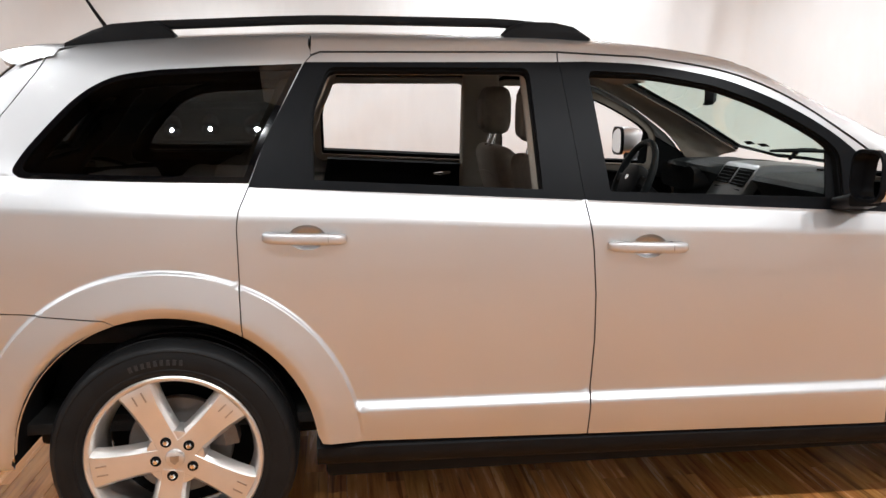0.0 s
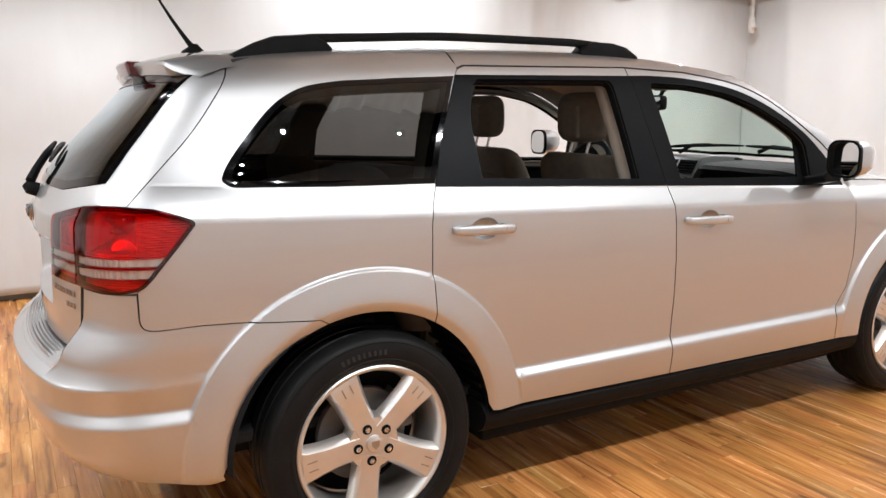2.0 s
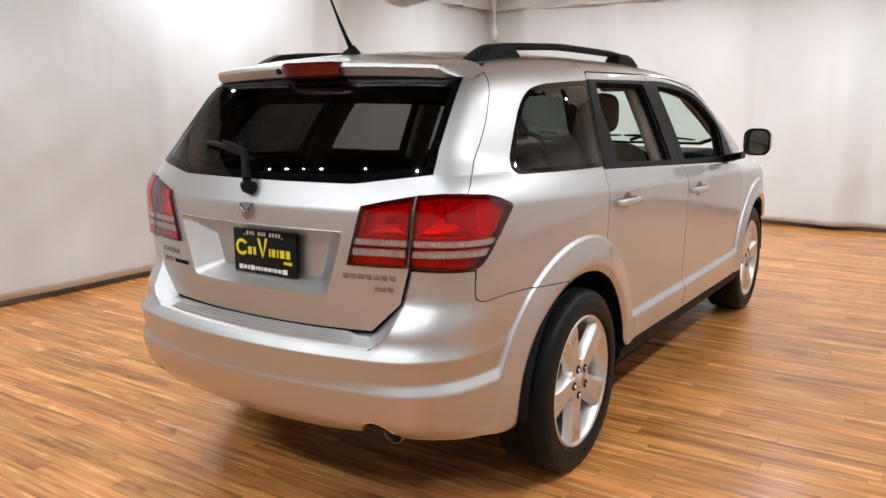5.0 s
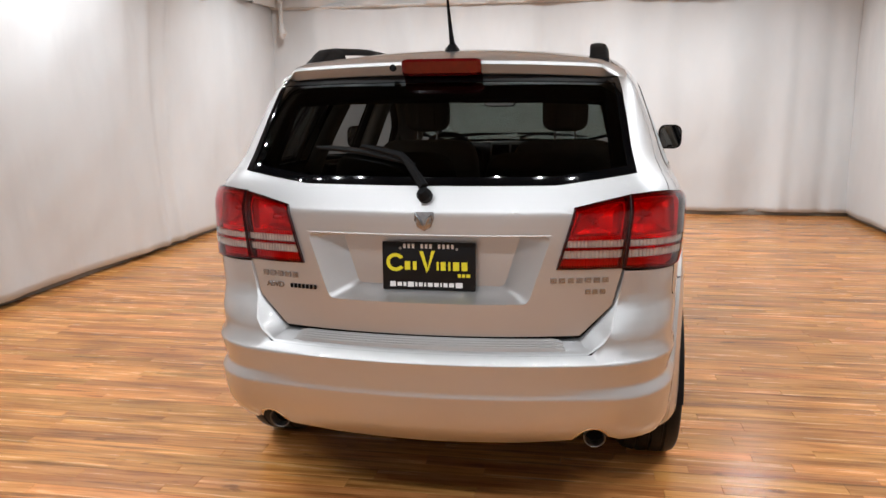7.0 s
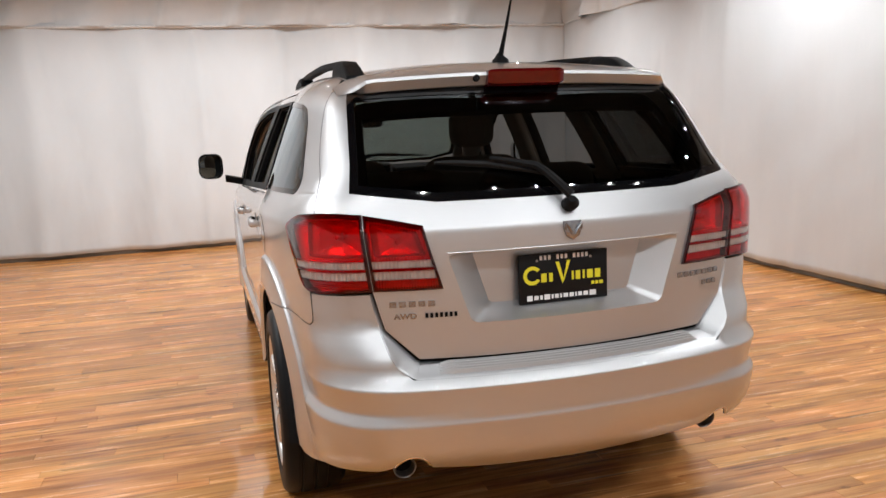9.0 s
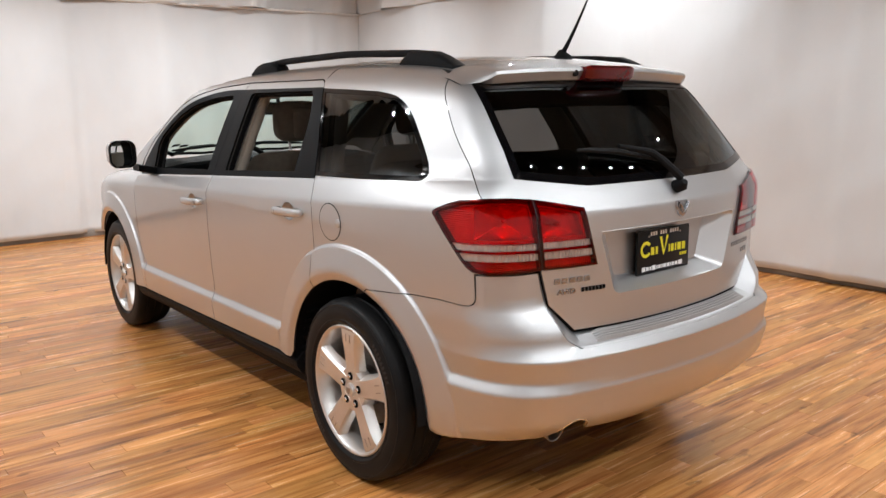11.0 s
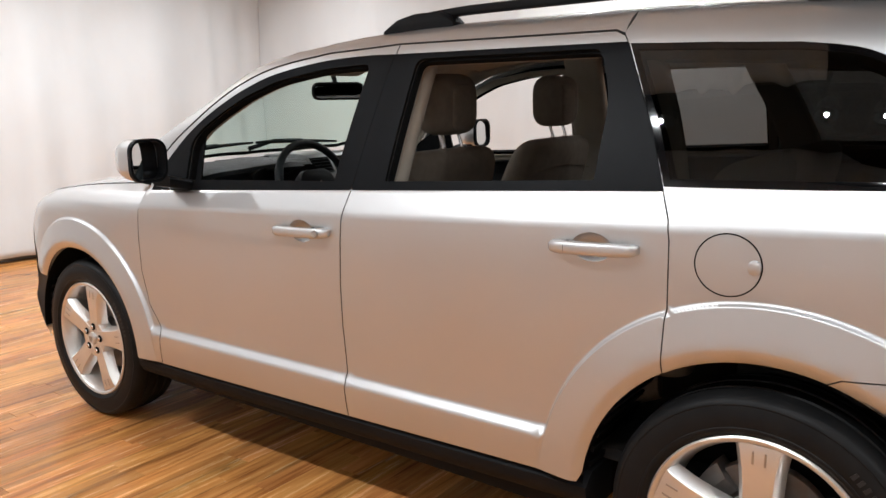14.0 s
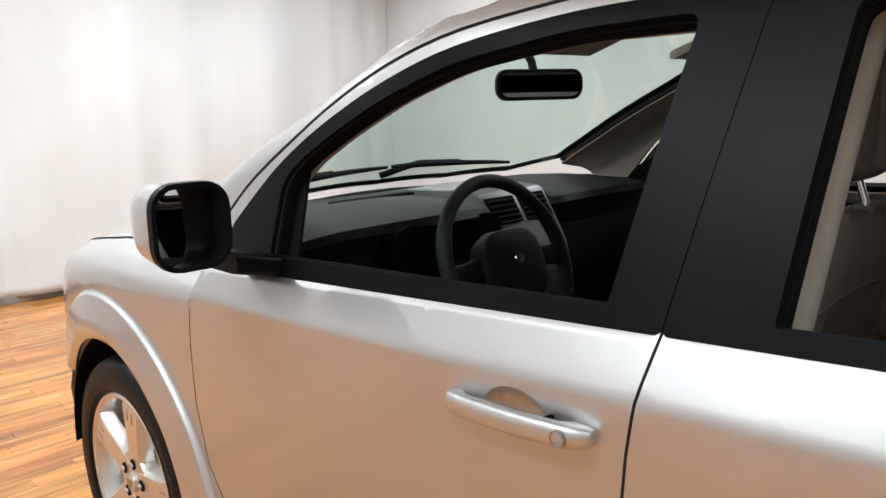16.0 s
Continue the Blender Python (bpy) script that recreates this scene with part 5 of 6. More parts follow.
# spoiler over the rear window
bm = bmesh.new()
rings = []
END_Y = 0.618
for y in np.linspace(-END_Y - 0.004, END_Y + 0.004, 61):
    a = abs(y)
    endk = float(step(np.array(a), 0.530, END_Y + 0.004))
    e2 = endk
    zt = top_z(-0.31, min(a, 0.60))
    xt = (-0.530 + 0.10 * a * a) * (1 - e2) - 0.415 * e2
    zr = (1.578 - 0.055 * a * a) * (1 - e2) + 1.535 * e2
    drop = 0.044 * (1 - e2) + 0.020 * e2
    xm, xu = (xt + 0.025 - 0.312) / 2, xt + 0.042 + 0.03 * (1 - e2)
    ring = [(-0.312, y, zt + 0.001), (xm, y, (zt * 0.52 + zr * 0.48) + 0.008 * (1 - e2)), (xt + 0.025, y, zr + 0.004), (xt + 0.004, y, zr - 0.003), (xt, y, zr - 0.014),
            (xt + 0.020, y, zr - drop), (xt + 0.032, y, zr - drop - 0.003), (xu, y, 1.520 * (1 - e2) + 1.512 * e2), (-0.335, y, 1.53), (-0.312, y, zt - 0.03)]
    if e2 > 0:
        ring = [(px, py, pz * (1 - e2) + e2 * (top_z(px, min(a, END_Y - 0.003)) + 0.001)) for px, py, pz in ring]
    rings.append(ring)
loft(bm, rings)
sp = part("spoiler", bm, PAINT, gate, "silver roof spoiler", angle=28)
bm = bmesh.new()
rings = []
for y in np.linspace(-0.137, 0.137, 19):
    e = step(np.array(abs(y)), 0.118, 0.1375)
    xt = -0.532 + 0.10 * y * y
    k = 1 - 0.35 * float(e)
    rings.append([(xt + 0.03, y, 1.580), (xt - 0.014 * k, y, 1.582 - 0.006 * float(e)), (xt - 0.022 * k, y, 1.573), (xt - 0.012 * k, y, 1.534 + 0.006 * float(e)), (xt, y, 1.526 + 0.008 * float(e)), (xt + 0.04, y, 1.526)])
loft(bm, rings)
part("brake_light", bm, DARK_RED, gate, "dark red high brake light", angle=30)
bm = bmesh.new()
revolve(bm, [(0.0005, 0.004), (0.010, 0.003), (0.0125, -0.002), (0.0125, -0.02)], 20)
bmesh.ops.rotate(bm, verts=bm.verts, matrix=Matrix.Rotation(radians(90), 3, "Z"))
bmesh.ops.translate(bm, verts=bm.verts, vec=(-0.526, 0.172, 1.555))
part("washer_nozzle", bm, PLASTIC, gate, "small black washer jet")

# rear wiper
wp = assembly("rear_wiper", "black rear wiper resting on the tinted window", "wiper")
base = gate_point(0.0, 1.150, 0.0)
bm = bmesh.new()
tube(bm, [base, base + Vector((-0.028, 0, 0.010)), base + Vector((-0.040, 0.004, 0.022))], [0.024, 0.023, 0.012], 16)
part("hub", bm, PLASTIC, wp)
path = [gate_point(y, z, 0.035) for y, z in ((0.0, 1.165), (0.03, 1.20), (0.06, 1.233), (0.085, 1.250), (0.14, 1.262), (0.22, 1.277))]
bm = bmesh.new()
tube(bm, path, [0.016, 0.014, 0.013, 0.013, 0.010, 0.007], 8)
part("arm", bm, PLASTIC, wp)
bm = bmesh.new()
tube(bm, [gate_point(y, z, 0.014) for y, z in ((0.04, 1.236), (0.12, 1.253), (0.22, 1.272), (0.33, 1.282), (0.385, 1.284))], [0.006, 0.009, 0.011, 0.009, 0.005], 8)
part("blade", bm, RUBBER, wp, "rubber blade")

# rear bumper with corners that reach up to the lamps
# outer face, split at the step's edge
low = [("y", 0.0, 0.668), ("y", 0.30, 0.668), ("y", 0.52, 0.668)]
up = [("y", 0.560, 0.700), ("y", 0.580, 0.735), ("y", 0.596, 0.80), ("y", 0.610, 0.87), ("y", 0.618, 0.916)]
h = tail(*low, *up, form=bumper) + tail(("y", 0.70, 0.914), ("x", -0.657, 0.913), form=bumper) + tail(*line([(x - 0.001, z - 0.001) for _, x, z in SEAM[1:]]), form=bumper)
h += tail(*[("x", *p) for p in arc(0, HUB_Z, ARCH_IN, 107.8, 176, 22)], form=bumper) + tail(("x", -0.452, 0.335), ("x", -0.50, 0.325), ("x", -0.60, 0.335), ("y", 0.62, 0.360), ("y", 0.587, 0.385), ("y", 0.572, 0.415), ("y", 0.54, 0.432), ("y", 0.51, 0.428), ("y", 0.484, 0.405), ("y", 0.470, 0.378), ("y", 0.30, 0.358), ("y", 0.0, 0.348), form=bumper)
out = h + [(-u, v) for u, v in h[::-1] if abs(u) > 1e-6]
ex = tail_many([(x, z) for x, z in polar(0) if x < -0.10 and 0.33 < z < 0.80], bumper)
ex += [(-u, v) for u, v in ex]
bp = panel("rear_bumper", "tail", bumper, inset(out, 0.001), PAINT, car, 1, (), 0, 0.028, 0.02, rows=[0.40, 0.43, 0.50, 0.514, 0.522, 0.5285, 0.534, 0.540, 0.555, 0.560, 0.566, 0.574, 0.60, 0.625, 0.635, 0.6415, 0.648, 0.70, 0.735, 0.765, 0.79, 0.815], extra=ex, skirt_mat=PAINT)
# ribbed step behind the gate, with cheeks that climb beside it
OUTER = [(0, 0.668), (0.15, 0.668), (0.30, 0.668), (0.44, 0.668), (0.515, 0.668), (0.560, 0.700), (0.580, 0.735), (0.596, 0.80), (0.610, 0.87), (0.618, 0.916)]
INNER = [(0, 0.694), (0.15, 0.694), (0.30, 0.694), (0.42, 0.695), (0.484, 0.698), (0.520, 0.736), (0.548, 0.766), (0.580, 0.803), (0.600, 0.87), (0.610, 0.916)]
bm = bmesh.new()
rows_ = []
ks = np.linspace(0, 1, 33)
seq = [(-1, k) for k in ks[::-1]] + [(1, k) for k in ks[1:]]
at_ = np.linspace(0, 1, len(OUTER))
for sg, k in seq:
    yo, zo = (float(np.interp(k, at_, [p[j] for p in OUTER])) for j in (0, 1))
    yi, zi = (float(np.interp(k, at_, [p[j] for p in INNER])) for j in (0, 1))
    xo = -float(bisect(lambda q: bumper(-q, np.array([yo]), np.array([zo])), 0.0, 1.3, 1)[0])
    xi = -float(bisect(lambda q: shell(-q, np.array([yi]), np.array([zi])), 0.0, 1.3, 1)[0]) + 0.012
    ring = []
    for i, t in enumerate(np.linspace(0, 1, 41)):
        flat = 1 - float(step(np.array(yo), 0.44, 0.56))
        tz = t * (1 - flat) + flat * min(1, t * 1.4)
        z = zo + (zi - zo) * tz + 0.0022 * min(1.0, t * 12) - 0.0007
        if 0.16 < t < 0.80 and yo < 0.43:
            z += 0.0115 * (i % 5 in (0, 1)) - 0.003
        ring.append((xo - 0.001 + (xi - xo) * t, sg * (yo + (yi - yo) * t), z))
    rows_.append(ring)
loft(bm, rows_, False)
part("step_plate", bm, PAINT, bp, "silver ribbed step on the bumper", angle=18)
bm = bmesh.new()
box(bm, -0.80, -0.50, -0.46, 0.46, 0.362, 0.42, 0.02)
part("valance", bm, PLASTIC, bp, "black under-bumper panel")
# exhaust tips
for s in (-1, 1):
    ex_ = assembly("exhaust_tip", "polished steel exhaust tip below the bumper", "exhaust", "exhaust tips")
    bm = bmesh.new()
    revolve(bm, [(0.030, 0.34), (0.034, 0.12), (0.0365, 0.0), (0.0355, -0.003), (0.0325, 0.0), (0.030, 0.12), (0.001, 0.13)], 28)
    bmesh.ops.rotate(bm, verts=bm.verts, matrix=Matrix.Rotation(radians(-90), 3, "Z"))
    bmesh.ops.rotate(bm, verts=bm.verts, matrix=Matrix.Rotation(radians(-12), 3, "Y"))
    bmesh.ops.translate(bm, verts=bm.verts, vec=(-0.785, s * 0.540, 0.357))
    part("pipe", bm, RUST, ex_)
    bm = bmesh.new()
    revolve(bm, [(0.001, 0.0), (0.030, 0.0)], 20)
    bmesh.ops.rotate(bm, verts=bm.verts, matrix=Matrix.Rotation(radians(-90), 3, "Z"))
    bmesh.ops.translate(bm, verts=bm.verts, vec=(-0.750, s * 0.540, 0.362))
    part("pipe_dark", bm, GAP, ex_, "black disc across the bore")
    # bright rolled edge round the cut-out in the bumper
    pts_ = []
    for a in np.linspace(radians(8), radians(172), 15):
        yy, zz = 0.530 + 0.052 * math.cos(a), 0.378 + 0.054 * math.sin(a)
        xx = -float(bisect(lambda q: bumper(-q, np.array([yy]), np.array([zz])), 0.0, 1.3, 1)[0])
        pts_.append((xx + 0.006, s * yy, zz))
    part("tip_surround", tube(bmesh.new(), pts_, [0.003] + [0.006] * 13 + [0.003], 8), CHROME, ex_, "bright rolled edge")

# ------------------------------------------------------------ wheels
def wheel(x, s, turn):
    w = assembly("wheel", "five-spoke polished alloy wheel with a black road tyre", "wheel", "car wheels", at=(x, s * 0.81, HUB_Z))
    # built facing +y, then mirrored for the right side
    def put(name, bm, mat, parent, label="", angle=40):
        if s < 0:
            bmesh.ops.scale(bm, vec=(1, -1, 1), verts=bm.verts)
        return part(name, bm, mat, parent, label, True, angle)
    bm = bmesh.new()
    prof = [(0.240, -0.15), (0.262, -0.158), (0.30, -0.168), (0.335, -0.160), (0.353, -0.140), (0.361, -0.10), (0.3615, -0.098), (0.357, -0.094), (0.357, -0.090), (0.363, -0.086), (0.3635, -0.05), (0.358, -0.047),
            (0.358, -0.041), (0.3635, -0.038), (0.3635, 0.0), (0.358, 0.003), (0.358, 0.009), (0.363, 0.012), (0.361, 0.035), (0.353, 0.054), (0.342, 0.063), (0.338, 0.0645), (0.335, 0.063), (0.322, 0.067), (0.300, 0.069),
            (0.285, 0.0665), (0.283, 0.0685), (0.276, 0.068), (0.268, 0.062), (0.262, 0.055), (0.252, 0.045)]
    revolve(bm, prof, 72)
    tyre = put("tyre", bm, RUBBER, w, "black road tyre", 30)
    # moulded bars on the sidewall
    for a0 in (turn + 40, turn + 220):
        for k in range(9):
            bm = bmesh.new()
            a = radians(a0 + k * 3.4)
            q = []
            for da, r in ((-0.016, 0.298), (0.016, 0.298), (0.014, 0.314), (-0.014, 0.314)):
                q.append((r * math.cos(a + da), 0.0712 - (r - 0.292) * 0.085, r * math.sin(a + da)))
            loft(bm, [q, [(p[0], p[1] - 0.004, p[2]) for p in q]])
            put("sidewall_bar", bm, RUBBER_PRINT, w, "raised sidewall marking")
    bm = bmesh.new()
    revolve(bm, [(0.262, 0.050), (0.2615, 0.058), (0.257, 0.0615), (0.250, 0.060), (0.244, 0.053), (0.236, 0.030), (0.226, 0.0), (0.221, -0.06), (0.232, -0.13), (0.262, -0.155)], 72)
    put("rim", bm, ALLOY, w, "bright alloy rim")
    for k in range(5):
        a = radians(turn + 72 * k)
        bm = bmesh.new()
        rings = []
        for r, half, top, bot in ((0.040, 0.040, 0.050, 0.010), (0.085, 0.0385, 0.048, 0.008), (0.13, 0.040, 0.051, 0.014), (0.18, 0.044, 0.055, 0.020), (0.225, 0.051, 0.057, 0.022), (0.243, 0.057, 0.054, 0.018)):
            ch = 0.007
            sec = [(-half - 0.012, bot), (-half - 0.004, top - 0.012), (-half + ch, top), (0, top + 0.001), (half - ch, top), (half + 0.004, top - 0.012), (half + 0.012, bot)]
            rings.append([(r * math.cos(a) - t * math.sin(a), yy, r * math.sin(a) + t * math.cos(a)) for t, yy in sec])
        loft(bm, rings)
        sp = put("spoke", bm, ALLOY, w, "", 25)
        for side in (-1, 1):
            bm = bmesh.new()
            t0 = side * 0.014
            q = [(0.196, t0 - 0.0022), (0.228, t0 - 0.0022), (0.228, t0 + 0.0022), (0.196, t0 + 0.0022)]
            loft(bm, [[(r * math.cos(a) - t * math.sin(a), 0.0585, r * math.sin(a) + t * math.cos(a)) for r, t in q], [(r * math.cos(a) - t * math.sin(a), 0.053, r * math.sin(a) + t * math.cos(a)) for r, t in q]])
            put("slot", bm, STEEL, w, "narrow slot near the spoke's tip")
    bm = bmesh.new()
    revolve(bm, [(0.001, 0.048), (0.05, 0.0485), (0.085, 0.046), (0.092, 0.030), (0.095, 0.0)], 40)
    put("hub_disc", bm, ALLOY, w)
    bm = bmesh.new()
    revolve(bm, [(0.001, 0.062), (0.018, 0.061), (0.026, 0.058), (0.029, 0.051), (0.029, 0.04)], 28)
    cap = put("centre_cap", bm, ALLOY, w, "round emblem cap")
    bm = bmesh.new()
    loft(bm, [[(a_, 0.0635, b_) for a_, b_ in ((-0.013, 0.012), (0.013, 0.012), (0.012, -0.004), (0, -0.016), (-0.012, -0.004))], [(a_, 0.060, b_) for a_, b_ in ((-0.014, 0.013), (0.014, 0.013), (0.013, -0.004), (0, -0.018), (-0.013, -0.004))]])
    put("cap_emblem", bm, STEEL, w, "small shield emblem")
    for k in range(5):
        a = radians(turn + 72 * k)
        px, pz = 0.057 * math.cos(a), 0.057 * math.sin(a)
        # flat black disc on the hub: the nut recess's shade put in as colour
        bm = bmesh.new()
        revolve(bm, [(0.0165, 0.0502), (0.0160, 0.0522), (0.001, 0.0520)], 20)
        bmesh.ops.translate(bm, verts=bm.verts, vec=(px, 0, pz))
        well = put("nut_well_shade", bm, GAP, w, "black disc for the shade in a wheel-nut recess")
        bm = bmesh.new()
        revolve(bm, [(0.001, 0.060), (0.0065, 0.0595), (0.0095, 0.0565), (0.0098, 0.050)], 6)
        bmesh.ops.translate(bm, verts=bm.verts, vec=(px, 0, pz))
        put("wheel_nut", bm, CHROME, w, "chrome wheel nut", 20)
    bm = bmesh.new()
    revolve(bm, [(0.05, -0.045), (0.155, -0.045), (0.158, -0.05), (0.158, -0.068), (0.155, -0.073), (0.05, -0.073)], 48)
    put("brake_disc", bm, RUST, w, "grey iron brake disc")
    bm = bmesh.new()
    c = radians(25 if x < 1 else 160)
    for da, r0, r1 in ((0, 0.10, 0.178),):
        pts = []
        rings = []
        for t in np.linspace(-0.42, 0.42, 9):
            a = c + t
            rings.append([(r * math.cos(a), yy, r * math.sin(a)) for r, yy in ((r0, -0.03), (r0, -0.09), (r1, -0.09), (r1, -0.03), ((r0 + r1) / 2, -0.018))])
        loft(bm, rings)
    put("brake_caliper", bm, RUST, w, "cast brake caliper", 30)
    bm = bmesh.new()
    revolve(bm, [(0.001, 0.01), (0.075, 0.005), (0.08, -0.05), (0.08, -0.12)], 28)
    put("hub_carrier", bm, RUST, w)
    bm = bmesh.new()
    revolve(bm, [(0.001, -0.12), (0.225, -0.12)], 40)
    put("brake_shield", bm, GAP, w, "dark brake shield")


wheel(0.010, -1, 43)
wheel(0.0, 1, 91)
wheel(AXLE_F, -1, 80)
wheel(AXLE_F, 1, 100)

# wheel housings, floor pan
for x in (0.0, AXLE_F):
    for s in (-1, 1):
        bm = bmesh.new()
        rings = []
        k = 1.0 if x < 1 else 0.97
        ys = (0.52, 0.60, 0.70, 0.78, 0.835, 0.862)
        for y in ys:
            r = (0.452 if y < 0.85 else 0.442) * k
            rings.append([(x + r * math.cos(a), s * y, HUB_Z + r * math.sin(a)) for a in np.linspace(radians(-1), radians(181), 30)])
        loft(bm, rings, False)
        f = [bm.verts.new((x + 0.452 * k * math.cos(a), s * 0.52, HUB_Z + 0.452 * k * math.sin(a))) for a in np.linspace(radians(-1), radians(181), 30)]
        bm.faces.new(f)
        # moulded ribs of the liner
        part("wheel_housing", bm, PLASTIC, car, "black wheel-arch liner", angle=50)
        for a in (8, 14, 20, 26, 32):
            bm = bmesh.new()
            r0, r1 = 0.446 * k, 0.438 * k
            a0, a1 = radians(a - 1), radians(a + 1)
            q = [(r0, a0), (r1, a0), (r1, a1), (r0, a1)]
            loft(bm, [[(x + r * math.cos(t), s * y, HUB_Z + r * math.sin(t)) for r, t in q] for y in (0.56, 0.83)])
            part("liner_rib", bm, PLASTIC, car)
bm = bmesh.new()
box(bm, -0.50, 3.60, -0.52, 0.52, 0.27, 0.36, 0.02)
box(bm, 0.455, 2.43, -0.80, 0.80, 0.235, 0.40, 0.02)
part("floor_pan", bm, PLASTIC, car, "black underbody")

# ------------------------------------------------------------ roof rails, antenna, fuel flap
for s in (-1, 1):
    rail = assembly("roof_rail", "black plastic roof rail on two feet", "roof rail", "roof rails")
    RY = 0.535

    def rz(x):
        return top_z(x, RY)
    bm = bmesh.new()
    rings = []
    for x in np.linspace(-0.05, 1.16, 26):
        z = float(hermite(x, [-0.05, 0.1, 0.53, 1.0, 1.16], [1.652, 1.660, 1.677, 1.675, 1.667]))
        rings.append([(x, s * (RY - 0.006 + a), z - 0.010 + b) for a, b in rrect(0.036, 0.028, 0.009, 4)])
    loft(bm, rings)
    part("bar", bm, PLASTIC, rail)
    for foot in (0, 1):
        if foot == 0:
            prof = [(-0.30, 0.004), (-0.22, 0.034), (-0.165, 0.048), (-0.04, 0.050), (0.005, 0.026), (0.025, 0.004)]
        else:
            prof = [(1.055, 0.004), (1.075, 0.026), (1.12, 0.044), (1.225, 0.046), (1.29, 0.036), (1.345, 0.004)]
        bm = bmesh.new()
        rings = []
        for a, k in ((-0.034, 0.80), (-0.030, 0.95), (-0.020, 1.0), (0.012, 1.0), (0.024, 0.92), (0.032, 0.6)):
            xm = sum(p[0] for p in prof) / len(prof)
            top = [(xm + (x - xm) * (0.97 + 0.03 * k), s * (RY + a), rz(x) + h * k) for x, h in prof]
            bot = [(x, s * (RY + a), top_z(x, min(RY + a, 0.575)) - 0.012) for x, h in prof[::-1]]
            rings.append(top + bot)
        loft(bm, rings)
        part("foot", bm, PLASTIC, rail, "black foot cover", angle=35)

an = assembly("antenna", "thin black whip antenna raked back on the roof", "antenna")
zb = top_z(-0.29, 0.0)
bm = bmesh.new()
loft(bm, [[(-0.300 + a * k + 0.01 * t, b * k, zb - 0.004 + t * 0.038) for a, b in rrect(0.085, 0.048, 0.022, 5)] for t, k in ((0, 1), (0.3, 0.96), (0.6, 0.6), (0.85, 0.36), (1.0, 0.22))])
part("base", bm, PLASTIC, an)
bm = bmesh.new()
tube(bm, [(-0.305, 0, zb + 0.028), (-0.335, 0, zb + 0.07), (-0.365, 0, zb + 0.115), (-0.44, 0, zb + 0.24), (-0.57, 0, zb + 0.45)], [0.010, 0.0075, 0.006, 0.0028, 0.0018], 10)
part("mast", bm, PLASTIC, an)

# round fuel flap on the left quarter
c = 0.087, 1.015
ring = [(c[0] + 0.072 * math.cos(a), c[1] + 0.070 * math.sin(a)) for a in np.linspace(0, 2 * math.pi, 40, endpoint=False)]
ff = panel("fuel_flap", "side", shell, ring, PAINT, car, 1, (), 0.0012, 0.03, 0.004, "round silver fuel flap")
ring2 = [(c[0] + 0.0755 * math.cos(a), c[1] + 0.0735 * math.sin(a)) for a in np.linspace(0, 2 * math.pi, 40, endpoint=False)]
panel("flap_gap", "side", shell, ring2, GAP, ff, 1, [ring], 0.0008, 0.03, 0.002, "dark ring gap")
p = place("side", shell, np.array([[c[0] - 0.058, c[1]]]))[0]
bm = bmesh.new()
loft(bm, [[(p[0] + a * k, p[1] + d, p[2] + b * k) for a, b in rrect(0.030, 0.034, 0.014, 5)] for k, d in ((1, 0.0), (0.95, 0.005), (0.6, 0.007))])
part("flap_pull", bm, PAINT, ff, "finger pull")

# ------------------------------------------------------------ the car's nose
fb = bmesh.new()
rings = []
for z in np.linspace(0.26, 0.90, 22):
    ring = []
    for y in np.linspace(-0.80, 0.80, 41):
        a = abs(y)
        x = bisect(lambda q: nose(q, np.array([a]), np.array([z])), 2.9, 4.0, 1)[0]
        ring.append((x, y, z))
    rings.append(ring)
loft(fb, rings, False)
part("front_bumper", fb, PAINT, car, "silver front bumper")
for s in (-1, 1):
    hl = assembly("headlamp", "clear headlamp with a chrome bowl", "headlamp", "headlamps")
    bm = bmesh.new()
    rings = []
    for z in np.linspace(0.74, 0.905, 6):
        ring = []
        for y in np.linspace(0.47, 0.76, 10):
            x = bisect(lambda q: nose(q, np.array([y]), np.array([z])), 2.9, 4.0, 1)[0]
            ring.append((x + 0.006, s * y, z))
        rings.append(ring)
    loft(bm, rings, False)
    part("lens", bm, CLEAR, hl, "clear lens")
    bm = bmesh.new()
    rings = [[(p[0] - 0.004, p[1], p[2]) for p in r] for r in rings]
    loft(bm, rings, False)
    part("bowl", bm, CHROME, hl, "chrome bowl")
gr = assembly("grille", "black crossbar grille with chrome bars", "grille")
for z0, z1, y0, y1 in ((0.72, 0.90, -0.42, 0.42),):
    bm = bmesh.new()
    rings = []
    for z in np.linspace(z0, z1, 5):
        rings.append([(float(bisect(lambda q: nose(q, np.array([abs(y)]), np.array([z])), 2.9, 4.0, 1)[0]) + 0.004, y, z) for y in np.linspace(y0, y1, 15)])
    loft(bm, rings, False)
    part("mesh_panel", bm, GAP, gr, "black mesh")
    bm = bmesh.new()
    tube(bm, [(float(bisect(lambda q: nose(q, np.array([abs(y)]), np.array([0.815])), 2.9, 4.0, 1)[0]) + 0.010, y, 0.815) for y in np.linspace(y0, y1, 15)], 0.018, 10)
    part("crossbar", bm, CHROME, gr, "chrome crossbar")
    bm = bmesh.new()
    tube(bm, [(float(bisect(lambda q: nose(q, np.array([0.0]), np.array([z])), 2.9, 4.0, 1)[0]) + 0.010, 0, z) for z in np.linspace(z0, z1, 7)], 0.018, 10)
    part("upright", bm, CHROME, gr, "chrome upright")
bm = bmesh.new()
rings = []
for z in np.linspace(0.40, 0.56, 4):
    rings.append([(float(bisect(lambda q: nose(q, np.array([abs(y)]), np.array([z])), 2.9, 4.0, 1)[0]) + 0.004, y, z) for y in np.linspace(-0.5, 0.5, 15)])
loft(bm, rings, False)
part("lower_intake", bm, GAP, gr, "black lower intake")

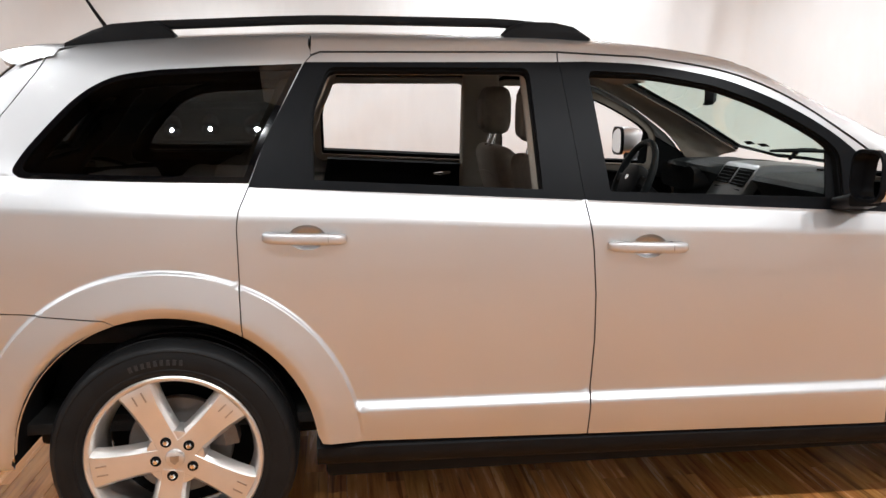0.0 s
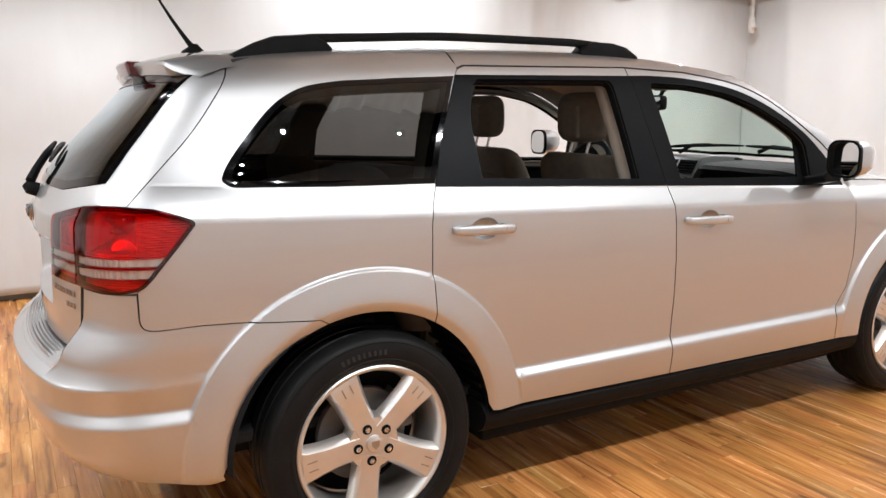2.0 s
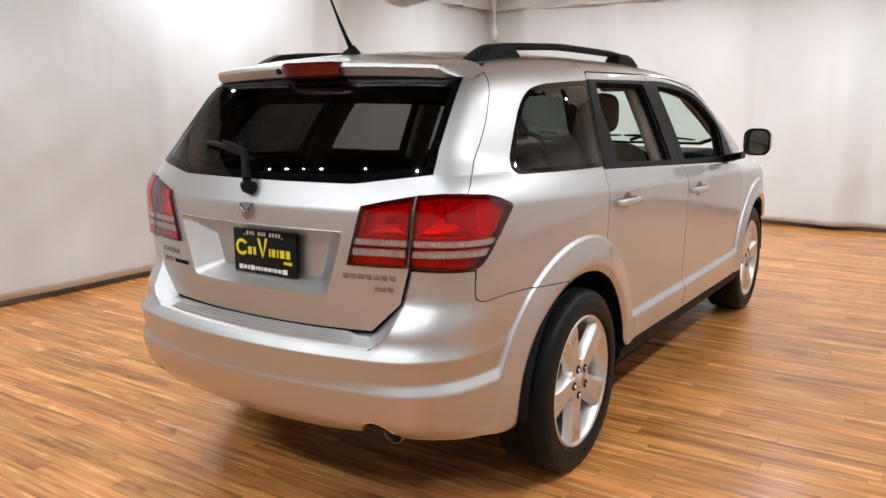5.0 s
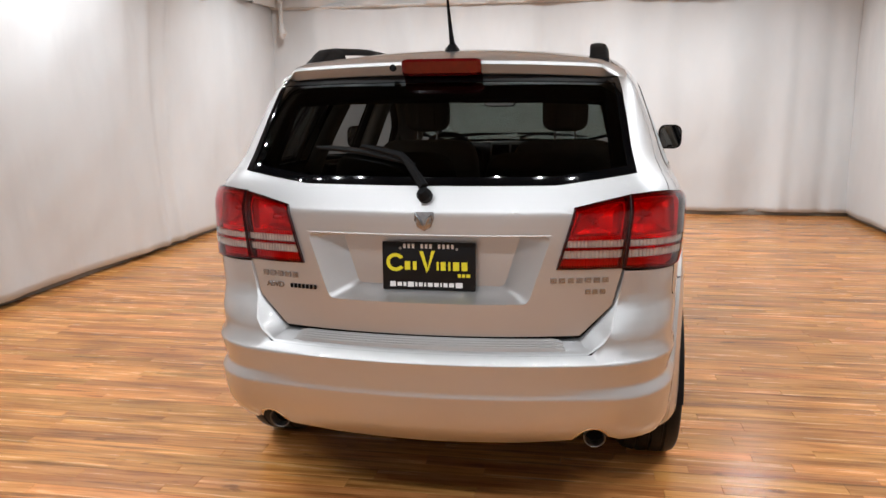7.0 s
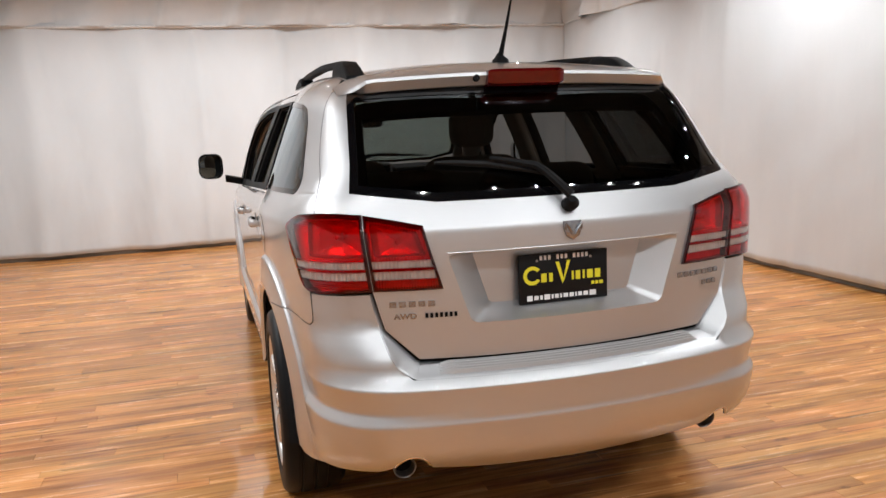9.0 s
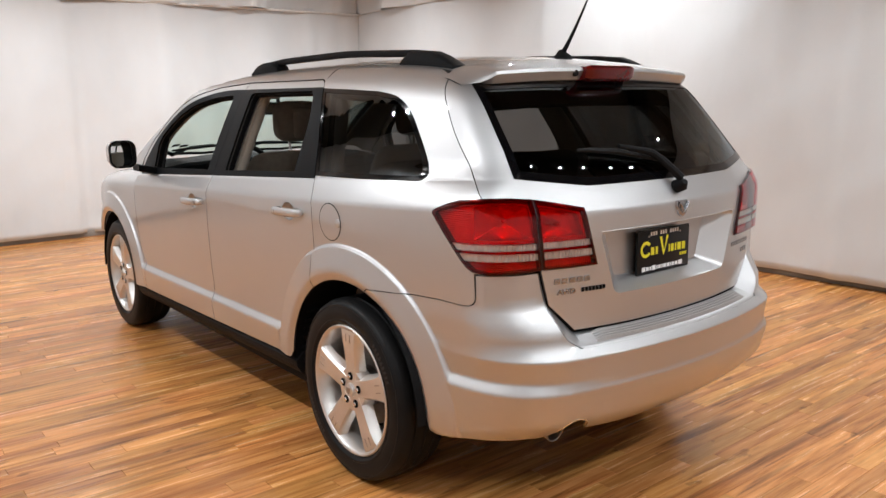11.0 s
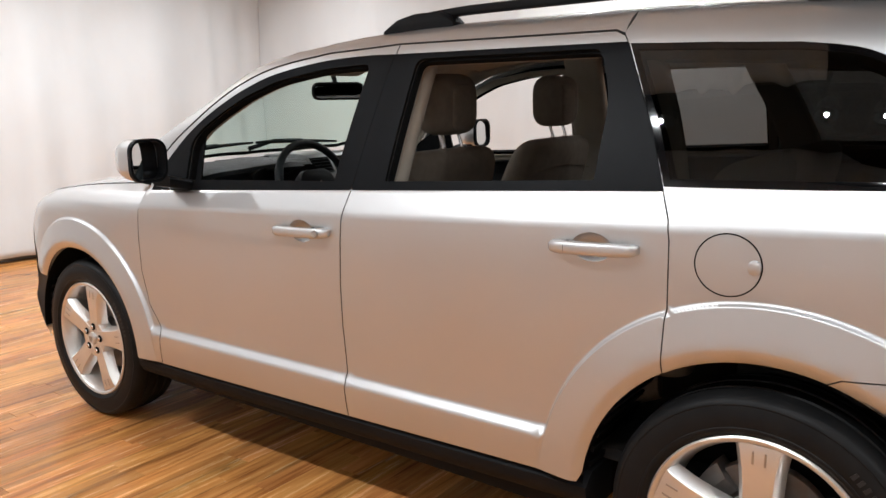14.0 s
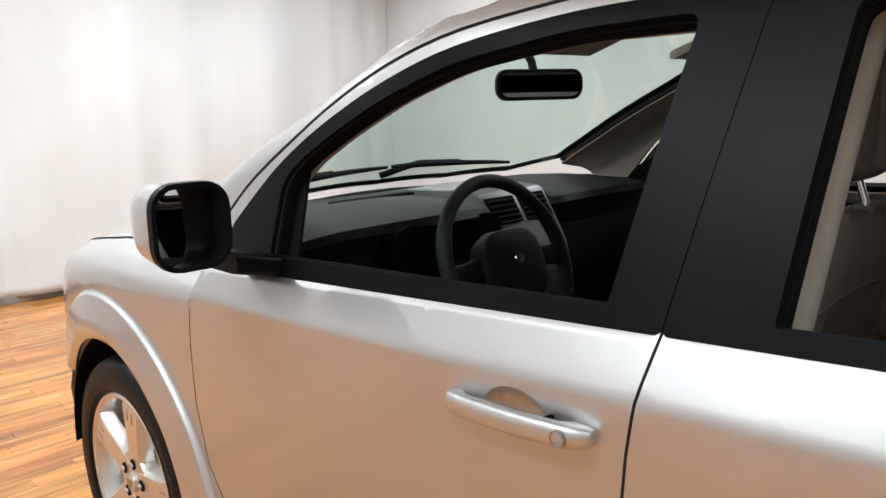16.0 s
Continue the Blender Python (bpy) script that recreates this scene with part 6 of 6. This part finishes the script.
# ------------------------------------------------------------ the cabin
def soft_block(name, rings_spec, mat, parent, label="", angle=60):
    """A cushion: rounded sections (centre, width along y, depth, corner) stacked along a line; sections lie across the line."""
    bm = bmesh.new()
    rings = []
    for (x, y, z), w, d, r, lean in rings_spec:
        c, s_ = math.cos(radians(lean)), math.sin(radians(lean))
        rings.append([(x + b * c, y + a, z + b * s_) for a, b in rrect(w, d, r, 9)])
    loft(bm, rings)
    return part(name, bm, mat, parent, label, True, angle)


def pillow(name, at, size, power, mat, parent, label=""):
    """A soft rounded block: a super-ellipsoid with fuller or flatter faces by its power."""
    bm = bmesh.new()
    rings = []

    def bent(v):
        return math.copysign(abs(v) ** (2 / power), v)
    for i in range(1, 18):
        b = math.pi * (i / 18 - 0.5)
        rings.append([(at[0] + size[0] / 2 * bent(math.cos(b)) * bent(math.cos(a)), at[1] + size[1] / 2 * bent(math.cos(b)) * bent(math.sin(a)), at[2] + size[2] / 2 * bent(math.sin(b)))
                      for a in np.linspace(0, 2 * math.pi, 40, endpoint=False)])
    loft(bm, rings)
    return part(name, bm, mat, parent, label, True, 70)


def seat(x, y, turn_name, label, back_w=0.58, head=True, z_top=1.222, rake=0.21):
    t = assembly(turn_name, label, "car seat", "car seats")
    # cushion
    bm = bmesh.new()
    rings = []
    for u, w, h0, h1 in ((0.0, 0.44, 0.52, 0.66), (0.06, 0.50, 0.50, 0.69), (0.25, 0.52, 0.50, 0.68), (0.45, 0.51, 0.50, 0.70), (0.53, 0.47, 0.52, 0.69), (0.56, 0.40, 0.55, 0.65)):
        rings.append([(x + u, y + a, (h0 + h1) / 2 + b) for a, b in rrect(w, h1 - h0, 0.06, 6)])
    loft(bm, rings)
    part("cushion", bm, CLOTH, t)
    z0 = 0.62
    spec = []
    for k, wk, dk in ((0.0, 0.92, 0.13), (0.15, 0.98, 0.15), (0.4, 1.0, 0.155), (0.68, 1.0, 0.14), (0.82, 0.985, 0.128), (0.90, 0.95, 0.115), (0.95, 0.89, 0.095), (0.98, 0.80, 0.070), (0.995, 0.70, 0.042), (1.0, 0.58, 0.02)):
        z = z0 + (z_top - z0) * k
        spec.append(((x - 0.02 - rake * k, y, z), back_w * wk, dk, min(0.062, dk / 2 - 0.002), 0))
    soft_block("backrest", spec, CLOTH, t)
    # stitched seam across the back
    bm = bmesh.new()
    kz = z0 + (z_top - z0) * 0.80
    tube(bm, [(x - 0.02 - rake * 0.80 - 0.0655 + 0.05 * max(0, 2 * abs(q) - 0.75) ** 2, y + q * back_w * 0.94, kz - 0.03 * (2 * abs(q)) ** 2) for q in np.linspace(-0.5, 0.5, 15)], 0.002, 6)
    part("piping", bm, CLOTH, t, "stitched piping")
    if head:
        xb = x - 0.02 - rake
        hz = z_top + 0.050
        pillow("headrest", (xb + 0.006, y, hz + 0.102), (0.125, 0.252, 0.210), 3.7, CLOTH, t)
        pillow("headrest_pad", (xb - 0.034, y, hz + 0.088), (0.064, 0.112, 0.150), 4.5, CLOTH_IN, t, "lighter headrest back")
        pillow("headrest_lip", (xb - 0.030, y, hz + 0.158), (0.066, 0.118, 0.030), 4, CLOTH, t, "stitched fold above the pad")
        for dy in (-0.055, 0.055):
            bm = bmesh.new()
            tube(bm, [(xb - 0.012, y + dy, z_top - 0.03), (xb - 0.012, y + dy, z_top + 0.012), (xb + 0.004, y + dy, hz + 0.008), (xb + 0.006, y + dy * 0.98, hz + 0.05)], 0.0065, 10)
            part("headrest_post", bm, CHROME, t, "chrome headrest post")
            bm = bmesh.new()
            tube(bm, [(xb - 0.012, y + dy, z_top - 0.02), (xb - 0.012, y + dy, z_top + 0.004)], [0.017, 0.014], 14)
            part("post_sleeve", bm, CLOTH_IN, t, "taupe plastic post sleeve")
    return t


seat(1.44, 0.388, "driver_seat", "taupe cloth front seat with headrest on chrome posts")
seat(1.44, -0.388, "passenger_seat", "taupe cloth front seat with headrest on chrome posts")
seat(0.36, 0.34, "rear_seat", "taupe cloth second-row seat without headrest", 0.56, False, 1.22, 0.18)
seat(0.36, -0.34, "rear_seat", "taupe cloth second-row seat without headrest", 0.56, False, 1.22, 0.18)

bm = bmesh.new()
box(bm, -0.70, 2.55, -0.74, 0.74, 0.40, 0.44, 0.01)
part("carpet", bm, CARPET, car, "black carpet")
bm = bmesh.new()
box(bm, -0.72, 0.12, -0.66, 0.66, 0.66, 0.72, 0.02)
part("cargo_floor", bm, CARPET, car, "black cargo floor")

# dashboard: a long moulding across the car
dash = assembly("dashboard", "dark grey moulded dashboard with air vents and radio", at=(0.17, 0, 0.022))
bm = bmesh.new()
rings = []
for y in np.linspace(-0.76, 0.76, 77):
    a = abs(y)
    e = float(step(np.array(a), 0.62, 0.76))
    hood = math.exp(-((y - 0.37) / 0.19) ** 2)
    mid = 1 - float(step(np.array(a), 0.13, 0.17))
    zt = 1.110 + 0.022 * hood - 0.02 * e - 0.022 * mid
    xf = 1.99 - 0.10 * hood + 0.08 * mid + 0.04 * e
    rings.append([(2.62 - 0.22 * e, y, 1.086 - 0.03 * e), (2.50 - 0.16 * e, y, 1.102 - 0.02 * e), (2.36 - 0.05 * e, y, 1.110 - 0.01 * e), (2.20, y, zt + 0.003), (xf + 0.07, y, zt), (xf + 0.015, y, zt - 0.010), (xf, y, zt - 0.028), (xf + 0.022, y, zt - 0.046),
                  (xf + 0.05, y, 1.02), (xf + 0.055, y, 0.93), (xf + 0.09, y, 0.80), (xf + 0.20, y, 0.62), (2.40, y, 0.50), (2.52 - 0.2 * e, y, 0.6)])
loft(bm, rings)
part("moulding", bm, DASH, dash, angle=35)
# centre stack: satin hood, two slatted vents in a sloping face, radio below
SET = 0.035      # how far the stack stands forward in the dashboard
bm = bmesh.new()
rings = []
for x, z, w, d in ((2.30, 1.128, 0.13, 0.05), (2.10, 1.138, 0.135, 0.05), (2.02, 1.134, 0.14, 0.055), (2.005, 1.126, 0.142, 0.055), (1.965, 1.065, 0.142, 0.05), (1.915, 0.985, 0.138, 0.04), (1.885, 0.90, 0.130, 0.03), (1.875, 0.80, 0.120, 0.03), (1.90, 0.72, 0.11, 0.03)):
    rings.append([(x + 0.035, -w, z - d * 0.6), (x, -w * 0.985, z - 0.004), (x, -w * 0.95, z), (x, 0, z + 0.003), (x, w * 0.95, z), (x, w * 0.985, z - 0.004), (x + 0.035, w, z - d * 0.6)])
loft(bm, rings, False)
part("centre_panel", bm, STACK, dash, "satin grey centre fascia", angle=30).location.x = SET
for yc in (-0.066, 0.066):
    bm = bmesh.new()
    loft(bm, [[(1.999 - 0.0008 + dx, yc + sy * 0.058, 1.118) for sy in (-1, 1)] + [(1.955 + dx, yc + sy * 0.058, 1.050) for sy in (1, -1)] for dx in (-0.003, 0.01)])
    v = part("vent", bm, GAP, dash, "black air vent")
    v.location.x = SET
    for k in range(5):
        t_ = (k + 0.5) / 5
        bm = bmesh.new()
        box(bm, 1.992 - 0.044 * t_ - 0.004, 1.992 - 0.044 * t_ + 0.004, yc - 0.054, yc + 0.054, 1.116 - 0.068 * t_ - 0.0015, 1.116 - 0.068 * t_ + 0.0015)
        part("vent_slat", bm, DASH, v)
bm = bmesh.new()
loft(bm, [[(x + dx, y, z) for x, y, z in ((1.949, -0.108, 1.035), (1.949, 0.108, 1.035), (1.897, 0.104, 0.925), (1.897, -0.104, 0.925))] for dx in (-0.004, 0.01)])
part("radio", bm, GAP, dash, "black radio face").location.x = SET
for k in range(3):
    bm = bmesh.new()
    revolve(bm, [(0.001, 0.02), (0.018, 0.02), (0.021, 0.0)], 18)
    bmesh.ops.rotate(bm, verts=bm.verts, matrix=Matrix.Rotation(radians(90), 3, "Z"))
    bmesh.ops.translate(bm, verts=bm.verts, vec=(1.862 + SET, -0.07 + 0.07 * k, 0.83))
    part("knob", bm, PLASTIC, dash, "black knob")
bm = bmesh.new()
box(bm, 2.30, 2.33, -0.16, 0.42, 1.113, 1.121, 0.003)
part("demist_vent", bm, GAP, dash, "black demister slot")
bm = bmesh.new()
rings = [[(1.872 + 0.03 * (abs(b) > 0.1), 0.365 + a, 1.05 + b * 0.55) for a, b in rrect(0.36, 0.20 * k, 0.06, 6)] for k in (1.0, 0.9)]
loft(bm, [[(1.918, *p[1:]) for p in rings[0]], [(2.0, *p[1:]) for p in rings[1]]])
part("instrument_cowl", bm, GAP, dash, "black instrument binnacle")
bm = bmesh.new()
box(bm, 2.025, 2.06, -0.66, -0.20, 0.86, 1.01, 0.012)
part("glovebox", bm, DASH, dash, "dark glovebox lid")
bm = bmesh.new()
box(bm, 1.25, 1.95, -0.11, 0.11, 0.44, 0.72, 0.03)
part("console", bm, DASH, dash, "dark centre console")
bm = bmesh.new()
tube(bm, [(1.72, 0, 0.70), (1.74, 0, 0.80), (1.75, 0, 0.845)], [0.010, 0.010, 0.024], 12)
part("gear_lever", bm, PLASTIC, dash, "black gear lever")

# steering wheel
sw = assembly("steering_wheel", "dark leather steering wheel with silver lower spokes", "steering wheel", at=(1.885, 0.392, 1.055))
sw.rotation_euler = (0, radians(22), 0)
bm = bmesh.new()
n, m, R, r = 56, 12, 0.185, 0.0155
loop = []
for i in range(n):
    a = 2 * math.pi * i / n
    rr_ = r * (1.12 if abs(math.sin(a)) < 0.5 else 1.0)
    loop.append([bm.verts.new((rr_ * math.sin(2 * math.pi * k / m), (R + rr_ * math.cos(2 * math.pi * k / m)) * math.cos(a), (R + rr_ * math.cos(2 * math.pi * k / m)) * math.sin(a))) for k in range(m)])
for i in range(n):
    for k in range(m):
        bm.faces.new((loop[i][k], loop[(i + 1) % n][k], loop[(i + 1) % n][(k + 1) % m], loop[i][(k + 1) % m]))
part("rim", bm, DASH, sw, "dark leather rim")
bm = bmesh.new()
loft(bm, [[(x, a * k, b * k - 0.012) for a, b in rrect(0.195, 0.165, 0.06, 6)] for x, k in ((0.03, 0.9), (0.0, 1.0), (-0.022, 0.95), (-0.032, 0.75))])
part("boss", bm, PLASTIC, sw, "black airbag boss")
for sg in (-1, 1):
    bm = bmesh.new()
    loft(bm, [[(0.0 + b, sg * y, z + a) for a, b in rrect(h, 0.02, 0.009, 4)] for y, z, h in ((0.07, 0.0, 0.06), (0.12, -0.005, 0.045), (0.178, -0.01, 0.05))])
    part("spoke", bm, PLASTIC, sw, "black spoke")
    bm = bmesh.new()
    loft(bm, [[(0.0 + b, sg * (y + a), z) for a, b in rrect(w, 0.018, 0.008, 4)] for y, z, w in ((0.045, -0.07, 0.03), (0.065, -0.12, 0.026), (0.085, -0.163, 0.03))])
    part("lower_spoke", bm, SATIN, sw, "silver lower spoke")
bm = bmesh.new()
revolve(bm, [(0.001, -0.036), (0.012, -0.036), (0.014, -0.031)], 16)
bmesh.ops.rotate(bm, verts=bm.verts, matrix=Matrix.Rotation(radians(-90), 3, "Z"))
part("emblem", bm, CHROME, sw, "small chrome emblem")
bm = bmesh.new()
tube(bm, [(0.02, 0, -0.01), (0.26, 0, -0.10)], 0.04, 12)
part("column", bm, PLASTIC, sw, "black column")

# inside mirror
im = assembly("rear_view_mirror", "black framed inside mirror under the windscreen", "mirror", at=(2.065, 0.06, 1.437))
im.rotation_euler = (0, 0, radians(-24))
bm = bmesh.new()
loft(bm, [[(x, a * k, b * k) for a, b in rrect(0.245, 0.078, 0.030, 6)] for x, k in ((0.035, 0.55), (0.022, 0.9), (0.0, 1.0), (-0.012, 0.99))])
part("shell", bm, PLASTIC, im)
bm = bmesh.new()
bm.faces.new([bm.verts.new((-0.0135, a, b)) for a, b in rrect(0.225, 0.060, 0.024, 6)])
part("glass", bm, MIRROR, im, "mirror glass", False)
bm = bmesh.new()
tube(bm, [(0.02, 0, 0.02), (0.04, 0, 0.06), (0.07, 0, 0.085)], 0.011, 10)
part("stalk", bm, PLASTIC, im)
# sun visors
for s in (-1, 1):
    bm = bmesh.new()
    loft(bm, [[(1.75 + a, s * 0.36 + y, top_z(1.75, 0.36) - 0.062 - 0.35 * a + b) for a, b in rrect(0.17, 0.022, 0.010, 4)] for y in (-0.18, -0.17, 0.17, 0.18)])
    v = part("sun_visor", bm, LINER, car, "beige folded sun visor")
for s in (-1, 1):
    panel("sail_trim", "side", shell, [(2.075, 1.285), (2.30, 1.165), (2.345, 1.12), (2.34, 1.02), (2.07, 1.04), (2.065, 1.13)], PLASTIC, car, s, (), -0.036, 0.04, 0.006, "black corner trim inside the front door")
# two small dark stickers in the windscreen's lower corner
for x, y in ((2.545, 0.565), (2.585, 0.500)):
    q = [(x - 0.018, y + 0.022), (x - 0.006, y - 0.034), (x + 0.022, y - 0.030), (x + 0.012, y + 0.026)]
    panel("windscreen_sticker", "top", shell, q, GAP, ws, 1, (), -0.008, 0.03, 0.0005, "small dark sticker")
# wipers on the windscreen
for y0, y1 in ((0.55, 0.02), (0.0, -0.52)):
    fw = assembly("windscreen_wiper", "black windscreen wiper parked at the glass foot", "wiper", "windscreen wipers")
    pts = []
    for t in np.linspace(0, 1, 8):
        y = y0 + (y1 - y0) * t
        x = 2.715 - 0.20 * y * y
        pts.append((x, y, top_z(x, abs(y)) + 0.006))
    bm = bmesh.new()
    tube(bm, pts, [0.006, 0.009, 0.01, 0.01, 0.009, 0.008, 0.007, 0.005], 8)
    part("blade", bm, PLASTIC, fw)
    bm = bmesh.new()
    tube(bm, [(2.80 - 0.16 * y0 * y0, y0 - 0.02, pts[0][2] - 0.035), (pts[2][0] + 0.035, pts[2][1], pts[2][2] + 0.004), (pts[4][0], pts[4][1], pts[4][2] + 0.006)], [0.012, 0.009, 0.007], 8)
    part("arm", bm, PLASTIC, fw)
# inner pillars between door openings
for s in (-1, 1):
    bm = bmesh.new()
    rings = []
    for z in np.linspace(0.5, 1.56, 9):
        y = float(side_w(np.array(1.24), np.array(min(z, 1.56)))) - 0.085
        rings.append([(1.205 - 0.10 * (z - 1.1) * 0.4 + a, s * (y + b), z) for a, b in rrect(0.175, 0.05, 0.02, 4)])
    loft(bm, rings)
    part("centre_pillar", bm, LINER, car, "beige inner centre pillar")
    bm = bmesh.new()
    rings = []
    for z in np.linspace(0.8, 1.54, 9):
        x = float(np.interp(z, [0.8, 1.17, 1.31, 1.53], [0.27, 0.30, 0.34, 0.44]))
        y = float(side_w(np.array(x), np.array(z))) - 0.085
        rings.append([(x + a, s * (y + b), z) for a, b in rrect(0.15, 0.05, 0.02, 4)])
    loft(bm, rings)
    part("rear_pillar", bm, LINER, car, "beige inner rear pillar")

# ------------------------------------------------------------ laminate floor: narrow strips across the car's line
floor = tagged(new("floor"), "honey-coloured bamboo laminate floor laid in narrow strips", "floor", "", "structure")
rnd = random.Random(12)
strips = []
x = ROOM_X0
while x < ROOM_X1:
    w = rnd.choice((0.070, 0.078, 0.086, 0.092))
    y = ROOM_YR - rnd.uniform(0, 0.6)
    while y < ROOM_YL:
        ln = rnd.choice((0.5, 0.7, 0.9, 1.1))
        y0, y1 = max(y, ROOM_YR), min(y + ln, ROOM_YL)
        if y1 - y0 > 0.02:
            strips.append((x, min(x + w, ROOM_X1), y0, y1))
        y += ln
    x += w


def strip_block(x0, x1, y0, y1, h):
    g, c = 0.0004, 0.0009
    return ([(x0 + g, y0 + g, h - 0.012), (x1 - g, y0 + g, h - 0.012), (x1 - g, y1 - g, h - 0.012), (x0 + g, y1 - g, h - 0.012),
             (x0 + g, y0 + g, h - c), (x1 - g, y0 + g, h - c), (x1 - g, y1 - g, h - c), (x0 + g, y1 - g, h - c),
             (x0 + g + c, y0 + g + c, h), (x1 - g - c, y0 + g + c, h), (x1 - g - c, y1 - g - c, h), (x0 + g + c, y1 - g - c, h)],
            [(0, 1, 5, 4), (1, 2, 6, 5), (2, 3, 7, 6), (3, 0, 4, 7), (4, 5, 9, 8), (5, 6, 10, 9), (6, 7, 11, 10), (7, 4, 8, 11), (8, 9, 10, 11)])


near, far = [], []
for st in strips:
    cx, cy = (st[0] + st[1]) / 2, (st[2] + st[3]) / 2
    band = (-1.3 < cx < 2.2 and 1.0 < abs(cy) < 2.3)
    (near if band and len(near) < 300 else far).append(st)
shared = {}
for x0, x1, y0, y1 in near:
    key = (round(x1 - x0, 3), round(y1 - y0, 2))
    if key not in shared:
        v, f = strip_block(0, x1 - x0, 0, y1 - y0, 0.0)
        me = bpy.data.meshes.new("plank")
        me.from_pydata(v, [], f)
        me.materials.append(WOOD)
        shared[key] = me
    ob = new("plank", shared[key])
    ob.location = (x0, y0, 0)
    ob.parent = floor
verts, faces = [], []
for st in far:
    v, f = strip_block(*st, 0.0)
    k = len(verts)
    verts += v
    faces += [tuple(i + k for i in q) for q in f]
me = bpy.data.meshes.new("plank_field")
me.from_pydata(verts, [], faces)
me.materials.append(WOOD_FAR)
pf = new("plank_field", me)
pf.parent = floor
tagged(pf, "rest of the laminate strips", "", "", "stuff")
